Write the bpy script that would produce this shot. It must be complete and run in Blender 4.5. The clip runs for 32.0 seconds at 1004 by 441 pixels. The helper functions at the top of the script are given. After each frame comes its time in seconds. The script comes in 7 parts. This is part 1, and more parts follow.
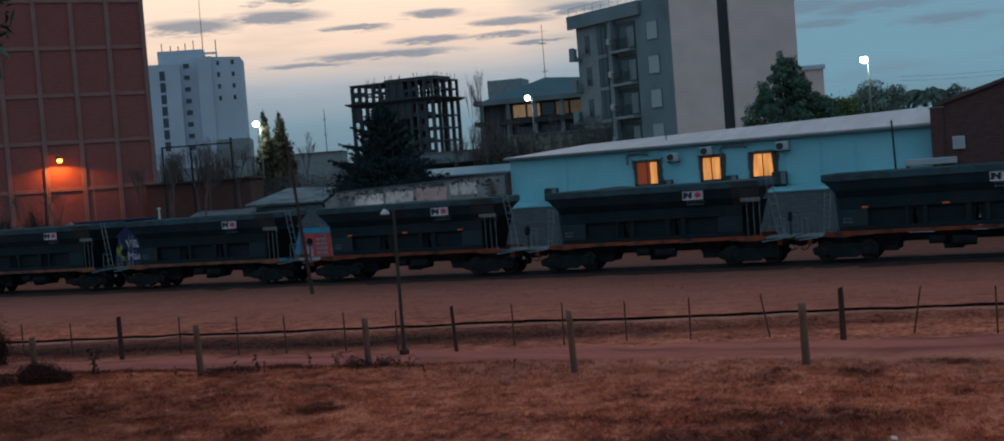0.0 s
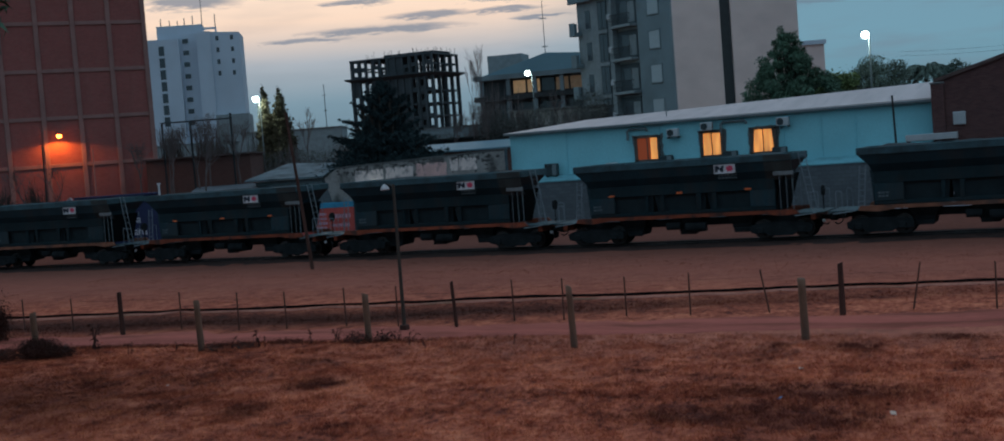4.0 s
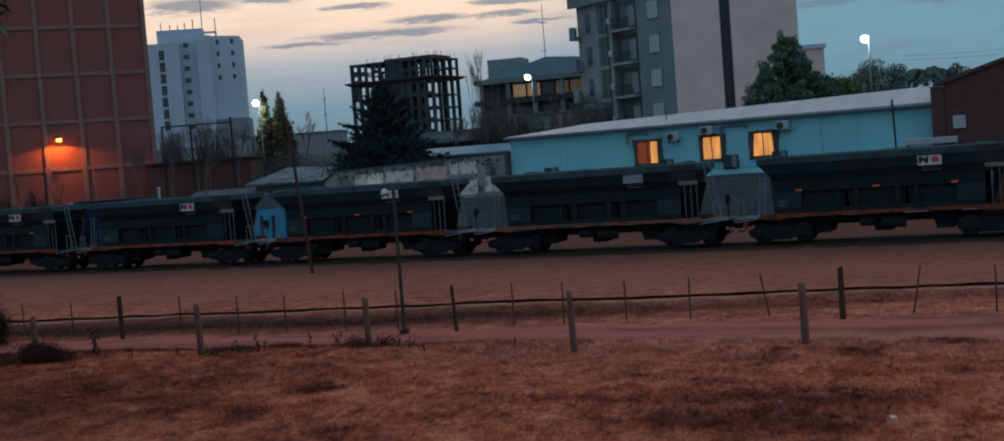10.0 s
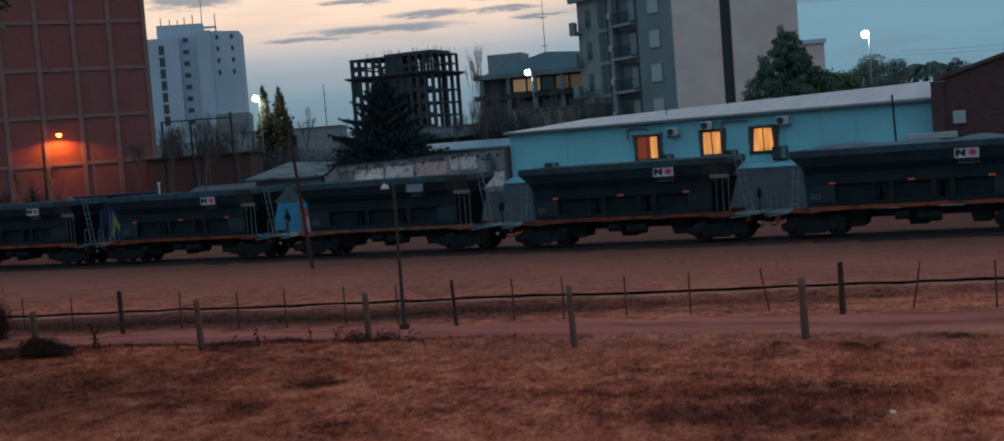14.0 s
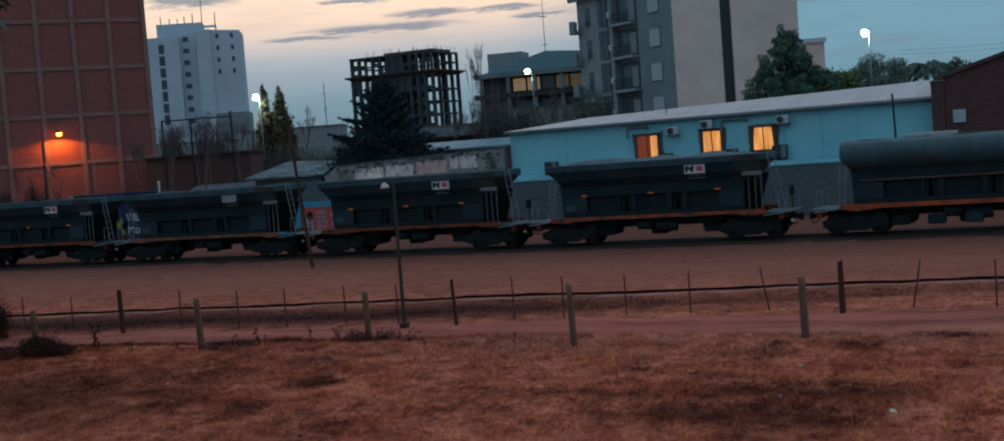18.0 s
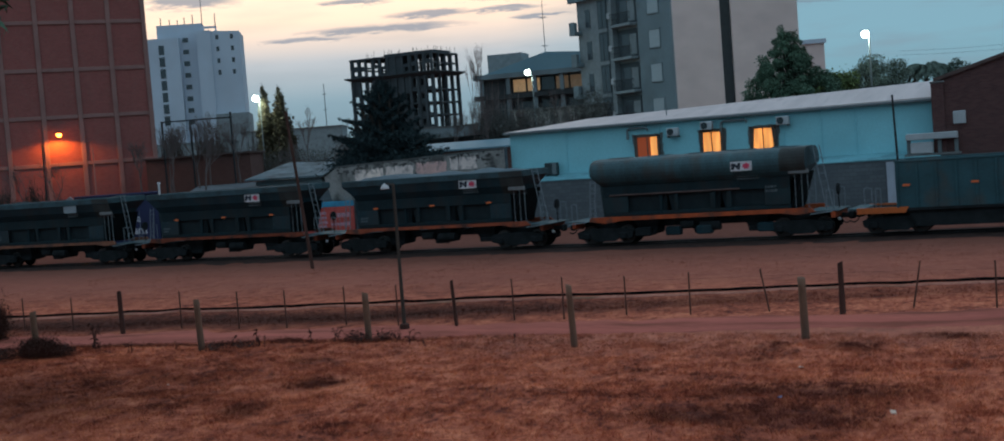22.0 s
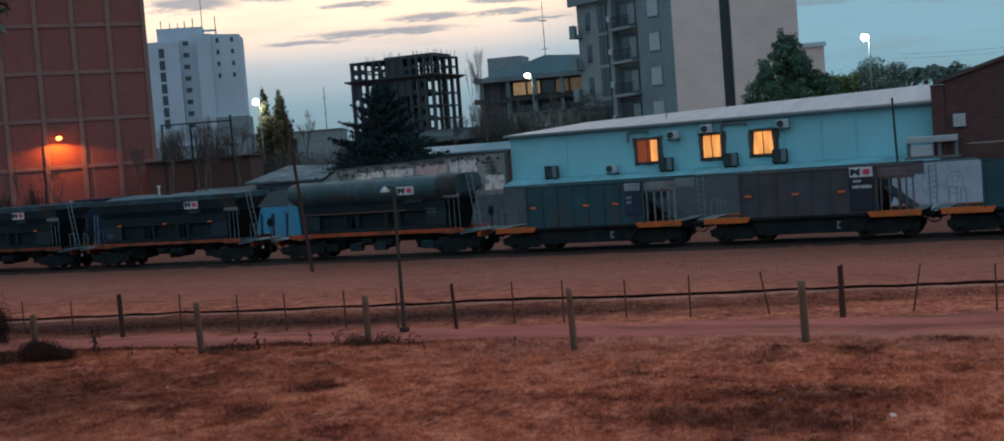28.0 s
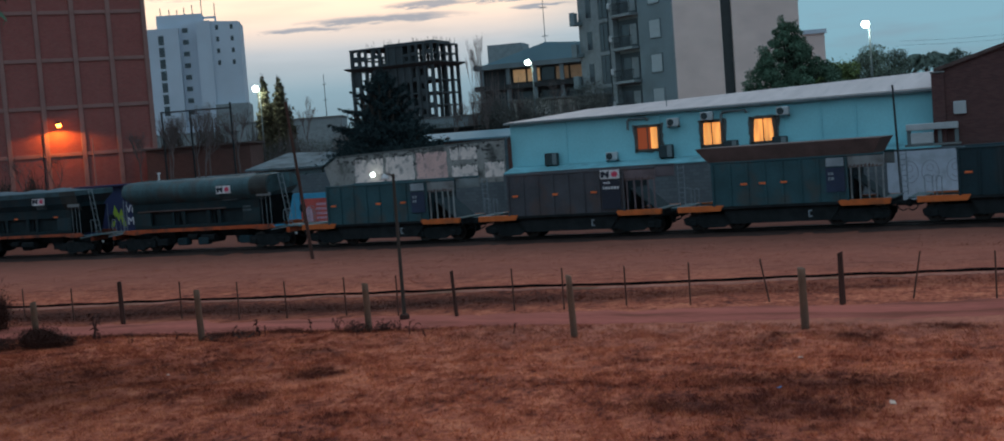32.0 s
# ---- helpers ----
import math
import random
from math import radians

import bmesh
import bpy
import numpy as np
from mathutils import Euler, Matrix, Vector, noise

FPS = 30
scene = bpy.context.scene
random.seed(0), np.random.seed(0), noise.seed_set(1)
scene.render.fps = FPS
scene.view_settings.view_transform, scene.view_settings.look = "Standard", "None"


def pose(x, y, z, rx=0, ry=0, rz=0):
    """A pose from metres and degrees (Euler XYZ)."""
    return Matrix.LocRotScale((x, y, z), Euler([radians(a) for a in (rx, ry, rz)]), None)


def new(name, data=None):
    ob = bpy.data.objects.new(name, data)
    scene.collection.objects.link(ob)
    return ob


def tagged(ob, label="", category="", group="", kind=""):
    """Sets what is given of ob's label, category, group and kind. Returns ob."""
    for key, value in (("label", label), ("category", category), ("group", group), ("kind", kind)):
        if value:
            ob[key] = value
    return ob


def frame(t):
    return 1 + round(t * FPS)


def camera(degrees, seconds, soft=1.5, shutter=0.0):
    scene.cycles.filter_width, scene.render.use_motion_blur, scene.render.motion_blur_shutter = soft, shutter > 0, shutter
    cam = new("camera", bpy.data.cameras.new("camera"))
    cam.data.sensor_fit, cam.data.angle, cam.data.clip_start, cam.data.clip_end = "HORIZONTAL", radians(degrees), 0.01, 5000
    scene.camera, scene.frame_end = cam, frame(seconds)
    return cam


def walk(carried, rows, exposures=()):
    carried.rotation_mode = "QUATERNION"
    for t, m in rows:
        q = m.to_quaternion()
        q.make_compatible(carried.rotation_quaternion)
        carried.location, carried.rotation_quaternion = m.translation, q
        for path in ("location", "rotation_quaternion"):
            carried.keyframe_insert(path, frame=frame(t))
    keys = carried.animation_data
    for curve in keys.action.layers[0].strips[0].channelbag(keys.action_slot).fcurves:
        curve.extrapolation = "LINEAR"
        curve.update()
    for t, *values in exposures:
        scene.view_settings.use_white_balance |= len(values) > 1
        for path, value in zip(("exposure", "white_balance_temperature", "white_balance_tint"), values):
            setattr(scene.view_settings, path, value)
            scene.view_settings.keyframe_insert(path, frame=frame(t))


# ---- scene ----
cam = camera(43.0, 32.0, soft=1.75, shutter=0.5)


def hold(a):
    """The hand-held camera, which stands still and only nods by a degrees."""
    return pose(0, -54.25, 4.75, 87.955, 0, 26.25) @ pose(0, 0, 0, 0, 0, -4.366) @ pose(0, 0, 0, a, 0, 0)


walk(cam, [(t, hold(a)) for t, a in (
    (0.0, 0.0), (0.5, -0.092), (1.0, -0.159), (1.5, -0.15), (2.0, -0.802), (2.5, -1.044),
    (3.0, -1.098), (3.5, -1.094), (5.5, -1.133), (6.0, -1.053), (6.5, -0.886), (7.0, -0.921),
    (7.5, -0.855), (8.0, -0.833), (8.5, -0.833), (9.0, -0.736), (9.5, -0.74), (10.0, -0.921),
    (10.5, -1.013), (11.0, -1.058), (11.5, -0.97), (12.0, -1.009), (12.5, -1.053), (13.0, -1.19),
    (13.5, -1.137), (14.0, -1.141), (14.5, -1.053), (16.5, -1.103), (17.0, -1.133), (17.5, -1.098),
    (18.0, -1.185), (18.5, -1.362), (19.0, -1.362), (19.5, -1.318), (20.0, -1.322), (20.5, -1.23),
    (21.0, -1.208), (21.5, -1.252), (22.0, -1.141), (22.5, -1.103), (23.0, -1.08), (23.5, -1.103),
    (24.0, -1.172), (24.5, -1.103), (25.0, -1.0), (25.5, -1.058), (27.5, -1.049), (28.0, -1.0),
    (28.5, -0.916), (29.0, -0.966), (29.5, -0.996), (30.0, -1.053), (30.5, -1.278), (31.0, -1.489),
    (31.5, -1.671), (32.0, -1.573),
)], [(0, 0.05, 6290, 10), (13.5, 0.09, 6320, 10), (17, 0.12, 6330, 10), (19, 0.18, 6360, 10), (20, 0.32, 6500, 10), (23, 0.45, 6600, 10), (28, 0.5, 6620, 10), (32, 0.47, 6600, 10)])

# ---- sky and light ----
def link(nt, a, b):
    nt.links.new(a, b)


def math_node(nt, op, a, b=None, c=None):
    n = nt.nodes.new("ShaderNodeMath")
    n.operation = op
    for i, v in enumerate((a, b, c)):
        if v is None:
            continue
        if isinstance(v, (int, float)):
            n.inputs[i].default_value = v
        else:
            link(nt, v, n.inputs[i])
    return n.outputs[0]


def ramp_node(nt, fac, stops, mode="EASE"):
    n = nt.nodes.new("ShaderNodeValToRGB")
    n.color_ramp.interpolation = mode
    e = n.color_ramp.elements
    while len(e) < len(stops):
        e.new(0.5)
    for el, (p, c) in zip(e, stops):
        el.position, el.color = p, (*c, 1)
    link(nt, fac, n.inputs[0])
    return n.outputs[0]


def mix_node(nt, fac, a, b, mode="MIX"):
    n = nt.nodes.new("ShaderNodeMix")
    n.data_type, n.blend_type = "RGBA", mode
    for sock, v in ((n.inputs[0], fac), (n.inputs[6], a), (n.inputs[7], b)):
        if isinstance(v, (int, float)):
            sock.default_value = v
        elif isinstance(v, tuple):
            sock.default_value = (*v, 1)
        else:
            link(nt, v, sock)
    return n.outputs[2]


# Streaks of evening cloud: azimuth and height in degrees, half width, half depth
CLOUDS = [(-35.6, 7.65, 2.2, 0.30), (-39.2, 7.4, 2.0, 0.34), (-28.8, 6.25, 1.8, 0.18), (-25.1, 6.8, 1.9, 0.2),
          (-30.9, 5.75, 3.3, 0.17), (-34.4, 5.45, 1.9, 0.12), (-28.6, 7.4, 1.3, 0.2), (-22.1, 7.15, 1.75, 0.26),
          (-25.4, 6.26, 1.6, 0.12), (-24.0, 5.8, 1.3, 0.09), (-32.0, 7.0, 1.4, 0.14), (-35.2, 8.3, 1.2, 0.17),
          (-12.5, 6.3, 2.0, 0.35), (-9.3, 6.0, 2.4, 0.28), (-11.6, 5.45, 1.5, 0.16), (-6.4, 5.2, 2.0, 0.22)]


def make_world():
    w = bpy.data.worlds.new("dusk_sky")
    scene.world = w
    w.use_nodes = True
    nt = w.node_tree
    nt.nodes.clear()
    tc = nt.nodes.new("ShaderNodeTexCoord")
    sep = nt.nodes.new("ShaderNodeSeparateXYZ")
    link(nt, tc.outputs["Generated"], sep.inputs[0])
    x, y, z = sep.outputs
    az = math_node(nt, "MULTIPLY", math_node(nt, "ARCTAN2", x, y), 57.2958)
    el = math_node(nt, "MULTIPLY", math_node(nt, "ARCSINE", z), 57.2958)
    # height bands: haze at the horizon, afterglow above it, dull blue towards the zenith
    up = math_node(nt, "DIVIDE", el, 60.0)
    warm = ramp_node(nt, up, [(0.0, (.125, .20, .25)), (0.045, (.20, .30, .36)), (0.075, (.41, .44, .47)),
                              (0.105, (.95, .70, .53)), (0.15, (1.05, .82, .63)), (0.3, (.62, .62, .64)), (0.6, (.38, .46, .55)), (1.0, (.32, .45, .57))], "LINEAR")
    cool = ramp_node(nt, up, [(0.0, (.13, .24, .29)), (0.06, (.17, .32, .40)), (0.16, (.178, .308, .39)),
                              (0.4, (.28, .42, .53)), (1.0, (.32, .45, .57))], "LINEAR")
    off = math_node(nt, "ABSOLUTE", math_node(nt, "ADD", az, 36.0))
    side = math_node(nt, "SMOOTH_MIN", math_node(nt, "DIVIDE", math_node(nt, "MAXIMUM", math_node(nt, "SUBTRACT", off, 10.5), 0.0), 10.0), 1.0, 0.15)
    col = mix_node(nt, side, warm, cool)
    # clouds, drawn out by a stretched noise
    nz = nt.nodes.new("ShaderNodeTexNoise")
    cmb = nt.nodes.new("ShaderNodeCombineXYZ")
    link(nt, math_node(nt, "MULTIPLY", az, 0.8), cmb.inputs[0])
    link(nt, math_node(nt, "MULTIPLY", el, 4.2), cmb.inputs[1])
    link(nt, cmb.outputs[0], nz.inputs["Vector"])
    nz.inputs["Scale"].default_value, nz.inputs["Detail"].default_value = 1.0, 8
    nz.inputs["Roughness"].default_value = .62
    wob = math_node(nt, "SUBTRACT", nz.outputs["Fac"], 0.5)
    el2 = math_node(nt, "ADD", el, math_node(nt, "MULTIPLY", wob, 0.55))
    az2 = math_node(nt, "ADD", az, math_node(nt, "MULTIPLY", wob, 2.4))
    total = None
    for a, e, ww, hh in CLOUDS:
        # each streak climbs a little to the right
        da = math_node(nt, "SUBTRACT", az2, a)
        de = math_node(nt, "SUBTRACT", el2, e)
        q = math_node(nt, "ADD", math_node(nt, "POWER", math_node(nt, "DIVIDE", da, ww), 2.0),
                      math_node(nt, "POWER", math_node(nt, "DIVIDE", de, hh), 2.0))
        g = math_node(nt, "EXPONENT", math_node(nt, "MULTIPLY", q, -0.75))
        total = g if total is None else math_node(nt, "MAXIMUM", total, g)
    total = math_node(nt, "ADD", total, math_node(nt, "MULTIPLY", wob, 0.9))
    total = math_node(nt, "MINIMUM", math_node(nt, "MAXIMUM", math_node(nt, "MULTIPLY", math_node(nt, "SUBTRACT", total, 0.30), 2.1), 0.0), 1.0)
    n2 = nt.nodes.new("ShaderNodeTexNoise")
    cm2 = nt.nodes.new("ShaderNodeCombineXYZ")
    link(nt, math_node(nt, "MULTIPLY", az, 0.18), cm2.inputs[0])
    link(nt, math_node(nt, "MULTIPLY", el, 1.1), cm2.inputs[1])
    link(nt, cm2.outputs[0], n2.inputs["Vector"])
    n2.inputs["Scale"].default_value, n2.inputs["Detail"].default_value = 1.0, 6
    veil = ramp_node(nt, n2.outputs["Fac"], [(0.45, (0, 0, 0)), (0.72, (.45, .45, .45))])
    total = math_node(nt, "MULTIPLY", total, 0.85)
    cloud = mix_node(nt, math_node(nt, "DIVIDE", math_node(nt, "SUBTRACT", el, 4.5), 4.0), (.24, .27, .32), (.22, .25, .30))
    cloud = mix_node(nt, side, cloud, (.155, .235, .30))
    col = mix_node(nt, total, col, cloud)
    col = mix_node(nt, math_node(nt, "MULTIPLY", veil, math_node(nt, "ADD", 0.6, math_node(nt, "MULTIPLY", side, 1.1))), col, mix_node(nt, 0.55, col, (.17, .22, .27)))
    below = math_node(nt, "LESS_THAN", el, -0.5)
    col = mix_node(nt, below, col, (.07, .055, .05))
    bg = nt.nodes.new("ShaderNodeBackground")
    link(nt, col, bg.inputs["Color"])
    bg.inputs["Strength"].default_value = 1.0
    out = nt.nodes.new("ShaderNodeOutputWorld")
    link(nt, bg.outputs[0], out.inputs[0])


make_world()


def lamp(name, kind, m, colour, power, size=0.3, **more):
    data = bpy.data.lights.new(name, kind)
    data.color, data.energy = colour, power
    if kind in ("POINT", "SPOT"):
        data.shadow_soft_size = size
    ob = new(name, data)
    ob.matrix_world = m
    if kind == "SPOT":
        data.spot_size, data.spot_blend = radians(more.get("cone", 120)), more.get("blend", 0.3)
    return ob


# ---- materials ----
def material(name, colour, rough=0.8, metal=0.0, vary=0.3, scale=2.0, grain=25.0, bump=0.15, stain=None, amount=0.5,
             stain_scale=1.2, stretch=(1, 1, 1), world=False, emit=None, strength=1.0, each=0.0, spec=0.3):
    m = bpy.data.materials.new(name)
    m.use_nodes = True
    nt = m.node_tree
    b = nt.nodes["Principled BSDF"]
    b.inputs["Roughness"].default_value, b.inputs["Metallic"].default_value = rough, metal
    b.inputs["Specular IOR Level"].default_value = spec
    if world:
        pos = nt.nodes.new("ShaderNodeNewGeometry").outputs["Position"]
    else:
        pos = nt.nodes.new("ShaderNodeTexCoord").outputs["Object"]
    mp = nt.nodes.new("ShaderNodeMapping")
    mp.inputs["Scale"].default_value = stretch
    link(nt, pos, mp.inputs[0])
    pos = mp.outputs[0]
    n1, n2 = nt.nodes.new("ShaderNodeTexNoise"), nt.nodes.new("ShaderNodeTexNoise")
    for n, s, d in ((n1, scale, 4), (n2, grain, 3)):
        link(nt, pos, n.inputs["Vector"])
        n.inputs["Scale"].default_value, n.inputs["Detail"].default_value = s, d
    f = math_node(nt, "ADD", math_node(nt, "MULTIPLY", n1.outputs["Fac"], 0.6), math_node(nt, "MULTIPLY", n2.outputs["Fac"], 0.4))
    lo, hi = tuple(c * (1 - vary) for c in colour), tuple(min(1, c * (1 + vary)) for c in colour)
    col = ramp_node(nt, f, [(0.32, lo), (0.68, hi)], "LINEAR")
    if stain:
        n3 = nt.nodes.new("ShaderNodeTexNoise")
        link(nt, pos, n3.inputs["Vector"])
        n3.inputs["Scale"].default_value, n3.inputs["Detail"].default_value = stain_scale, 6
        k = ramp_node(nt, n3.outputs["Fac"], [(0.5, (0, 0, 0)), (0.66, (amount,) * 3)], "LINEAR")
        col = mix_node(nt, k, col, stain)
    if each:
        oi = nt.nodes.new("ShaderNodeObjectInfo")
        hsv = nt.nodes.new("ShaderNodeHueSaturation")
        link(nt, col, hsv.inputs["Color"])
        link(nt, math_node(nt, "ADD", 1 - each, math_node(nt, "MULTIPLY", oi.outputs["Random"], 2 * each)), hsv.inputs["Value"])
        col = hsv.outputs[0]
    link(nt, col, b.inputs["Base Color"])
    if bump:
        bn = nt.nodes.new("ShaderNodeBump")
        bn.inputs["Strength"].default_value, bn.inputs["Distance"].default_value = bump, 0.03
        link(nt, f, bn.inputs["Height"])
        link(nt, bn.outputs[0], b.inputs["Normal"])
    if emit:
        b.inputs["Emission Color"].default_value, b.inputs["Emission Strength"].default_value = (*emit, 1), strength
    return m


def brick_material(name, colour, colour2, mortar, width, height, vary=0.25, along="x"):
    m = material(name, colour, 0.9, vary=vary, scale=0.6, grain=12, bump=0.0)
    nt = m.node_tree
    b = nt.nodes["Principled BSDF"]
    tc = nt.nodes.new("ShaderNodeTexCoord")
    sep, cmb = nt.nodes.new("ShaderNodeSeparateXYZ"), nt.nodes.new("ShaderNodeCombineXYZ")
    link(nt, tc.outputs["Object"], sep.inputs[0])
    link(nt, sep.outputs[0 if along == "x" else 1], cmb.inputs[0])
    link(nt, sep.outputs[2], cmb.inputs[1])
    br = nt.nodes.new("ShaderNodeTexBrick")
    link(nt, cmb.outputs[0], br.inputs["Vector"])
    br.inputs["Scale"].default_value = 1.0
    br.inputs["Brick Width"].default_value, br.inputs["Row Height"].default_value = width, height
    br.inputs["Mortar Size"].default_value, br.inputs["Mortar Smooth"].default_value = 0.012, 0.3
    br.inputs["Color1"].default_value, br.inputs["Color2"].default_value = (*colour, 1), (*colour2, 1)
    br.inputs["Mortar"].default_value = (*mortar, 1)
    old = b.inputs["Base Color"].links[0].from_socket
    link(nt, mix_node(nt, 0.75, old, br.outputs["Color"]), b.inputs["Base Color"])
    bn = nt.nodes.new("ShaderNodeBump")
    bn.inputs["Strength"].default_value, bn.inputs["Distance"].default_value = 0.5, 0.015
    link(nt, math_node(nt, "SUBTRACT", 1.0, br.outputs["Fac"]), bn.inputs["Height"])
    link(nt, bn.outputs[0], b.inputs["Normal"])
    return m


def grass_ground(name, light, mid, dark, patches=(), single=0.0):
    """Dry turf: soft mottling at three scales, with bare, rank and shade-darkened places."""
    m = material(name, mid, 0.95, bump=0, world=True, spec=.1)
    nt = m.node_tree
    b = nt.nodes["Principled BSDF"]
    pos = nt.nodes.new("ShaderNodeNewGeometry").outputs["Position"]
    mp = nt.nodes.new("ShaderNodeMapping")
    mp.inputs["Scale"].default_value = (1.0, .8, 1)
    link(nt, pos, mp.inputs[0])
    tuft = nt.nodes.new("ShaderNodeMapping")
    tuft.inputs["Scale"].default_value = (1.0, .7, 1)
    link(nt, pos, tuft.inputs[0])
    fs = []
    for s, d, r in ((.22, 6, .62), (1.5, 8, .70), (7.0, 5, .7)):
        n = nt.nodes.new("ShaderNodeTexNoise")
        link(nt, (tuft if s > 2 else mp).outputs[0], n.inputs["Vector"])
        n.inputs["Scale"].default_value, n.inputs["Detail"].default_value, n.inputs["Roughness"].default_value = s, d, r
        fs.append(n.outputs["Fac"])
    f = math_node(nt, "ADD", math_node(nt, "ADD", math_node(nt, "MULTIPLY", fs[0], .22), math_node(nt, "MULTIPLY", fs[1], .40)), math_node(nt, "MULTIPLY", fs[2], .38))
    col = ramp_node(nt, f, [(.425, dark), (.468, tuple(.4 * p + .6 * q for p, q in zip(dark, mid))), (.51, mid), (.575, light)], "LINEAR")
    # dark places with ragged edges: rank turf, and broad ones that paint shade
    sep = nt.nodes.new("ShaderNodeSeparateXYZ")
    link(nt, pos, sep.inputs[0])
    wx = math_node(nt, "ADD", sep.outputs[0], math_node(nt, "MULTIPLY", math_node(nt, "SUBTRACT", fs[1], .5), 2.6))
    wy = math_node(nt, "ADD", sep.outputs[1], math_node(nt, "MULTIPLY", math_node(nt, "SUBTRACT", fs[2], .5), 1.8))
    total = None
    for px, py, a, c, k in patches:
        q = math_node(nt, "ADD", math_node(nt, "POWER", math_node(nt, "DIVIDE", math_node(nt, "SUBTRACT", wx, px), a), 2.0),
                      math_node(nt, "POWER", math_node(nt, "DIVIDE", math_node(nt, "SUBTRACT", wy, py), c), 2.0))
        g = math_node(nt, "MULTIPLY", math_node(nt, "EXPONENT", math_node(nt, "MULTIPLY", q, -1.0)), k)
        total = g if total is None else math_node(nt, "MAXIMUM", total, g)
    if patches:
        # trodden dusty shoulder on the near side of the road
        off = math_node(nt, "SUBTRACT", wy, math_node(nt, "ADD", math_node(nt, "MULTIPLY", wx, .123), -24.2))
        edge = math_node(nt, "EXPONENT", math_node(nt, "MULTIPLY", math_node(nt, "POWER", math_node(nt, "DIVIDE", off, 2.3), 2.0), -1.0))
        edge = math_node(nt, "MULTIPLY", edge, math_node(nt, "MULTIPLY", math_node(nt, "MINIMUM", math_node(nt, "MAXIMUM", math_node(nt, "DIVIDE", math_node(nt, "ADD", wx, 20.0), 8.0), 0.0), 1.0), .6))
        col = mix_node(nt, edge, col, mix_node(nt, fs[1], (.40, .125, .085), (.58, .215, .150)))
        col = mix_node(nt, total, col, mix_node(nt, fs[2], tuple(v * .15 for v in dark), tuple(v * 1.0 for v in dark)))
        # dusty cinder-strewn soil towards the railway, a dark band along the ditch by the siding
        dust = math_node(nt, "MINIMUM", math_node(nt, "MAXIMUM", math_node(nt, "DIVIDE", math_node(nt, "ADD", wy, 19.5), 8.0), 0.0), 0.85)
        col = mix_node(nt, dust, col, mix_node(nt, fs[1], (.26, .078, .053), (.40, .132, .092)))
        # soil that grows darker still towards the track
        darkened = math_node(nt, "MINIMUM", math_node(nt, "MAXIMUM", math_node(nt, "DIVIDE", math_node(nt, "ADD", wy, 10.5), 8.0), 0.0), 0.8)
        col = mix_node(nt, darkened, col, mix_node(nt, fs[1], (.105, .042, .031), (.215, .085, .061)))
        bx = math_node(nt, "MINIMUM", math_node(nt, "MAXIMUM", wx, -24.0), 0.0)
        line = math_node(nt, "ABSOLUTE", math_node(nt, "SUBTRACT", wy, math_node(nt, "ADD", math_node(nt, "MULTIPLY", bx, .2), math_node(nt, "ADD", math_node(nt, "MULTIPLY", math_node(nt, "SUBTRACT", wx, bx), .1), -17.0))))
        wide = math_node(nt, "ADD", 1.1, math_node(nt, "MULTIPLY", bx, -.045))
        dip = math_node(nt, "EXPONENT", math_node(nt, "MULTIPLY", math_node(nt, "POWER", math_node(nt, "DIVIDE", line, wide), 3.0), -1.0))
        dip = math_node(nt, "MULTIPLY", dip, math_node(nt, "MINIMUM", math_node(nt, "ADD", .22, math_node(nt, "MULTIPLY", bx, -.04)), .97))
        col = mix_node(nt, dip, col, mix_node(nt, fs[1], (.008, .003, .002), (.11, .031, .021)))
    if single:
        hsv = nt.nodes.new("ShaderNodeHueSaturation")
        link(nt, col, hsv.inputs["Color"])
        own = nt.nodes.new("ShaderNodeNewGeometry").outputs["Random Per Island"]
        link(nt, math_node(nt, "ADD", 1 - single, math_node(nt, "MULTIPLY", own, 2 * single)), hsv.inputs["Value"])
        link(nt, math_node(nt, "ADD", .494, math_node(nt, "MULTIPLY", own, .018)), hsv.inputs["Hue"])
        col = hsv.outputs[0]
    link(nt, col, b.inputs["Base Color"])
    if single:
        return m
    bn = nt.nodes.new("ShaderNodeBump")
    bn.inputs["Strength"].default_value, bn.inputs["Distance"].default_value = .8, .06
    link(nt, math_node(nt, "ADD", fs[1], math_node(nt, "MULTIPLY", fs[2], .6)), bn.inputs["Height"])
    link(nt, bn.outputs[0], b.inputs["Normal"])
    return m


M = {}
M["slate"] = material("slate_wagon_paint", (.007, .029, .039), 0.55, vary=.4, scale=.9, grain=14, stain=(.028, .034, .036), amount=.6, each=.15, spec=.3, stretch=(1, 1, .35))
M["slate_low"] = material("grimy_slate_frame_paint", (.009, .023, .029), 0.7, vary=.45, scale=1.1, grain=14, stain=(.022, .02, .019), amount=.7, each=.15, spec=.2, stretch=(1, 1, .4))
# paler slate for the rim: sky light on the top edge, as colour
M["slate_rim"] = material("sky_lit_slate_rim_paint", (.026, .064, .078), 0.6, vary=.4, scale=.8, grain=12, stain=(.012, .024, .03), amount=.8, each=.15, spec=.4)
M["slate_light"] = material("greyed_wagon_paint", (.034, .084, .098), 0.6, vary=.45, scale=1.1, grain=12, stain=(.05, .052, .05), amount=.8, stain_scale=1.5, each=.15, spec=.4, stretch=(1, 1, .3))
M["navy"] = material("dark_blue_wagon_paint", (.02, .034, .07), 0.5, vary=.35, scale=.9, grain=18, stain=(.05, .045, .05), amount=.6)
M["teal"] = material("grey_green_wagon_paint", (.024, .075, .090), 0.6, vary=.3, scale=.9, grain=18, stain=(.08, .06, .05), amount=.5)
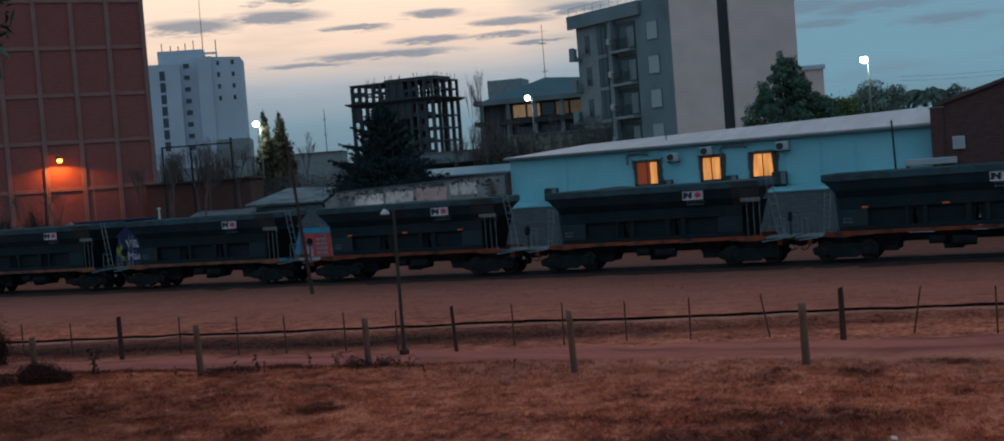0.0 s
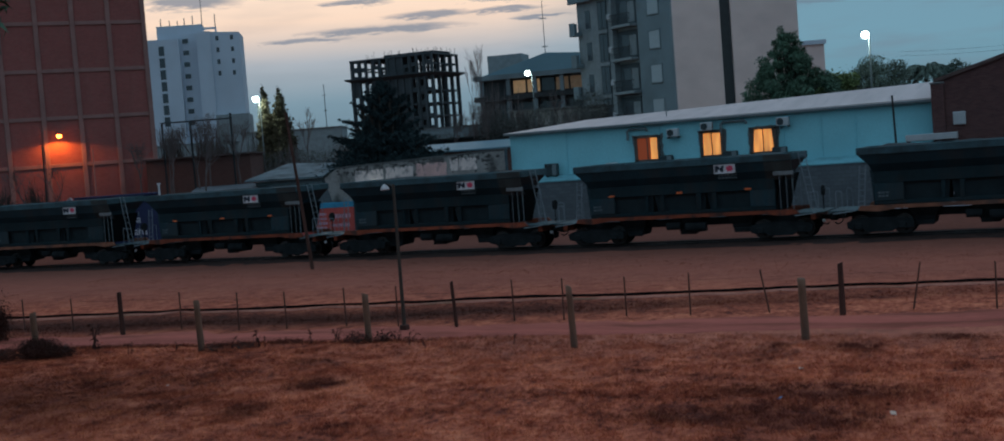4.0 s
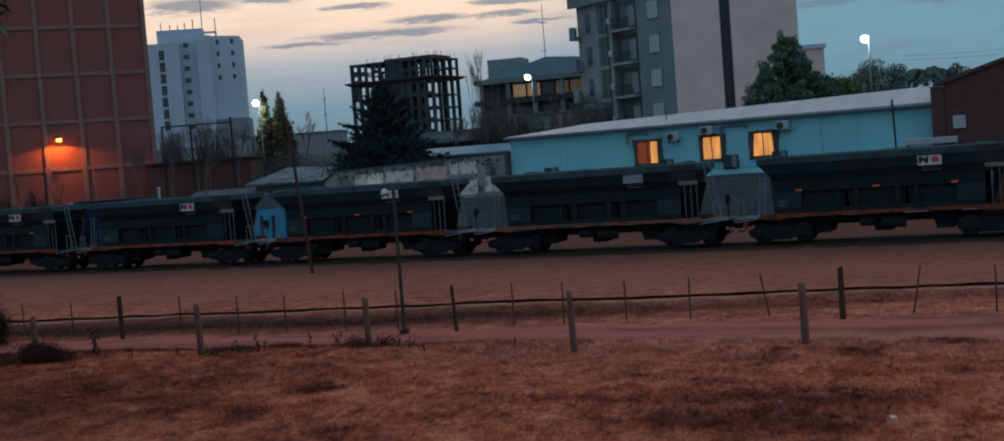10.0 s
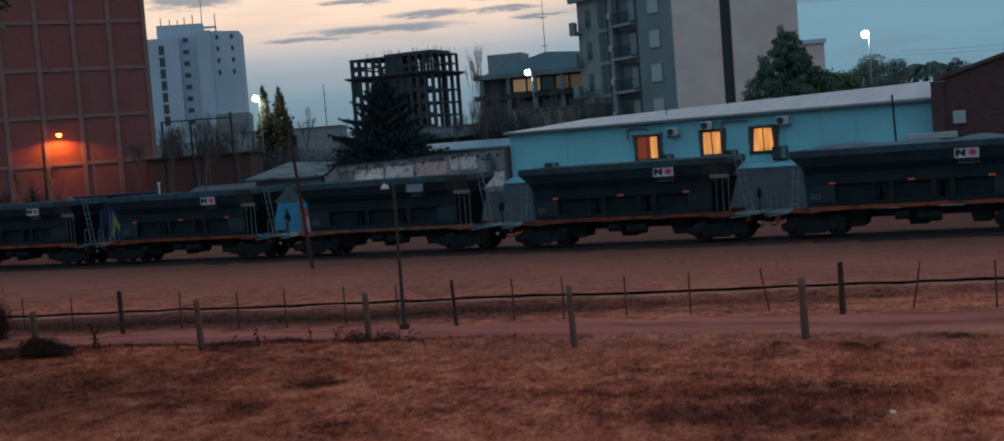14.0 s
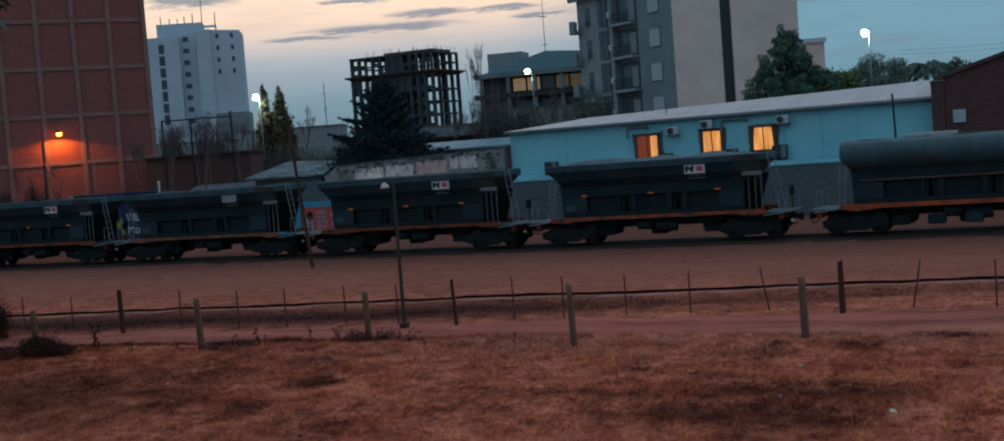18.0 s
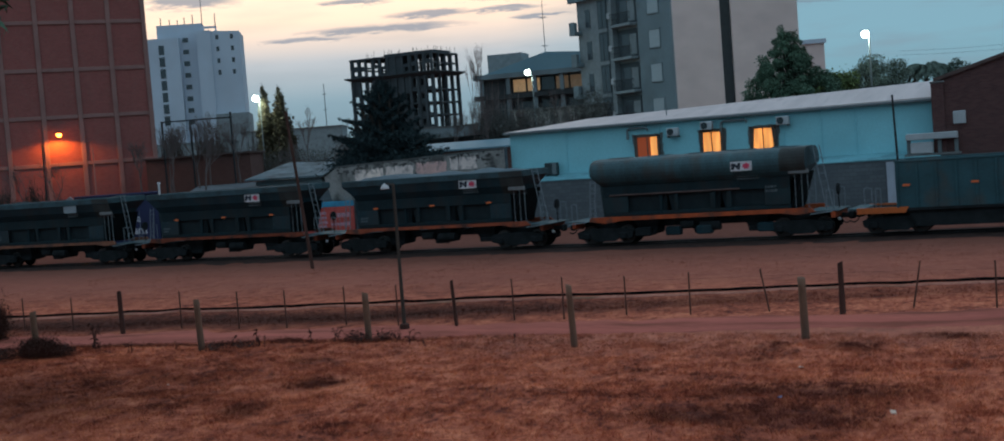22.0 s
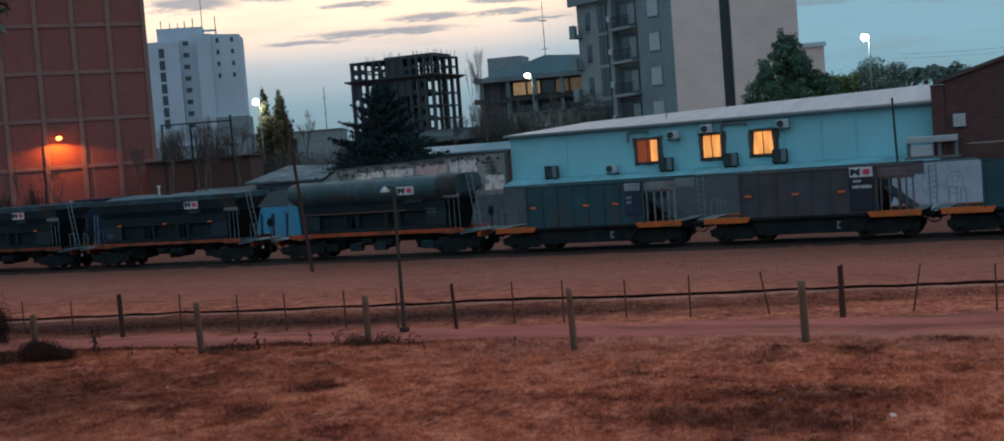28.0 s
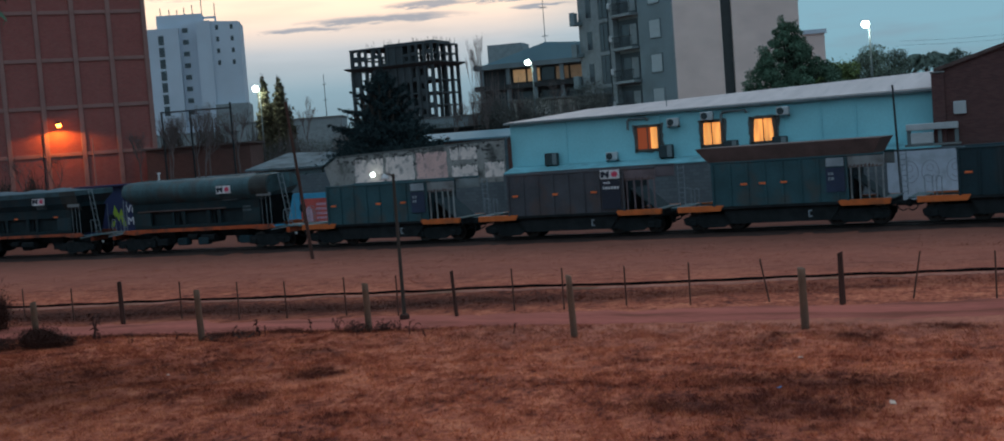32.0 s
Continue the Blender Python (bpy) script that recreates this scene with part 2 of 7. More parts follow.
M["umber"] = material("brown_grey_wagon_paint", (.062, .064, .075), 0.65, vary=.3, scale=.9, grain=18, stain=(.10, .06, .05), amount=.5)
M["rust_brown"] = material("rusty_brown_steel", (.10, .065, .06), 0.8, vary=.35, scale=1.5)
M["under"] = material("sooty_underframe_steel", (.022, .025, .027), 0.95, vary=.4, scale=2, spec=.06)
M["slate_deep"] = material("sooty_slate_wagon_paint", (.014, .032, .038), 0.6, vary=.35, scale=.9, stain=(.03, .025, .025), amount=.4, spec=.25)
# near-black that paints the shade inside the wagon's end recess
M["darkened"] = material("shade_black_end_plate", (.006, .008, .009), .95, vary=.4, spec=.05)
M["stencil"] = material("faded_stencil_paint", (.10, .12, .13), .7, vary=.3)
# tan-grey that carries the light on the end sheet's upturned face
M["end_tan"] = material("sky_toned_end_sheet_paint", (.040, .044, .043), .75, vary=.45, scale=1.3, stain=(.04, .036, .034), amount=.6, spec=.2)
M["inner"] = material("dark_hopper_steel", (.018, .031, .037), 0.85, vary=.3)
M["orange"] = material("orange_sill_paint", (.40, .072, .022), 0.6, vary=.3, scale=1.2, stain=(.09, .045, .035), amount=.9, stain_scale=1.6, each=.2)
M["orange_worn"] = material("worn_orange_sill_paint", (.26, .055, .024), 0.65, vary=.35, scale=1.5, stain=(.05, .03, .026), amount=.9, stain_scale=1.8, each=.25)
M["orange_dull"] = material("dull_rusted_orange_paint", (.22, .085, .05), 0.7, vary=.35, scale=1.5, stain=(.07, .045, .04), amount=.8)
M["ochre"] = material("orange_yellow_sill_paint", (.55, .125, .03), 0.55, vary=.2, stain=(.14, .07, .04), amount=.6, each=.15)
M["worn_pale"] = material("worn_pale_grey_steel", (.20, .215, .22), 0.7, vary=.3, scale=1.5, stain=(.08, .06, .06), amount=.6)
M["worn_mauve"] = material("worn_mauve_grey_steel", (.14, .105, .115), 0.7, vary=.3, scale=1.5, stain=(.08, .06, .06), amount=.6)
M["galv"] = material("pale_galvanised_steel", (.19, .225, .25), 0.65, metal=.15, vary=.25)
M["wheel"] = material("worn_wheel_steel", (.018, .016, .016), 0.8, metal=.2, vary=.3, spec=.15)
M["tread"] = material("polished_tread_steel", (.07, .07, .07), 0.4, metal=.9, vary=.1)
M["logo_white"] = material("white_plate_paint", (.62, .62, .64), 0.5, vary=.15, stain=(.3, .28, .27), amount=.5)
M["logo_grey"] = material("faded_plate_paint", (.24, .28, .31), 0.6, vary=.25)
M["logo_black"] = material("black_plate_paint", (.02, .025, .04), 0.5, vary=.1)
M["logo_red"] = material("crimson_plate_paint", (.62, .06, .12), 0.5, vary=.15)
M["reflector"] = material("orange_reflector", (.75, .17, .06), 0.3, vary=.1)
M["spill"] = material("pale_lime_dust", (.10, .13, .15), 0.95, vary=.25, scale=1.5)


# ---- shaping helpers ----
class Shape:
    """Gathers boxes, tubes, slabs and sweeps into one mesh."""

    def __init__(self):
        self.v, self.f = [], []

    def add(self, verts, faces, m=None):
        n = len(self.v)
        self.v += [tuple(m @ Vector(p)) if m else tuple(p) for p in verts]
        self.f += [tuple(i + n for i in f) for f in faces]
        return self

    def box(self, x0, x1, y0, y1, z0, z1, m=None):
        v = [(x, y, z) for z in (z0, z1) for y in (y0, y1) for x in (x0, x1)]
        return self.add(v, [(0, 2, 3, 1), (4, 5, 7, 6), (0, 1, 5, 4), (2, 6, 7, 3), (0, 4, 6, 2), (1, 3, 7, 5)], m)

    def rounded(self, x0, x1, y0, y1, z0, z1, r=0.02, m=None):
        """A box with chamfered edges."""
        x0, x1, y0, y1, z0, z1 = min(x0, x1), max(x0, x1), min(y0, y1), max(y0, y1), min(z0, z1), max(z0, z1)
        r = min(r, (x1 - x0) * .4, (y1 - y0) * .4, (z1 - z0) * .4)
        rings = []
        for z, k in ((z0, r), (z0 + r, 0), (z1 - r, 0), (z1, r)):
            a = r
            ring = [(x0 + k + a, y0 + k), (x1 - k - a, y0 + k), (x1 - k, y0 + k + a), (x1 - k, y1 - k - a),
                    (x1 - k - a, y1 - k), (x0 + k + a, y1 - k), (x0 + k, y1 - k - a), (x0 + k, y0 + k + a)]
            rings.append([(px, py, z) for px, py in ring])
        return self.loft(rings, True, m)

    def loft(self, rings, caps=True, m=None):
        n = len(rings[0])
        v = [p for r in rings for p in r]
        f = []
        for i in range(len(rings) - 1):
            for j in range(n):
                k = (j + 1) % n
                f.append((i * n + j, i * n + k, (i + 1) * n + k, (i + 1) * n + j))
        if caps:
            f.append(tuple(reversed(range(n))))
            f.append(tuple((len(rings) - 1) * n + j for j in range(n)))
        return self.add(v, f, m)

    def prism(self, outline, y0, y1, m=None):
        """An outline of (x, z), drawn out along y."""
        return self.loft([[(x, y, z) for x, z in outline] for y in (y0, y1)], True, m)

    def prism_x(self, outline, x0, x1, m=None):
        """An outline of (y, z), drawn out along x."""
        return self.loft([[(x, y, z) for y, z in outline] for x in (x0, x1)], True, m)

    def tube(self, a, b, r, r2=None, n=8, m=None):
        a, b = Vector(a), Vector(b)
        q = (b - a).to_track_quat("Z", "Y").to_matrix()
        r2 = r if r2 is None else r2
        rings = []
        for c, rr in ((a, r), (b, r2)):
            rings.append([tuple(c + q @ Vector((math.cos(i * 2 * math.pi / n) * rr, math.sin(i * 2 * math.pi / n) * rr, 0))) for i in range(n)])
        return self.loft(rings, True, m)

    def path(self, pts, r, n=6):
        for a, b in zip(pts, pts[1:]):
            self.tube(a, b, r, n=n)
        return self

    def ball(self, c, r, n=10, sz=1.0):
        rings = []
        for i in range(1, n // 2 + 2):
            a = math.pi * i / (n // 2 + 2)
            rings.append([(c[0] + r * math.sin(a) * math.cos(j * 2 * math.pi / n), c[1] + r * math.sin(a) * math.sin(j * 2 * math.pi / n),
                           c[2] - r * sz * math.cos(a)) for j in range(n)])
        return self.loft(rings)

    def mesh(self, name, mat, smooth=False):
        me = bpy.data.meshes.new(name)
        me.from_pydata(self.v, [], self.f)
        me.materials.append(mat)
        bm = bmesh.new()
        bm.from_mesh(me)
        bmesh.ops.recalc_face_normals(bm, faces=bm.faces)
        bm.to_mesh(me)
        bm.free()
        if smooth:
            me.polygons.foreach_set("use_smooth", [True] * len(me.polygons))
        return me


def thing(name, m, label, category, group="", kind=""):
    """An Empty at a thing's base, which carries its parts."""
    ob = new(name)
    ob.empty_display_size = 0.2
    ob.matrix_world = m
    return tagged(ob, label, category, group, kind)


def part(name, shape, mat, parent, label="", m=None, smooth=False):
    ob = new(name, shape.mesh(name, mat, smooth))
    ob.parent = parent
    if m:
        ob.matrix_basis = m
    return tagged(ob, label)


def solid(name, shape, mat, m, label, category, group="", kind="", smooth=False):
    """A thing of one mesh."""
    ob = new(name, shape.mesh(name, mat, smooth))
    ob.matrix_world = m
    return tagged(ob, label, category, group, kind)


def letters(text, size, mat, parent, m, name="lettering", depth=0.01):
    c = bpy.data.curves.new(name, "FONT")
    c.body, c.size, c.extrude, c.align_x, c.align_y = text, size, depth, "CENTER", "CENTER"
    tmp = bpy.data.objects.new(name, c)
    scene.collection.objects.link(tmp)
    me = bpy.data.meshes.new_from_object(tmp.evaluated_get(bpy.context.evaluated_depsgraph_get()))
    bpy.data.objects.remove(tmp)
    me.materials.clear()
    me.materials.append(mat)
    ob = new(name, me)
    ob.parent = parent
    ob.matrix_basis = m
    return ob


# ---- ground ----
def ground_height(x, y):
    h = 0.05 * noise.noise(Vector((x * .25, y * .25, 0))) + 0.045 * noise.noise(Vector((x * .9, y * .9, 3)))
    # ditch between the dirt road and the siding, low bank that carries the siding
    d = y + 17.0 - x * 0.17
    h -= 0.05 * math.exp(-(d / 1.2) ** 2)
    d2 = y + 17.7 - (x + 18) * 0.148
    h += 0.06 * math.exp(-(d2 / 1.5) ** 2)
    if -3 < y < 3:
        h *= max(0, abs(y) / 3) ** 2
    far = max(abs(y + 15) - 40, abs(x + 25) - 60, 0)
    return h * max(0, 1 - far / 15)


# small ones are rank turf; the broad left ones paint shade and vignetting
PATCHES = [(-16.0, -31.6, 0.59, 0.66, 1.0), (-18.0, -28.8, 0.55, 0.51, 0.6), (-4.9, -31.6, 1.5, 0.75, .75), (-6.9, -33.7, 0.8, 0.7, 0.85), (-5.2, -33.5, 1.6, 1.3, .7), (-6.3, -31.6, 0.8, 0.5, 0.8), (-15.9, -34.2, 0.51, 0.65, 0.75),
           (-17.9, -34.3, 0.58, 0.75, 0.6), (-19.3, -31.5, 0.31, 0.32, 0.6), (-21.8, -32.1, 0.93, 0.63, 0.6), (-5.3, -26.9, 0.5, 0.59, 0.75), (-3.6, -25.6, 0.56, 0.54, 0.7), (-7.0, -27.2, 0.32, 0.6, 0.7), (-9.3, -29.7, 0.3, 0.24, 0.6),
           (-6.9, -28.7, 0.3, 0.29, 0.6), (-22.5, -34.1, 4.5, 3.2, 0.6), (-52.0, -10.0, 16.0, 8.0, 0.4), (-22.0, -11.5, 5.0, 0.8, 0.4), (-38.0, -3.5, 9.0, 1.2, 0.4)]


def make_ground():
    xs = [-2600, -1200, -600, -300, -160, -110] + [-85 + i * 0.5 for i in range(201)] + [20, 30, 50, 90, 200, 600, 2600]
    ys = [-1500, -600, -250, -120, -80, -60] + [-50 + i * 0.4 for i in range(101)] + [-9 + i for i in range(24)] + [20, 30, 45, 70, 110, 180, 320, 700, 1600, 3500]
    v = [(x, y, ground_height(x, y)) for y in ys for x in xs]
    n = len(xs)
    f = [(j * n + i, j * n + i + 1, (j + 1) * n + i + 1, (j + 1) * n + i) for j in range(len(ys) - 1) for i in range(n - 1)]
    me = bpy.data.meshes.new("ground")
    me.from_pydata(v, [], f)
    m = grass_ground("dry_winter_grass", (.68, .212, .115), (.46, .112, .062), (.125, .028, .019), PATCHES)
    M["turf"] = m
    me.materials.append(m)
    me.polygons.foreach_set("use_smooth", [True] * len(me.polygons))
    tagged(new("ground", me), "dry reddish-brown winter grass with bare and dark patches", "ground", kind="structure")


def strip(name, line, width, z, mat, label, category, wob=0.25):
    """A ribbon of surface that lies just over the ground."""
    v, f = [], []
    (x0, y0), (x1, y1) = line
    n = 260
    for i in range(n + 1):
        k = i / n
        x, y = x0 + (x1 - x0) * k, y0 + (y1 - y0) * k
        a, b = wob * (noise.noise(Vector((x * .4, 1, 0))) + .5 * noise.noise(Vector((x * 1.7, 1, 0)))), wob * (noise.noise(Vector((x * .4, 9, 0))) + .5 * noise.noise(Vector((x * 1.7, 9, 0))))
        for w, e in ((-.5, a), (-.17, 0), (.17, 0), (.5, b)):
            yy = y + width * w + e
            v.append((x, yy, ground_height(x, yy) + z * (1 if abs(w) < .3 else .15)))
    for i in range(n):
        for j in range(3):
            f.append((i * 4 + j, (i + 1) * 4 + j, (i + 1) * 4 + j + 1, i * 4 + j + 1))
    me = bpy.data.meshes.new(name)
    me.from_pydata(v, [], f)
    me.materials.append(mat)
    me.polygons.foreach_set("use_smooth", [True] * len(me.polygons))
    return tagged(new(name, me), label, category, kind="structure")


make_ground()
M["dirt"] = material("pinkish_dirt_road", (.43, .112, .083), 0.95, vary=.3, scale=.6, grain=8, bump=.4, stain=(.20, .056, .036), amount=.8, stain_scale=.8, stretch=(.35, 1.5, 1), world=True, spec=.1)
M["cinder"] = material("black_cinders", (.008, .006, .006), 1.0, vary=.5, scale=2, grain=20, bump=.9, world=True, spec=0)
M["ballast"] = material("sooty_ballast", (.05, .03, .026), 0.95, vary=.5, scale=2, grain=20, bump=.8, world=True, spec=.1)
strip("road", ((-75, -31.7), (25, -19.4)), 2.4, 0.035, M["dirt"], "pinkish bare dirt road beside the fence", "dirt road", 0.7)
strip("siding_bed", ((-75, -26.65), (25, -11.85)), .3, 0.05, M["cinder"], "dark cindery bed of the siding", "track bed", 0.1)
M["sand"] = material("pale_sandy_grit", (.43, .17, .125), 0.95, vary=.3, scale=1.2, grain=9, bump=.4, stain=(.2, .11, .07), amount=.8, stain_scale=.7, world=True, spec=.1)
strip("grit", ((-75, -27.2), (25, -12.4)), .18, 0.05, M["sand"], "pale gritty verge beside the siding", "verge", 0.15)
strip("trackbed", ((-110, -.3), (40, -.3)), 4.4, 0.02, M["ballast"], "dark sooty ballast bed of the railway", "track bed", 0.7)

M["rail"] = material("dark_rail_steel", (.05, .045, .045), 0.55, metal=.6, vary=.3)
M["rail_rust"] = material("rusty_siding_rail", (.006, .005, .005), 1.0, metal=.0, spec=0, vary=.3)
M["sleeper"] = material("weathered_sleeper_wood", (.05, .038, .032), 0.95, vary=.4)


def rail_profile():
    return [(-.06, 0), (.06, 0), (.06, .02), (.012, .035), (.012, .1), (.035, .11), (.035, .14), (-.035, .14), (-.035, .11), (-.012, .1), (-.012, .035), (-.06, .02)]


def make_track(name, y0, slope, x0, x1, gauge, z, rail_mat, label, sunk=0.0):
    """A straight track: two rails on sleepers."""
    t = thing(name, pose(0, y0, z, 0, 0, math.degrees(math.atan(slope))), label, "railway track", kind="structure")
    for s in (-1, 1):
        part("rail", Shape().prism_x([(y + s * gauge / 2, zz - (sunk if s > 0 else 0)) for y, zz in rail_profile()], x0, x1), rail_mat, t)
    base = None
    n = int((x1 - x0) / 0.9)
    for i in range(n):
        x = x0 + .4 + i * 0.9 + random.uniform(-.05, .05)
        if base is None:
            base = part("sleeper", Shape().rounded(-.11, .11, -.95, .95, -.1, .0, .015), M["sleeper"], t)
            base.matrix_basis = pose(x, 0, .005 - sunk)
        else:
            ob = new("sleeper", base.data)
            ob.parent = t
            ob.matrix_basis = pose(x, 0, .005 - sunk, 0, 0, random.uniform(-1.5, 1.5))
    return t


make_track("main_track", 0, 0, -95, 30, 1.0, -.06, M["rail"], "dark steel railway track under the goods train")
make_track("siding_track", -15.05, 0.148, -75, 22, 1.0, -.055, M["rail_rust"], "rusty unused siding track half sunk in dry grass", .13)


# ---- the goods train ----
def bogie(parent, x, name="bogie"):
    """A two-axle bogie with cast side frames; the wheelsets turn in it."""
    b = part(name, Shape().rounded(-.25, .25, -1.0, 1.0, .42, .72, .05).rounded(-1.15, -.95, -.95, .95, .5, .6, .03).rounded(.95, 1.15, -.95, .95, .5, .6, .03),
             M["under"], parent, m=pose(x, 0, 0))
    for s in (-1, 1):
        y = s * .98
        fr = Shape().prism([(-1.35, .62), (-1.1, .72), (-.5, .78), (.5, .78), (1.1, .72), (1.35, .62), (1.3, .36), (1.05, .3), (.72, .36),
                            (.45, .2), (-.45, .2), (-.72, .36), (-1.05, .3), (-1.3, .36)], y - .07, y + .07)
        for k in range(3):
            fr.tube((-.2 + k * .2, y - s * .02, .26), (-.2 + k * .2, y - s * .02, .62), .07)
        part("side_frame", fr, M["under"], b)
        for k in (-.88, .88):
            part("axle_box", Shape().rounded(k - .16, k + .16, y - .14, y + .14, .3, .58, .04), M["under"], b)
    for k in (-.88, .88):
        w = Shape().tube((0, -.62, 0), (0, .62, 0), .08)
        for s in (-1, 1):
            w.tube((0, s * .45, 0), (0, s * .55, 0), .40, n=24).tube((0, s * .41, 0), (0, s * .44, 0), .45, n=24)
            for j in range(5):
                a = j * 2 * math.pi / 5
                w.tube((math.cos(a) * .24, s * .555, math.sin(a) * .24), (math.cos(a) * .24, s * .58, math.sin(a) * .24), .07, n=6)
        ws = part("wheelset", w, M["wheel"], b, m=pose(k, 0, .46))
        WHEELSETS.append(ws)
        for s in (-1, 1):
            part("tread", Shape().tube((0, s * .44, 0), (0, s * .56, 0), .415, n=24), M["tread"], ws, "polished steel tread")
        if not k < 0:
            part("brake_block", Shape().rounded(k - .56, k - .46, -.62, .62, .34, .56, .02), M["under"], b)


WHEELSETS = []


def coupler(parent, x, s):
    c = Shape().rounded(min(x, x + s * .5), max(x, x + s * .5), -.1, .1, .74, .94, .03)
    c.rounded(min(x + s * .42, x + s * .62), max(x + s * .42, x + s * .62), -.17, .17, .68, 1.0, .05)
    part("coupler", c, M["under"], parent)
    h = Shape()
    for y in (-.5,):
        pts = [(x + s * .05, y, .86), (x + s * .2, y - .02, .62), (x + s * .35, y, .55), (x + s * .5, y, .63)]
        h.path(pts, .025)
    part("brake_hose", h, M["under"], parent)


def ladder(parent, a, b, side, rungs=8):
    """Two stiles and their rungs, from the foot a to the head b."""
    a, b, o = Vector(a), Vector(b), Vector((side, 0, 0))
    sh = Shape().tube(a, b, .022, n=6).tube(a + o, b + o, .022, n=6)
    for i in range(rungs):
        p = a.lerp(b, (i + .5) / rungs)
        sh.tube(p, p + o, .013, n=5)
    part("ladder", sh, M["galv"], parent, "pale steel ladder")


def handrail(parent, x, y, h=.85, w=.3):
    part("handrail", Shape().path([(x, y, 1.1), (x, y, 1.1 + h), (x + w * .3, y, 1.1 + h + .05), (x + w, y, 1.1 + h), (x + w, y, 1.1)], .016), M["galv"], parent, "pale bent handrail")


def plate(parent, x, y, z, faded=False, label="white plate with black and red mark"):
    """The owner's plate: a white board with a dark and a red shape."""
    p = part("plate", Shape().box(x - .46, x + .46, y - .02, y, z - .2, z + .2), M["logo_grey" if faded else "logo_white"], parent, "faded grey plate" if faded else label)
    if faded:
        return
    dark = Shape().prism([(x - .42, z - .15), (x - .30, z - .12), (x - .26, z + .0), (x - .12, z - .15), (x - .05, z - .12), (x - .02, z + .15), (x - .14, z + .13), (x - .17, z + .04), (x - .31, z + .15), (x - .42, z + .12)], y - .03, y - .021)
    part("dark_mark", dark, M["logo_black"], p)
    spikes = [(.20 * math.cos(i * math.pi / 7 + .2) * (1 if i % 2 else .62), .16 * math.sin(i * math.pi / 7 + .2) * (1 if i % 2 else .62)) for i in range(14)]
    red = Shape().prism([(x + .22 + px, z + pz) for px, pz in spikes], y - .03, y - .021)
    part("red_mark", red, M["logo_red"], p)


def bars(parent, x0, x1, y, z, mat, rows=1, h=.09, name="stencilled_lettering"):
    """Writing too small to read, as plain bars."""
    s = Shape()
    for r in range(rows):
        x = x0
        while x < x1 - .05:
            w = random.uniform(.06, .13)
            s.box(x, min(x + w, x1), y - .006, y, z - r * h * 1.7, z - r * h * 1.7 + h)
            x += w + .045
    tagged(part(name, s, mat, parent), kind="stuff")


def underframe(w, half, mat_sill, drop=True):
    """Centre sill, headstocks, couplers and both bogies."""
    part("centre_sill", Shape().rounded(-half + .1, half - .1, -.2, .2, .72, 1.02, .03), M["under"], w)
    for s in (-1, 1):
        part("headstock", Shape().rounded(s * half - .1, s * half + .1, -1.25, 1.25, .82, 1.1, .03), mat_sill, w)
        coupler(w, s * (half + .05), s)
        bogie(w, s * (half - 1.4))


def chutes(w, xs, z0=.42):
    """Discharge hoppers that narrow down between the bogies."""
    for x, ww in xs:
        sh = Shape()
        rings = []
        for z, a, b in ((1.25, ww, .95), (.75, ww * .62, .6), (z0, ww * .5, .5)):
            rings.append([(x - a, -b, z), (x + a, -b, z), (x + a, b, z), (x - a, b, z)])
        part("chute", sh.loft(rings), M["under"], w)
        part("chute_gate", Shape().rounded(x - ww * .5, x + ww * .5, -.62, -.5, z0 - .04, z0 + .16, .02), M["under"], w)
    part("brake_cylinder", Shape().tube((-.9, -.8, .78), (-.3, -.8, .78), .17, n=12).tube((.0, -.85, .7), (.9, -.85, .7), .2, n=12), M["under"], w)


def hopper_frame(w, body, sill, panel):
    """Side posts, chords and the dark bins behind them, on both sides."""
    posts = [(-4.35, -3.2), (-1.75, -1.6), (-1.05, -.87), (.57, .8), (1.3, 1.5), (2.95, 4.05)]
    for s in (-1, 1):
        y0, y1 = (-1.06, -.96) if s < 0 else (.96, 1.06)
        part("top_chord", Shape().rounded(-4.35, 4.05, y0, y1, 2.17, 2.66, .02), M["slate_low"], w)
        part("bottom_chord", Shape().rounded(-4.35, 4.05, y0, y1, 1.3, 1.46, .015), M["slate_low"], w)
        for a, b in posts:
            part("post", Shape().rounded(a, b, y0 - .02, y1, 1.46, 2.17, .015), panel if b - a > .5 else M["slate_low"], w)
        yy = s * 1.32
        low = 1.12 if sill is M["orange"] else 1.15
        taper = [(-4.9, 1.3), (4.9, 1.3), (5.1, 1.12), (4.3, low - .1), (3.6, low), (-3.4, low), (-4.2, low - .1), (-5.0, 1.12)]
        part("side_sill", Shape().prism(taper, yy - .05, yy + .05), sill, w)
    # bins
    for x0, x1 in ((-4.2, -1.4), (-1.4, 1.0), (1.0, 3.9)):
        c = (x0 + x1) / 2
        rings = [[(x0, -.92, 2.7), (x1, -.92, 2.7), (x1, .92, 2.7), (x0, .92, 2.7)],
                 [(x0 + .04, -.84, 2.0), (x1 - .04, -.84, 2.0), (x1 - .04, .84, 2.0), (x0 + .04, .84, 2.0)],
                 [(x0 + .15, -.7, 1.2), (x1 - .15, -.7, 1.2), (x1 - .15, .7, 1.2), (x0 + .15, .7, 1.2)]]
        part("bin", Shape().loft(rings), M["inner"], w)
    chutes(w, ((-2.5, .7), (0, .75), (2.4, .7)))


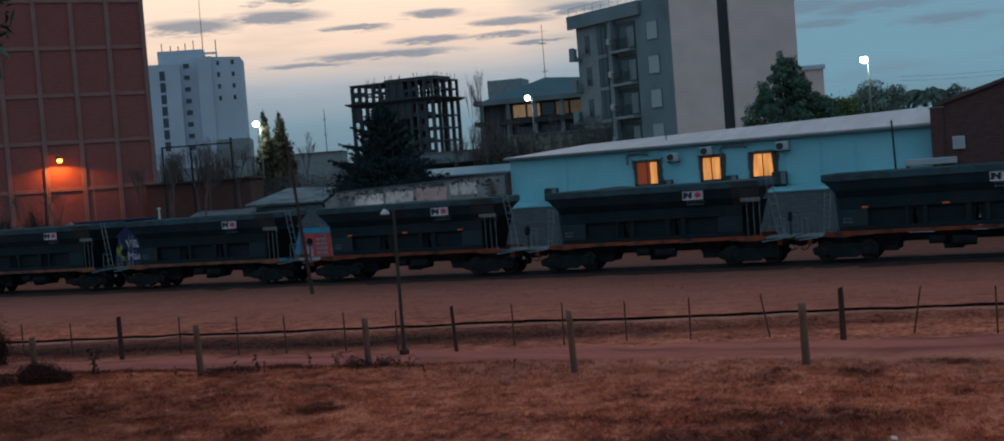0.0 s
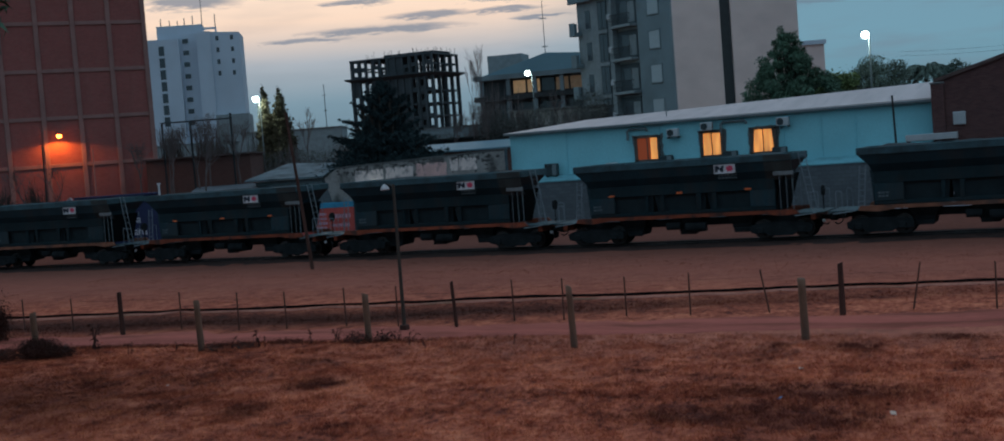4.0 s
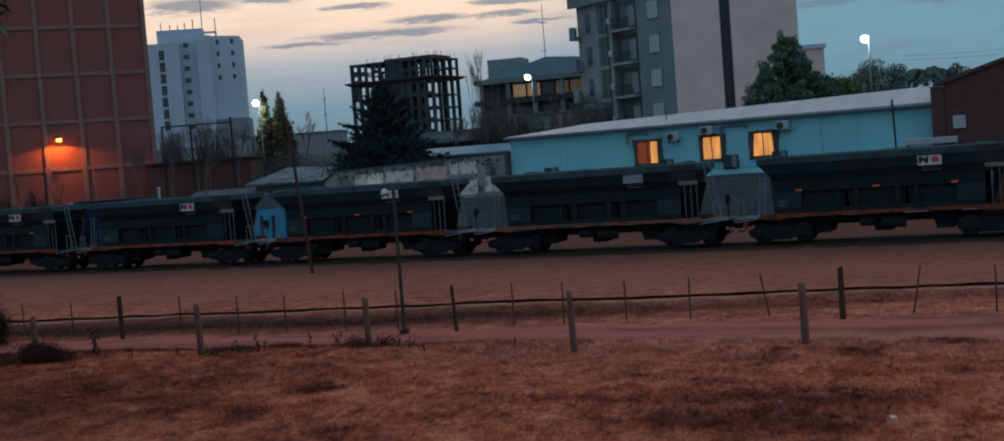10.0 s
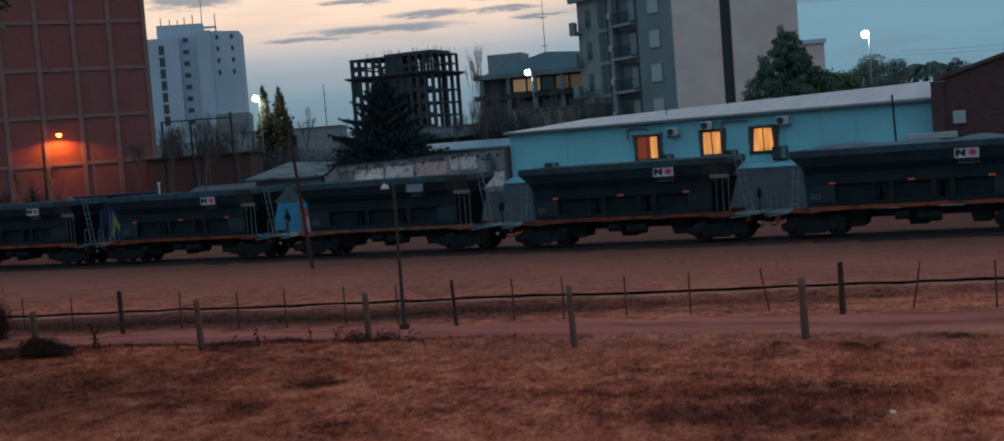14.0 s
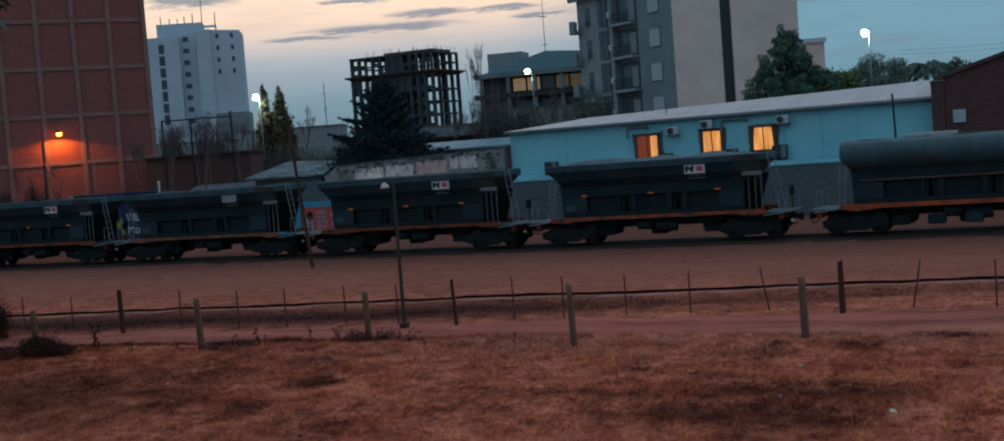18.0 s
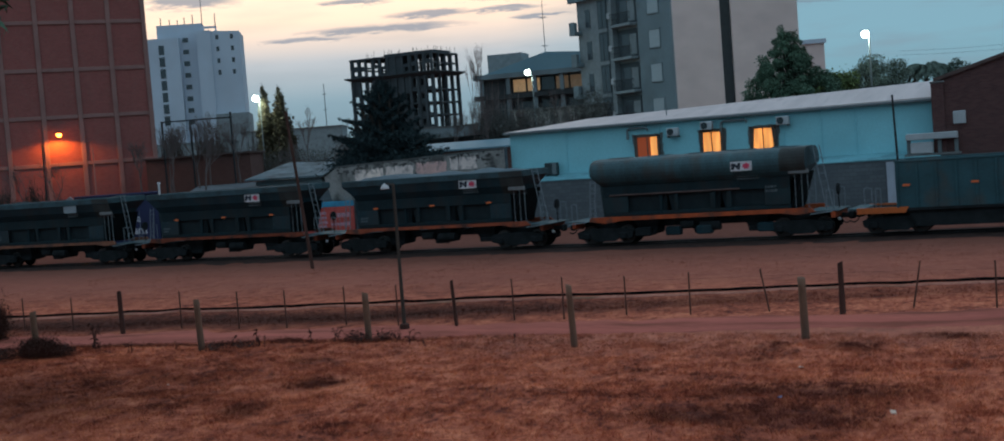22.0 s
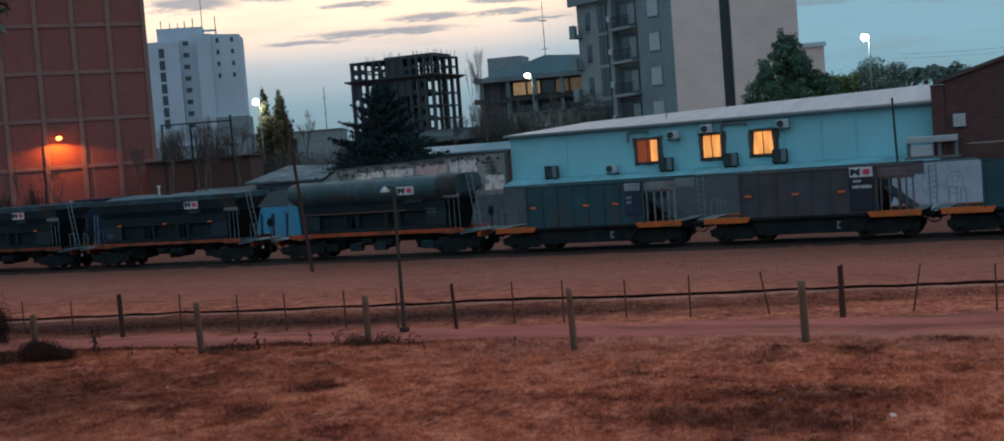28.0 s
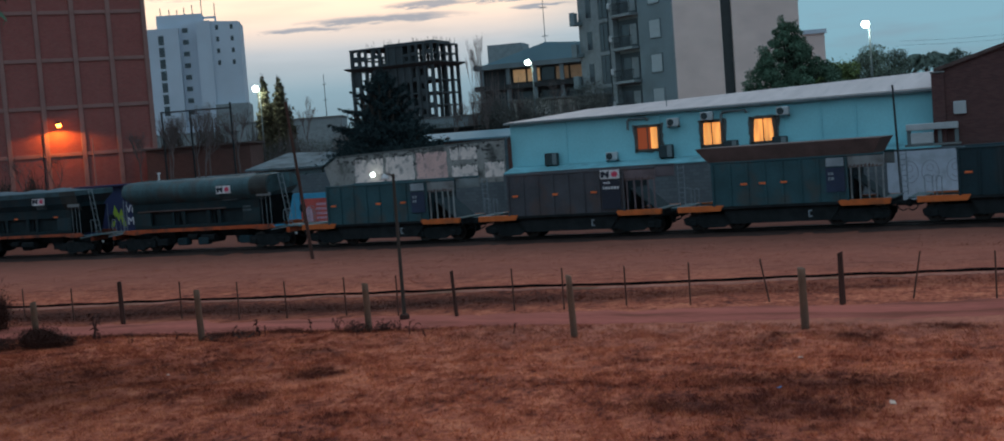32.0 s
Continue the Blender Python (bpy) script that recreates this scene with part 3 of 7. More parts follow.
def end_gear(w, top, body):
    """Platforms, end posts, ladders and handrails at both ends."""
    # deep end recess, its shade painted on as black, with upright stays
    part("end_wall", Shape().prism([(4.05, 1.25), (4.15, 1.25), (4.6, 2.75), (4.45, 2.75)], -1.15, 1.15), M["darkened"], w)
    for x, y in ((4.3, -1.22), (4.58, -1.22), (4.84, -1.22), (4.6, 1.22)):
        part("end_stay", Shape().rounded(x - .012, x + .012, y - .012, y + .012, 1.28, 2.8, .004), M["galv"], w)
    part("end_brace", Shape().rounded(4.05, 4.9, -1.3, -1.2, 2.74, 2.92, .02), M["worn_pale"], w, "paler grey gusset under the rim")
    part("end_wall", Shape().prism([(-4.35, 1.25), (-4.38, 1.25), (-4.5, 2.75), (-4.35, 2.75)], -1.04, 1.04), body, w)
    for s in (-1, 1):
        x = s * 5.45
        part("platform", Shape().rounded(x - .75, x + .6, -1.25, 1.25, 1.1, 1.14, .01), M["slate_light"], w, "pale end platform")
        part("step_plate", Shape().prism([(x - .55, 1.0), (x + .35, 1.1), (x + .35, 1.14), (x - .55, 1.05)], -1.42, -1.28), M["galv"], w, "pale bent step plate")
    ladder(w, (5.4, -.55, 1.15), (4.97, -.55, top + .1), .28)
    ladder(w, (-4.75, -1.3, 1.15), (-4.6, -1.3, 2.95), -.24)
    for y in (-1.15, 1.15):
        handrail(w, 5.55, y)
        handrail(w, -5.9, y, .8, .25)
    # white ball added for the bright glint at the hose cock
    part("hose_glint", Shape().ball((5.95, -.75, .74), .075, 10), M["logo_white"], w, "small white ball standing for a glint on the brake hose", smooth=True)
    part("brake_wheel", Shape().tube((5.75, .3, 1.14), (5.75, .3, 1.95), .03, n=6).tube((5.7, .3, 1.95), (5.8, .3, 1.95), .22, n=14), M["under"], w)


def flared_hopper(name, m, body, sill, panel, label, faded=False, rim=None, cover=0, reflect=True, marks=True):
    """An open hopper wagon with a flared rim and framed sides, 12.5 m over its couplers."""
    w = thing(name, m, label, "hopper wagon", "wagons of the goods train")
    hopper_frame(w, body, sill, panel)
    rings = []
    for z, hx0, hx1, hy in ((2.58, -4.35, 4.35, 1.0), (2.97, -4.5, 4.5, 1.30), (3.36, -4.88, 4.88, 1.42)):
        rings.append([(hx0, -hy, z), (hx1, -hy, z), (hx1, hy, z), (hx0, hy, z)])
    part("hopper", Shape().loft(rings), body, w)
    # the rim stands up round the open top
    r = Shape()
    r.rounded(-4.93, 4.93, -1.47, -1.40, 3.36, 3.66, .02).rounded(-4.93, 4.93, 1.40, 1.47, 3.36, 3.66, .02)
    r.rounded(-4.93, -4.86, -1.40, 1.40, 3.36, 3.66, .02).rounded(4.86, 4.93, -1.40, 1.40, 3.36, 3.66, .02)
    part("rim", r, rim or M["slate_rim"], w, "paler rim of the open top")
    part("end_sheet", Shape().prism_x([(-1.02, 2.56), (-1.31, 2.96), (-1.43, 3.36), (-1.478, 3.40), (-1.478, 3.64), (-1.40, 3.64), (-1.40, 3.36), (-1.28, 2.97), (-1.0, 2.58)], 3.72, 4.88), M["end_tan"], w, "tan-grey end sheet, toned as if turned to the sky")
    # load: a low uneven heap that shows over the rim in places
    v, f, nx, ny = [], [], 44, 8
    for j in range(ny + 1):
        for i in range(nx + 1):
            x, y = -4.86 + 9.72 * i / nx, -1.4 + 2.8 * j / ny
            e = min(1, (1 - abs(y) / 1.4) * 3) * min(1, (1 - abs(x) / 4.9) * 6)
            v.append((x, y, 3.5 + e * (.13 + .12 * cover + .16 * noise.noise(Vector((x * .6 + cover * 7, y * .8, m.translation.x))))))
    for j in range(ny):
        for i in range(nx):
            f.append((j * (nx + 1) + i, j * (nx + 1) + i + 1, (j + 1) * (nx + 1) + i + 1, (j + 1) * (nx + 1) + i))
    part("load", Shape().add(v, f), M["spill"] if cover > .8 else M["inner"], w, "heaped load under dust", smooth=True)
    end_gear(w, 3.6, body)
    underframe(w, 5.6, M["under"] if sill is M["orange_dull"] else sill)
    plate(w, 2.03, -1.40, 3.17, faded)
    if marks:
        bars(w, 1.7, 2.5, -1.262, 2.86, M["stencil"], 2, .07)
        bars(w, -4.2, -3.8, -1.082, 1.75, M["stencil"], 2, .08)
    if reflect:
        for x in (-3.3, -.15, 2.9):
            part("reflector", Shape().box(x - .13, x + .13, -1.10, -1.061, 2.2, 2.28), M["reflector"], w, "small orange reflector")
    return w


def tank_hopper(name, m, body, label):
    """A closed hopper wagon with round-shouldered sides."""
    w = thing(name, m, label, "hopper wagon", "wagons of the goods train")
    hopper_frame(w, M["slate_deep"], M["orange"], M["slate_deep"])
    side = [(-.85, 2.62), (-1.12, 2.76), (-1.30, 2.92), (-1.40, 3.08), (-1.45, 3.22), (-1.46, 3.36), (-1.44, 3.5), (-1.38, 3.62), (-1.28, 3.73), (-1.12, 3.82), (-.8, 3.89)]
    ring = side + [(0, 3.93)] + [(-y, z) for y, z in side[::-1]]
    rings = []
    for x, k, dz in ((-4.82, .96, .0), (-4.72, 1.0, 0), (-3.5, 1, 0), (0, 1, 0), (3.5, 1, 0), (4.7, 1.0, 0), (4.8, .96, 0)):
        rings.append([(x if z > 3.2 else x * (.9 + .1 * (z - 2.62) / .6), y * k, z - .06 + dz) for y, z in ring])
    part("hopper", Shape().loft(rings), body, w, smooth=False)
    for x in (-3.2, -1.6, 0, 1.6, 3.2):
        seam = Shape().loft([[(x + dx, y * 1.004, z - .06 + .004) for y, z in ring[1:-1]] + [(x + dx, y * .99, z - .09) for y, z in ring[-2:0:-1]] for dx in (-.025, .025)])
        part("seam", seam, body, w)
    part("end_sheet", Shape().loft([[(x, y * 1.008, z - .052) for y, z in side[2:]] + [(x, y * .97, z - .08) for y, z in side[:1:-1]] for x in (3.72, 4.80)]), M["end_tan"], w, "tan-grey end sheet, toned as if turned to the sky")
    for x in (-3.8, -1.9, 0, 1.9, 3.8):
        part("roof_hatch", Shape().rounded(x - .5, x + .5, -.35, .35, 3.83, 3.89, .02), body, w)
    part("waist_rail", Shape().rounded(-4.05, 1.9, -1.14, -1.061, 2.2, 2.28, .02), M["rust_brown"], w, "thin rust-brown waist rail")
    end_gear(w, 3.75, M["slate_deep"])
    underframe(w, 5.8, M["orange"])
    plate(w, 2.13, -1.47, 3.2)
    bars(w, 1.85, 2.85, -1.2, 2.74, M["stencil"], 2, .07)
    for x in (-2.6, -1.2, .2, 2.9):
        part("valve_box", Shape().rounded(x - .35, x + .35, -1.1, -.7, .36, .75, .05), M["slate"] if x > -1.5 else M["under"], w)
    bars(w, 3.0, 3.5, -1.085, 2.2, M["stencil"], 2, .1)
    return w


def box_hopper(name, m, body, label, rim=None, marked=True, ends=None, tall=0.0, spots=(-2.5, .1, 1.5), back=None):
    """A short straight-sided hopper wagon with orange end sills, 10 m over its couplers."""
    w = thing(name, m, label, "hopper wagon", "wagons of the goods train")
    for s in (-1, 1):
        y = s * 1.32
        part("side_wall", Shape().rounded(-2.9, 2.82, y - .03, y + .03, 1.1, 2.98, .012), body, w)
        for x in (-2.86, -2.1, -1.35, -.6, .15, .9, 1.65, 2.4, 2.8):
            part("rib", Shape().rounded(x - .05, x + .05, y + s * .03, y + s * .09, 1.12, 2.9, .012), body, w)
        part("top_rail", Shape().rounded(-2.95, 4.3, y - .06, y + .06, 2.92, 3.02, .02), body, w)
        part("side_sill", Shape().rounded(-4.4, 4.4, y - .05, y + .05, .98, 1.1, .015), M["under"], w)
        for a, b, c, d in ((-4.5, -2.45, -4.5, -2.6), (2.35, 4.5, 2.5, 4.45)):
            part("end_sill", Shape().prism([(a, 1.16), (b, 1.16), (d, .92), (c, .92)], y - .075, y + .075), M["ochre"], w, "orange end sill")
    part("end_wall", Shape().rounded(-2.93, -2.86, -1.28, 1.28, 1.1, 2.98, .01), body, w)
    part("end_wall", Shape().prism([(2.80, 1.1), (2.86, 1.1), (3.0, 1.5), (3.0, 2.9), (2.94, 2.9), (2.94, 1.5)], -1.26, 1.26), back or M["slate_low"], w)
    part("far_panel", Shape().rounded(2.84, 4.3, 1.28, 1.36, 2.45, 2.94, .015), ends or M["worn_pale"], w)
    part("slope_sheet", Shape().prism([(3.0, 2.0), (4.1, 1.12), (4.16, 1.12), (3.0, 2.1)], -1.0, 1.0), M["slate_low"], w)
    part("end_panel", Shape().rounded(2.84, 4.3, -1.36, -1.28, 2.45, 2.94, .015), ends or M["worn_pale"], w, "pale worn panel over the open end")
    worn = Shape()
    for i in range(9):
        x = 2.95 + i * .15
        worn.prism([(x - .07, 2.47), (x + .06, 2.47), (x + .04, 2.47 + random.uniform(.05, .17)), (x - .03, 2.47 + random.uniform(.03, .12))], -1.372, -1.361)
    part("rust_edge", worn, M["rust_brown"], w, "rusted lower edge of the panel")
    for x in (2.95, 3.3, 3.65, 3.95, 4.22):
        part("end_stay", Shape().rounded(x - .03, x + .03, -1.36, -1.27, 1.14, 2.46, .012), ends or M["worn_pale"], w)
    part("floor", Shape().rounded(-4.4, 4.4, -1.24, 1.24, 1.0, 1.09, .02), M["under"], w)
    part("load", Shape().rounded(-2.85, 2.8, -1.27, 1.27, 2.5, 2.7, .02), M["inner"], w)
    if rim:
        rr = Shape()
        rings = []
        for z, a, b, hy in ((2.98, -2.95, 3.9, 1.36), (3.1, -3.1, 3.95, 1.40), (3.62, -3.5, 4.25, 1.55)):
            rings.append([(a, -hy, z), (b, -hy, z), (b, hy, z), (a, hy, z)])
        part("raised_rim", rr.loft(rings), rim, w, "rust-brown flared board added over the top")
    for s in (-1, 1):
        part("platform", Shape().rounded(s * 4.4 - .45, s * 4.4 + .2, -1.25, 1.25, 1.1, 1.15, .01), M["slate_light"], w)
    part("tank", Shape().tube((-1.6, -.75, .62), (1.2, -.75, .62), .3, n=12), M["under"], w)
    part("brake_rigging", Shape().rounded(-2.2, 2.0, -.7, .7, .32, .8, .05).rounded(-3.6, 3.6, -.3, .3, .4, .9, .05), M["under"], w)
    part("side_truss", Shape().prism([(-2.6, .98), (2.5, .98), (2.0, .34), (-2.1, .34)], -1.2, -1.1), M["under"], w)
    part("side_truss", Shape().prism([(-2.4, .98), (2.3, .98), (1.7, .5), (-1.8, .5)], 1.1, 1.2), M["under"], w)
    part("number_mark", Shape().box(1.1, 1.26, -1.206, -1.201, .5, .56).box(1.1, 1.16, -1.206, -1.201, .56, .74).box(1.1, 1.26, -1.206, -1.201, .74, .8), M["logo_grey"], w, "small pale painted mark")
    handrail(w, -4.2, -1.2)
    handrail(w, -3.75, -1.2, .8, .2)
    ladder(w, (4.5, 1.2, 1.1), (4.5, 1.2, 2.9), .28)
    underframe(w, 4.42, M["under"])
    for x in spots:
        part("reflector", Shape().box(x - .14, x + .14, -1.425, -1.405, 1.98, 2.07), M["reflector"], w, "small orange reflector")
    if marked:
        plate(w, 2.22, -1.42, 2.78)
        part("dark_panel", Shape().box(1.78, 2.66, -1.425, -1.412, 1.24, 2.52), M["logo_black"], w, "black painted panel with stencilled writing")
        bars(w, 1.9, 2.2, -1.427, 2.36, M["logo_white"], 1, .1)
        bars(w, 1.86, 2.6, -1.427, 2.12, M["logo_white"], 1, .12)
    else:
        part("dark_panel", Shape().box(1.95, 2.72, -1.425, -1.412, 1.5, 2.5), M["navy"], w, "dark painted panel with worn writing")
        part("worn_patch", Shape().box(1.98, 2.7, -1.43, -1.412, 2.56, 2.9), M["logo_grey"], w, "worn pale patch")
        bars(w, 2.05, 2.35, -1.427, 2.2, M["logo_grey"], 2, .12)
    return w


TRAIN = [
    flared_hopper("hopper_wagon", pose(-56.3, 0, .08), M["slate"], M["orange_dull"], M["slate"], "dark slate hopper wagon with a dull rusted sill", reflect=False),
    flared_hopper("hopper_wagon", pose(-43.8, 0, .08), M["slate"], M["orange_dull"], M["slate"], "dark slate hopper wagon with worn rusty sill, rolling", reflect=False),
    flared_hopper("hopper_wagon", pose(-31.35, 0, .08), M["slate"], M["orange_worn"], M["slate"], "slate-grey hopper wagon with an orange sill"),
    flared_hopper("hopper_wagon", pose(-18.87, 0, .08), M["slate"], M["orange_worn"], M["slate"], "slate-grey hopper wagon with a rusty orange sill", reflect=False),
    flared_hopper("hopper_wagon", pose(-6.4, 0, .08), M["slate"], M["orange_worn"], M["slate"], "blue-grey hopper wagon with a bright orange sill"),
    flared_hopper("hopper_wagon", pose(6.07, 0, .08), M["slate"], M["orange_dull"], M["slate"], "weathered grey hopper wagon with a faded plate", True, reflect=False),
    flared_hopper("hopper_wagon", pose(18.57, 0, .08), M["slate"], M["orange_worn"], M["slate"], "dark blue-grey hopper wagon with orange sill and reflectors", cover=.3),
    flared_hopper("hopper_wagon", pose(31.06, 0, .08), M["slate"], M["orange_worn"], M["slate"], "dark hopper wagon heaped with pale load, orange sill", cover=1.0),
    tank_hopper("hopper_wagon", pose(44.07, 0, .08), M["slate_light"], "round-shouldered grey closed hopper wagon with orange sill"),
    box_hopper("hopper_wagon", pose(55.36, 0, .08), M["teal"], "short grey-green ribbed hopper wagon with orange end sills", marked=False),
    box_hopper("hopper_wagon", pose(65.36, 0, .08), M["umber"], "short brown-grey ribbed hopper wagon with a black panel", ends=M["worn_mauve"], spots=(-2.5, -.5, 1.4)),
    box_hopper("hopper_wagon", pose(75.1, 0, .08), M["teal"], "short grey-green hopper wagon with a rust-brown raised rim", rim=M["rust_brown"], marked=False, spots=(-1.5, -.7, .2)),
    box_hopper("hopper_wagon", pose(85.1, 0, .08), M["slate"], "short dark slate hopper wagon with orange end sills", marked=False),
]


# ---- buildings behind the railway ----
M["red_brick"] = brick_material("red_infill_brick", (.315, .090, .082), (.22, .060, .056), (.24, .13, .11), .24, .075)
M["concrete_red"] = material("dusty_concrete_frame", (.27, .145, .13), 0.9, vary=.2, scale=.8)
M["concrete"] = material("raw_grey_concrete", (.16, .165, .165), 0.9, vary=.3, scale=.5, stain=(.08, .08, .08), amount=.5)
# darker copy of the raw concrete, with the shade held in its colour
M["shaded_concrete"] = material("shaded_raw_concrete", (.055, .066, .072), 0.95, vary=.3, scale=.4)
M["white_wall"] = material("white_painted_render", (.49, .56, .64), 0.8, vary=.1, scale=.15, stain=(.40, .46, .53), amount=.4, stain_scale=.1)
M["window_dark"] = material("dark_window_glass", (.035, .045, .055), 0.15, vary=.2, spec=.6, bump=0)
M["grey_wall"] = material("dark_grey_render", (.18, .23, .25), 0.85, vary=.15, scale=.3, stain=(.09, .10, .10), amount=.5, stain_scale=.2)
M["slab_grey"] = material("mid_grey_balcony_render", (.22, .25, .26), 0.85, vary=.2)
M["pink_wall"] = material("pinkish_beige_render", (.70, .54, .50), 0.9, vary=.1, scale=.25, stain=(.60, .46, .43), amount=.6, stain_scale=.15, stretch=(1, 1, 2.2))
# dark grey with recess shade in it, for balconies and stair strip
M["recess"] = material("shaded_recess_grey", (.065, .085, .095), .85, vary=.25, scale=.8)
M["charcoal"] = material("charcoal_joint_render", (.035, .04, .042), 0.8, vary=.2)
M["shutter"] = material("white_roller_shutter", (.36, .41, .43), 0.6, vary=.1, scale=1, stretch=(1, 1, 20))
M["blue_wall"] = material("pale_blue_painted_render", (.258, .585, .655), 0.8, vary=.12, scale=.3, grain=9, stain=(.22, .50, .57), amount=.5, stain_scale=.35)
M["ledge_blue"] = material("weathered_pale_blue_ledge", (.17, .42, .48), .85, vary=.25, scale=.8, stain=(.12, .27, .31), amount=.7)
M["roof_sheet"] = material("pale_galvanised_roof_sheet", (.58, .475, .465), 0.55, metal=.1, vary=.16, scale=.25, stretch=(6, .6, 1), stain=(.38, .32, .32), amount=.5, stain_scale=.5)
M["roof_grey"] = material("weathered_grey_sheet_roof", (.10, .13, .15), 0.6, metal=.2, vary=.4, scale=.6, stain=(.03, .04, .045), amount=.8, stain_scale=.7)
M["roof_blue"] = material("bluish_sheet_roof", (.16, .27, .32), 0.5, metal=.3, vary=.15, scale=.3)
M["block_wall"] = brick_material("grey_block_wall", (.115, .135, .15), (.085, .10, .115), (.065, .075, .085), .4, .2)
M["old_plaster"] = material("flaking_whitewashed_plaster", (.27, .26, .25), 0.95, vary=.3, scale=.8, grain=9, stain=(.07, .072, .07), amount=1.0, stain_scale=1.1, stretch=(1, 1, .7))
M["patch_white"] = material("faded_cream_paint_square", (.76, .64, .60), 0.9, vary=.2, scale=1.2, stain=(.22, .20, .20), amount=.8, stain_scale=2.4)
M["patch_pink"] = material("faded_pink_paint_square", (.66, .42, .39), 0.9, vary=.25, scale=1.2, stain=(.24, .19, .19), amount=.8, stain_scale=2.4)
M["grime"] = material("dark_wall_grime", (.075, .075, .075), .95, vary=.4, scale=3)
M["maroon_brick"] = brick_material("dark_maroon_brick", (.125, .055, .052), (.07, .030, .031), (.10, .07, .068), .26, .08)
M["black_metal"] = material("black_painted_metal", (.024, .027, .030), 0.6, vary=.2)
M["ac_white"] = material("dull_white_enamel", (.42, .44, .46), 0.5, vary=.15)
M["ac_dark"] = material("dark_grille_plastic", (.03, .045, .05), 0.6, vary=.2)
M["pipe"] = material("grey_duct_steel", (.14, .17, .18), 0.6, vary=.2)
M["cement"] = material("rough_grey_cement", (.15, .165, .165), .95, vary=.35, scale=3, grain=20, bump=.4)
M["wood_frame"] = material("dark_wooden_window_frame", (.095, .072, .06), 0.7, vary=.3)


def facing(a, b, z=0.0):
    """The pose whose x runs from plan point a to b, and whose -y looks out of that wall."""
    return pose(a[0], a[1], z, 0, 0, math.degrees(math.atan2(b[1] - a[1], b[0] - a[0])))


def brick_block():
    """Tall unfinished building: brick infill between a grid of concrete columns and beams."""
    a, b = (-78.3, 6.2), (-66.5, 21.8)
    L = math.dist(a, b)
    t = thing("apartment_block", facing(a, b), "tall red-brick building with a bare concrete frame grid", "building", kind="")
    part("wall", Shape().box(0, L, .12, 9, 0, 27), M["red_brick"], t)
    step = 2.605
    x, cols = L - .17, []
    while x > -.1:
        cols.append(x)
        x -= step
    for x in cols:
        part("column", Shape().rounded(x - .17, x + .17, 0, .3, 0, 27.1, .02), M["concrete_red"], t)
    z = 2.6
    while z < 27:
        for x0, x1 in zip(cols[1:], cols):
            part("beam", Shape().rounded(x0 + .17, x1 - .17, .03, .3, z - .13, z + .15, .02), M["concrete_red"], t)
        z += 3.49
    part("roof", Shape().box(-.1, L + .1, 0.0, 9.1, 27.1, 27.4), M["concrete_red"], t)
    # sodium lamp on a bracket in front of the wall
    lm = thing("wall_lamp", facing(a, b) @ pose(L - 7.15, -.75, 8.35), "glowing orange sodium lamp on a wall bracket", "lamp")
    part("bracket", Shape().path([(0, .75, -.1), (0, .4, .12), (0, 0, .1)], .03), M["black_metal"], lm)
    part("hood", Shape().loft([[(math.cos(i * math.pi / 5) * r, math.sin(i * math.pi / 5) * r, z) for i in range(10)] for z, r in ((.02, .3), (.12, .22), (.18, .08))]), M["black_metal"], lm)
    part("bulb", Shape().ball((0, 0, -.08), .2, 12, .8), material("sodium_glow", (.9, .3, .05), .4, bump=0, emit=(1.0, .18, .02), strength=22), lm, "glowing orange bulb", smooth=True)
    for x, h, mm, lab in ((11.1, 7.6, "black_metal", "dark slim pole before the brick wall"), (14.6, 7.2, "concrete_red", "pale slim pole before the brick wall")):
        q = thing("pole", facing(a, b) @ pose(x, -1.2, 0), lab, "pole")
        part("shaft", Shape().tube((0, 0, 0), (0, 0, h), .07, .05, n=7), M[mm], q)
    lamp("sodium_light", "SPOT", facing(a, b) @ pose(L - 7.15, -.75, 8.0), (1.0, .27, .03), 430, .15, cone=168, blend=.25)


brick_block()


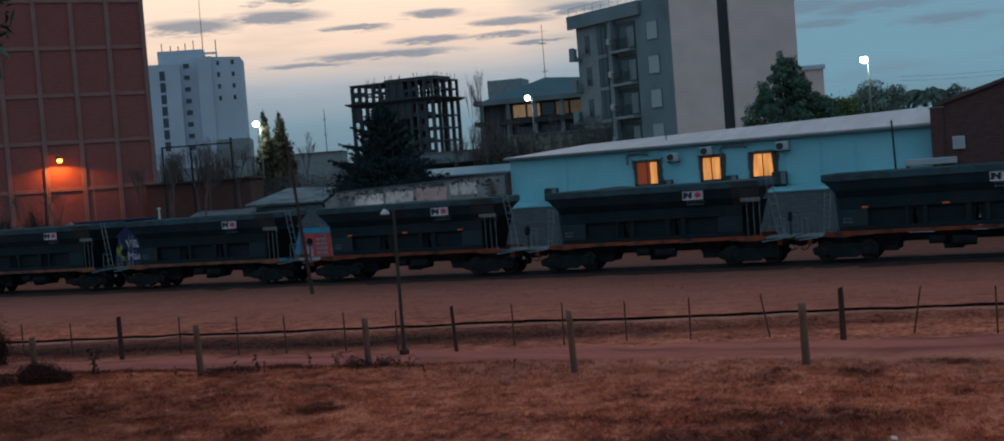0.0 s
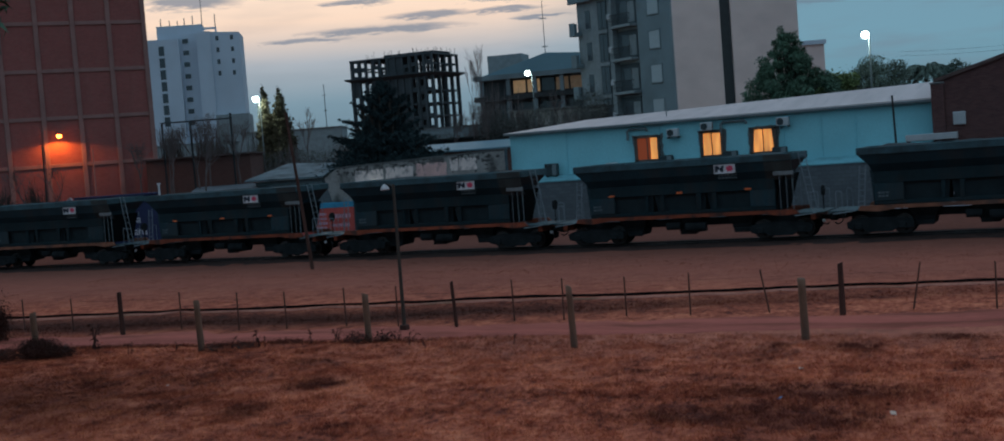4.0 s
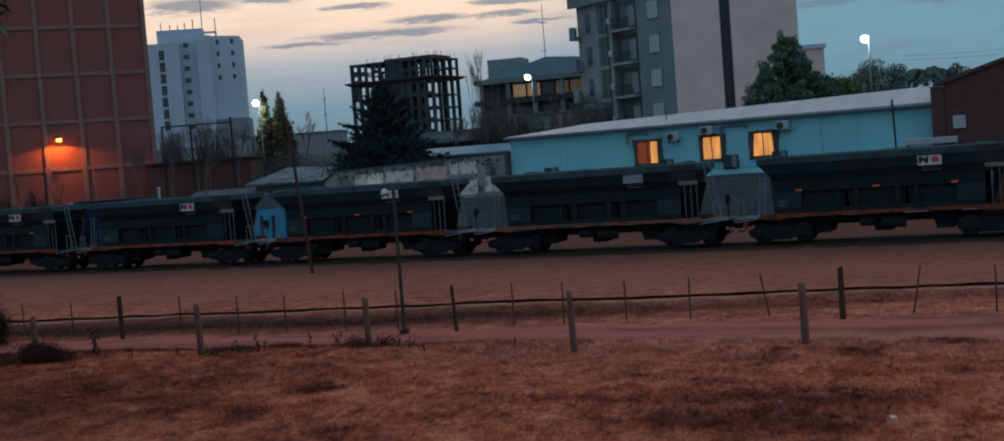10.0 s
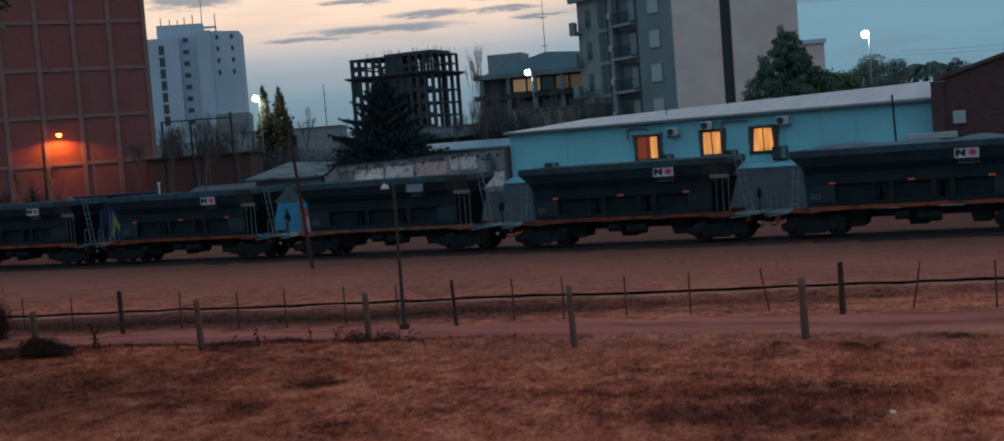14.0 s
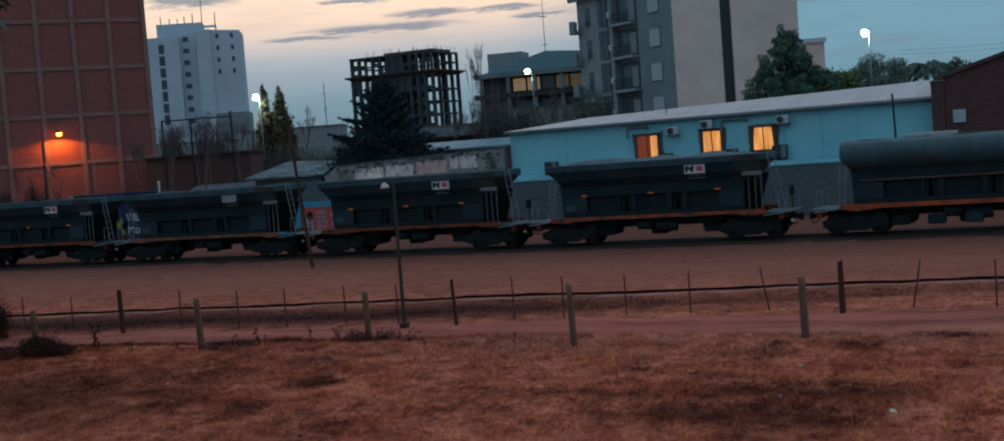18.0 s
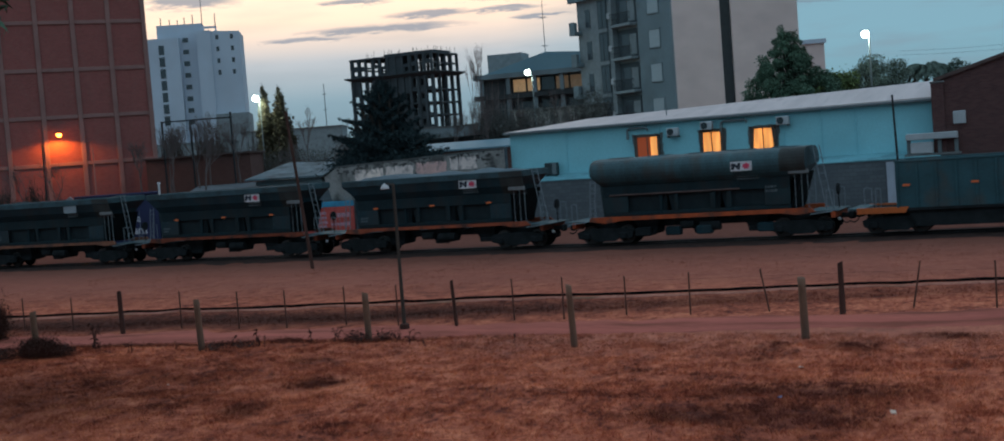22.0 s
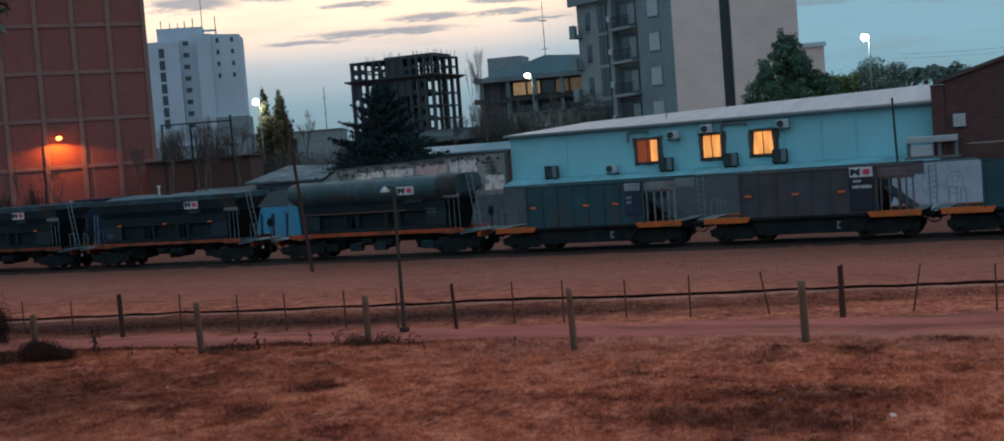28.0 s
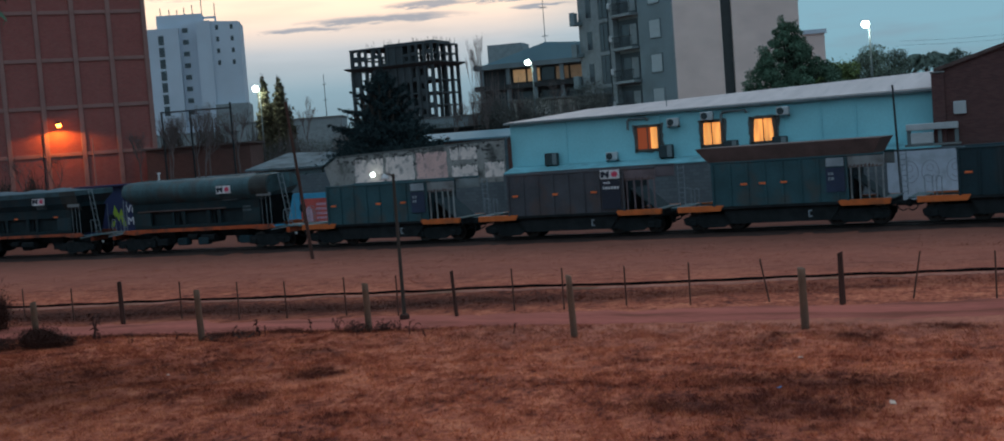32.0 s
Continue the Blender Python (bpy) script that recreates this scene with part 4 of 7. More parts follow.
def white_tower():
    """Far white block of flats of about twelve storeys, in four stepped faces."""
    t = thing("apartment_tower", pose(-203, 196, 0, 0, 0, 33), "distant white block of flats with small windows", "building")
    # local x runs right in the far view, -y faces the camera
    H = 39.5
    part("wall", Shape().box(-13.5, -4.6, -.5, 12, 0, H - 1.6), M["white_wall"], t)
    part("wall", Shape().box(-4.6, -.2, 1.6, 12, 0, H - .2), M["white_wall"], t)
    part("wall", Shape().box(-.2, 3.2, -1.8, 12, 0, H - .4), M["white_wall"], t)
    part("wall", Shape().prism([(3.2, 0), (10.1, 0), (10.1, H - .9), (3.2, H - .5)], -1.2, 12), M["white_wall"], t)
    part("roof_house", Shape().box(-10.0, .9, 2.5, 9, H - 1.7, H + 1.9), M["white_wall"], t)
    part("roof_beam", Shape().box(.8, 4.4, 3, 3.5, H + .6, H + 1.1).box(4.0, 4.4, 3, 3.5, H - .5, H + 1.1), M["white_wall"], t)
    part("podium", Shape().box(3.0, 10.9, -2.4, 12, 0, 18.6), M["slab_grey"], t, "grey lower storeys")
    # windows
    for i in range(12):
        z = H - 2.7 - i * 2.87
        if z < 14:
            break
        for x0, x1, y in ((-9.5, -8.2, -.5), (-3.9, -2.5, 1.6), (4.4, 5.1, -1.2), (7.9, 8.6, -1.2)):
            if x0 > 4 and i > 3 or x0 < -9 and i == 0:
                continue
            w = part("window", Shape().box(x0, x1, y - .08, y + .05, z, z + (2.3 if x0 < -9 else 1.15)), M["window_dark"], t)
            part("frame", Shape().box(x0 - .08, x1 + .08, y - .12, y - .09, z - .12, z), M["white_wall"], w)
    for x, h in ((-8.9, 1.6), (-6.8, 1.1), (-4.9, .9), (-3.2, 1.4), (-1.2, 2.0), (4.2, 2.0)):
        part("roof_pole", Shape().tube((x, 3, H + 1.0), (x, 3, H + 2.2 + h), .12, n=5), M["pipe"], t)
    m = solid("radio_mast", Shape().tube((0, 0, 0), (0, 0, 15), .12, .05, n=5), M["pipe"], pose(-202.1, 197, 40.5), "thin radio mast on the tower roof", "mast")


white_tower()


def building_frame():
    """Bare concrete skeleton of a building under construction, with a deep canopy slab below its top storey."""
    W, Dp, bays, deep = 20.2, 12.6, 11, 4
    t = thing("building_skeleton", pose(-155.95, 190.6, 0, 0, 0, 2), "unfinished building of bare concrete slabs and columns", "building")
    mat, step, run = M["shaded_concrete"], W / bays, Dp / deep
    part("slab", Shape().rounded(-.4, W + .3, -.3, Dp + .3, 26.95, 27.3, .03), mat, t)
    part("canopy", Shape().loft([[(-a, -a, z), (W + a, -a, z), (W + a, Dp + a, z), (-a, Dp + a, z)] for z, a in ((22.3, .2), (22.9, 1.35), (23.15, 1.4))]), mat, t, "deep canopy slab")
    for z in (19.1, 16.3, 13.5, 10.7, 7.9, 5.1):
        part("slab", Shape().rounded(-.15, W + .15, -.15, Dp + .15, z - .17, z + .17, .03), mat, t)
    for y in (0, Dp - .4):
        part("beam", Shape().box(0, W, y, y + .4, 24.85, 25.2), mat, t)
    for x in (0, W - .4):
        part("beam", Shape().box(x, x + .4, .4, Dp - .4, 24.85, 25.2), mat, t)
    # columns round the outside, fewer within
    spots = [(i * step, y) for i in range(bays + 1) for y in (0, Dp)] + [(x, j * run) for j in range(1, deep) for x in (0, W)] + [(i * step, run * 2) for i in (2, 4, 6)]
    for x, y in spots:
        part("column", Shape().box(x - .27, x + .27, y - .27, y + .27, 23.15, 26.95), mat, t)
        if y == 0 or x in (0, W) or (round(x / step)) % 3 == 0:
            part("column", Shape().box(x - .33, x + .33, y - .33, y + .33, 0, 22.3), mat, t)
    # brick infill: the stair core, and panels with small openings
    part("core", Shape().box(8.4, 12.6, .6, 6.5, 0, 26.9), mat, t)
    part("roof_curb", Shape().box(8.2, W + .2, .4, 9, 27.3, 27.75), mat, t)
    rnd = random.Random(8)
    for i in range(bays):
        for z0, z1 in ((23.15, 24.85), (25.2, 26.95), (19.27, 22.3), (16.47, 18.93), (13.67, 16.13), (10.87, 13.33), (8.07, 10.53)):
            x0, x1 = i * step + .27, (i + 1) * step - .27
            if 5 <= i <= 6 or z0 < 23 and i < 8 and rnd.random() < (.1 if i < 5 else .35):
                part("infill_wall", Shape().box(x0, x1, .0, .2, z0, z1), mat, t)
            elif i > 6 and z0 < 23 and rnd.random() < .6 or rnd.random() < .3:
                k = (z1 - z0) * rnd.uniform(.15, .32)
                part("infill_wall", Shape().box(x0, x1, .0, .2, z0, z0 + k).box(x0, x1, .0, .2, z1 - k * .7, z1).box(x0, x0 + .3, .0, .2, z0 + k, z1 - k * .7), mat, t)
    for i in range(30):
        x, y = (rnd.uniform(0, W), 0) if i % 3 else (W, rnd.uniform(0, Dp))
        part("starter_bar", Shape().tube((x, y, 27.0), (x + rnd.uniform(-.15, .15), y, 27.9 + rnd.random() * .9), .05, n=4), M["black_metal"], t)


building_frame()


def apartments():
    """Grey and beige block of flats: a dark side with balconies, a blank pinkish side split by a charcoal joint."""
    C, R, Lp = (-33.75, 48.8), (-26.2, 61.7), (-45.46, 55.64)
    t = thing("apartment_building", pose(C[0], C[1], 0), "grey and pinkish block of flats with balconies and white shutters", "building")
    inv = t.matrix_world.inverted()
    mr, ml = inv @ facing(C, R), inv @ facing(Lp, C)
    LR, LL = math.dist(C, R), math.dist(Lp, C)
    k = 18.55
    part("wall", Shape().box(0, 5.45, 0, LL - .7, 0, k + .3, m=mr), M["pink_wall"], t, "blank pinkish wall")
    part("wall", Shape().box(6.75, LR, 0, LL - .7, 0, k, m=mr), M["pink_wall"], t, "blank pinkish wall")
    part("joint", Shape().box(5.45, 6.75, .12, LL - .7, 0, k + .1, m=mr), M["charcoal"], t, "charcoal recessed joint")
    # dark side: stands just proud of the pinkish block
    part("dark_wall", Shape().box(LL - 4.2, LL + .0, -.25, -.003, 0, k + .3, m=ml), M["grey_wall"], t)
    part("dark_wall", Shape().box(.7, LL - 4.2, -.10, -.003, 0, k - .9, m=ml), M["slab_grey"], t)
    part("parapet", Shape().box(.0, LL - 3.4, -.6, -.26, k - .95, k + .25, m=ml), M["grey_wall"], t)
    part("parapet", Shape().box(.0, LL - 4.21, -.25, -.004, k - .89, k + .2, m=ml), M["grey_wall"], t)
    rail = Shape()
    for i in range(9):
        rail.tube((.2 + i * 1.2, -.45, k + .25), (.2 + i * 1.2, -.45, k + .95), .025, n=5, m=ml)
    rail.tube((.2, -.45, k + .95), (9.8, -.45, k + .95), .025, n=5, m=ml).tube((.2, -.45, k + .6), (9.8, -.45, k + .6), .018, n=5, m=ml)
    part("roof_railing", rail, M["ac_white"], t)
    part("roof_house", Shape().box(LL - 3.8, LL - .2, 1.2, 5, k + .3, k + 2.2, m=ml), M["grey_wall"], t)
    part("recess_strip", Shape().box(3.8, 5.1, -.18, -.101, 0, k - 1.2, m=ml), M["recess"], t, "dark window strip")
    for i in range(6):
        z = 15.35 - i * 2.9
        # shutters in the dark wall
        w = part("window", Shape().box(LL - 2.75, LL - 1.38, -.30, -.251, z, z + 1.45, m=ml), M["shutter"], t, "closed white roller shutter")
        part("sill", Shape().box(LL - 2.85, LL - 1.28, -.36, -.252, z - .08, z - .002, m=ml), M["slab_grey"], w)
        part("frame", Shape().box(LL - 2.83, LL - 2.75, -.33, -.252, z, z + 1.53, m=ml).box(LL - 1.38, LL - 1.3, -.33, -.252, z, z + 1.53, m=ml).box(LL - 2.75, LL - 1.38, -.33, -.301, z + 1.45, z + 1.53, m=ml), M["grey_wall"], w)
        # balconies: a flat dark panel paints the shade of each recess
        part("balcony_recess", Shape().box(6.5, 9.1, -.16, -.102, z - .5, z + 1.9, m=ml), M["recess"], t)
        b = part("balcony", Shape().rounded(6.4, 9.2, -1.0, -.17, z - .75, z - .5, .03, m=ml), M["slab_grey"], t)
        part("side_pier", Shape().box(6.2, 6.4, -.7, -.101, z - .75, z + 2.12, m=ml), M["slab_grey"], t)
        rr = Shape()
        for j in range(16):
            rr.tube((6.5 + j * .175, -.95, z - .5), (6.5 + j * .175, -.95, z + .42), .022, n=4, m=ml)
        rr.tube((6.4, -.95, z + .43), (9.2, -.95, z + .43), .035, n=4, m=ml).tube((6.4, -.95, z - .1), (9.2, -.95, z - .1), .025, n=4, m=ml)
        tagged(part("railing", rr, M["charcoal"], b), kind="stuff")
        part("balcony_door", Shape().box(6.9, 8.0, -.19, -.161, z - .5, z + 1.5, m=ml), M["window_dark"], t)
        part("blind", Shape().box(8.05, 8.95, -.19, -.161, z - .3, z + 1.45, m=ml), M["slab_grey"], t, "half-drawn grey blind")
        # stair glazing, floor by floor, between slab edges
        part("strip_slab", Shape().box(3.75, 5.15, -.24, -.181, z - .85, z - .55, m=ml), M["slab_grey"], t)
        for j in range(2):
            x = 3.9 + j * .6
            part("window", Shape().box(x, x + .5, -.205, -.181, z - .4, z + 1.85, m=ml), M["window_dark"], t)
        # small windows and the balconies that stand out past the corner
        w = part("window", Shape().box(1.9, 2.6, -.13, -.101, z - .2, z + 1.45, m=ml), M["window_dark"], t)
        part("sill", Shape().box(1.8, 2.7, -.2, -.131, z - .3, z - .2, m=ml), M["slab_grey"], w)
        c = part("corner_balcony", Shape().rounded(.5, 1.3, -1.0, -.11, z - .75, z - .4, .03, m=ml), M["grey_wall"], t)
        r2 = Shape().box(.52, 1.3, -.98, -.92, z - .4, z + .45, m=ml).box(.52, .58, -.92, -.11, z - .4, z + .45, m=ml)
        part("parapet", r2, M["grey_wall"], c)
        part("air_conditioner", Shape().rounded(5.3, 5.95, -.4, -.12, z + .2, z + .72, .03, m=ml), M["ac_white"], t)
        part("conduit", Shape().tube((5.6, -.13, z - 2.2), (5.6, -.13, z + .2), .025, n=4, m=ml), M["charcoal"], t)
    for z in (16.4, 13.6, 11.0, 8.2, 5.4):
        for x0, x1 in ((.2, 5.4), (6.8, LR - .1)):
            part("wall_joint", Shape().box(x0, x1, -.012, -.002, z - .03, z + .03, m=mr), M["pink_wall"], t)


apartments()


def office():
    """Low building with a bluish pitched roof and lit upper windows."""
    a, b = (-61.5, 66.5), (-46.5, 69.5)
    t = thing("office_building", facing(a, b), "dark three-storey building with blue roof and lit windows", "building")
    L = math.dist(a, b)
    part("wall", Shape().box(0, L, 1.5, 10, 0, 12.2), M["shaded_concrete"], t)
    part("slab", Shape().box(-.4, L + .4, 0, 10, 10.0, 10.5), M["charcoal"], t)
    part("slab", Shape().box(-.4, L + .4, 0, 10, 12.2, 12.7), M["grey_wall"], t)
    part("roof", Shape().prism([(0.5, 12.7), (L + .8, 12.7), (L + .8, 13.9), (7.5, 14.6)], .6, 9.5), M["roof_blue"], t, "bluish pitched sheet roof")
    part("roof_house", Shape().box(.4, 4.2, 3.5, 7, 12.7, 15.0), M["slab_grey"], t)
    lit = material("warm_lit_office_window", (.5, .35, .2), .4, bump=0, emit=(1.0, .60, .30), strength=.14)
    dim = material("dim_office_window", (.3, .22, .15), .4, bump=0, emit=(1.0, .62, .34), strength=.035)
    for i in range(7):
        x = 3.6 + i * 1.55
        w = part("window", Shape().box(x, x + 1.35, 1.42, 1.5, 10.7, 12.0), lit if i in (0, 1) else dim if i in (3, 4) else M["window_dark"], t)
        part("frame", Shape().box(x + 1.35, x + 1.5, 1.36, 1.5, 10.6, 12.1).box(x, x + 1.35, 1.38, 1.5, 10.55, 10.68), M["charcoal"], w)
    for i in range(6):
        part("column", Shape().box(.2 + i * 2.9, .6 + i * 2.9, .2, .6, 0, 12.2), M["grey_wall"], t)
    part("lower_window", Shape().box(1.5, L - 1, 1.42, 1.5, 7.3, 9.6), M["window_dark"], t)


office()


# ---- the pale blue shed along the line ----
def shed():
    t = thing("shed", pose(-32.85, 14.0, 0), "long pale blue shed with a low sheet roof", "shed")
    L = 24.3
    part("wall", Shape().box(0, L, 0, 9, 0, 5.62), M["blue_wall"], t)
    for x in (3.6, 9.3, 16.3, 18.3, 20.1):
        part("downpipe", Shape().rounded(x - .04, x + .04, -.06, -.002, 2.9, 5.55, .015), M["blue_wall"], t)
    # roof rises away from the line and to one end
    rings = [[(-.25, -.3, 5.62), (L + .1, -.3, 5.62), (L + .1, -.3, 5.76), (-.25, -.3, 5.70)],
             [(3.2, 4.6, 6.1), (L + .1, 5.0, 6.6), (L + .1, 5.0, 6.72), (3.2, 4.6, 6.22)],
             [(-.25, 9.2, 5.7), (L + .1, 9.2, 5.7), (L + .1, 9.2, 5.8), (-.25, 9.2, 5.8)]]
    part("roof", Shape().loft(rings), M["roof_sheet"], t, "pale pinkish-grey sheet roof")
    part("gutter", Shape().rounded(-.25, L + .1, -.38, -.30, 5.55, 5.68, .02), M["pipe"], t)
    part("ledge", Shape().prism_x([(-1.3, 2.72), (-.02, 3.0), (-.02, 3.06), (-1.3, 2.79)], .0, L + .1), M["ledge_blue"], t, "pale blue sloping ledge over the block wall")
    glow = material("lamp_lit_curtain", (.8, .5, .2), .8, vary=.25, scale=1.2, grain=5, stretch=(6, 1, .3), bump=0, emit=(1.0, .33, .06), strength=.6)
    red = material("drawn_red_brown_curtain", (.20, .05, .03), .9, vary=.2, scale=2, stretch=(8, 1, .3), emit=(.5, .10, .03), strength=.22)
    # the lamplight falls unevenly through the folds
    gn = glow.node_tree
    fold = gn.nodes.new("ShaderNodeTexNoise")
    mp = gn.nodes.new("ShaderNodeMapping")
    mp.inputs["Scale"].default_value = (5.0, 1.0, .45)
    link(gn, gn.nodes.new("ShaderNodeTexCoord").outputs["Object"], mp.inputs[0])
    link(gn, mp.outputs[0], fold.inputs["Vector"])
    fold.inputs["Scale"].default_value, fold.inputs["Detail"].default_value = 1.6, 3
    link(gn, math_node(gn, "MULTIPLY", math_node(gn, "POWER", fold.outputs["Fac"], 1.6), 1.75), gn.nodes["Principled BSDF"].inputs["Emission Strength"])
    glass = bpy.data.materials.new("window_glass")
    glass.use_nodes = True
    g = glass.node_tree.nodes["Principled BSDF"]
    g.inputs["Transmission Weight"].default_value, g.inputs["Roughness"].default_value, g.inputs["IOR"].default_value = 1.0, .02, 1.1
    for x0, x1, half in ((7.98, 9.22, True), (11.82, 12.86, False), (14.62, 15.78, False)):
        rim = []
        for (ax, az), (bx, bz) in zip(*(lambda c: (c, c[1:] + c[:1]))([(x0 - .25, 3.42), (x1 + .25, 3.42), (x1 + .27, 5.0), (x0 - .27, 5.0)])):
            rim += [(ax + (bx - ax) * k / 7 + random.uniform(-.05, .05), az + (bz - az) * k / 7 + random.uniform(-.05, .05)) for k in range(7)]
        part("cement_surround", Shape().prism(rim, -.012, -.002), M["cement"], t, "rough grey cement round the window")
        w = part("window", Shape().rounded(x0 - .12, x1 + .12, -.10, -.013, 3.52, 4.92, .03), M["wood_frame"], t, "weathered wooden window")
        n = 14
        v = []
        slack = .0 if half else .05 if x0 < 13 else .10
        for z in (3.62, 4.82):
            for i in range(n + 1):
                k = i / n
                pinch = slack * (1 if z > 4 else 0) * (k - .5) * 2
                v.append((x0 + (x1 - x0) * k - pinch * (x1 - x0), -.115 - .014 * math.sin(k * 44), z))
        f = [(i, i + 1, n + 2 + i, n + 1 + i) for i in range(n)]
        if half:
            part("curtain", Shape().add([q for i, q in enumerate(v) if i % (n + 1) < 10], [(i, i + 1, 11 + i, 10 + i) for i in range(9)]), red, w, "drawn red-brown curtain")
            part("curtain", Shape().add([q for i, q in enumerate(v) if i % (n + 1) > 8], [(i, i + 1, 7 + i, 6 + i) for i in range(5)]), glow, w, "glowing orange curtain")
        else:
            part("curtain", Shape().add(v, f), glow, w, "glowing orange curtain")
        mid = (x0 + x1) / 2
        part("glazing_bar", Shape().box(mid - .03, mid + .03, -.17, -.145, 3.62, 4.82), M["wood_frame"], w)
        part("frame", Shape().rounded(x0 - .14, x0 + .03, -.18, -.12, 3.5, 4.94, .01).rounded(x1 - .03, x1 + .14, -.18, -.12, 3.5, 4.94, .01)
             .rounded(x0 - .14, x1 + .14, -.18, -.12, 4.82, 4.95, .01).rounded(x0 - .14, x1 + .14, -.18, -.12, 3.49, 3.62, .01), M["wood_frame"], w)


shed()
vp = thing("vent_pipe", pose(-23.6, 15.6, 5.7), "thin vent pipe on the shed roof", "pipe")
part("pipe", Shape().tube((0, 0, 0), (0, 0, 1.2), .03, n=6), M["pipe"], vp)
part("cowl", Shape().tube((0, 0, 1.2), (0, 0, 1.3), .07, .02, n=8), M["pipe"], vp)


def air_unit(x, z, dark, y=13.72):
    u = thing("air_conditioner", pose(x, y, z), "dark boxed air conditioner above the shed ledge" if dark else "boxed air conditioner on the shed wall", "air conditioner", "air conditioners on the shed")
    a, b = (.40, .36) if dark else (.34, .23)
    part("case", Shape().rounded(-a, a, -.2, .14, -b, b, .04), M["ac_dark" if dark else "ac_white"], u)
    if dark:
        part("panel", Shape().rounded(.1, a - .03, -.225, -.2, -b + .03, b - .03, .02), M["pipe"], u)
        part("panel", Shape().rounded(-a + .03, .04, -.222, -.2, -b + .03, b - .03, .02), M["ac_dark"], u)
    else:
        part("grille", Shape().tube((-.1, -.215, 0), (-.1, -.2, 0), .19, n=18), M["ac_dark"], u)
    for bx in (-.32, .26):
        part("bracket", Shape().box(bx, bx + .06, -.15, .27, -b - .06, -b), M["black_metal"], u)


for x, z, d in ((-30.15, 3.4, True), (-26.4, 3.35, False), (-22.65, 5.0, False), (-23.15, 3.42, True), (-20.7, 5.2, False), (-19.45, 3.42, True), (-16.5, 5.15, False), (-16.75, 3.45, True)):
    air_unit(x, z, d)
for x0, x1 in ((-25.4, -24.3), (-19.95, -18.6)):
    d = thing("flue_pipe", pose(x0, 13.85, 5.15), "bent grey duct along the shed wall", "pipe")
    part("duct", Shape().path([(0, 0, -.4), (0, 0, .1), (.15, 0, .22), (x1 - x0, 0, .22), (x1 - x0 + .1, 0, .05)], .07, 8), M["pipe"], d)


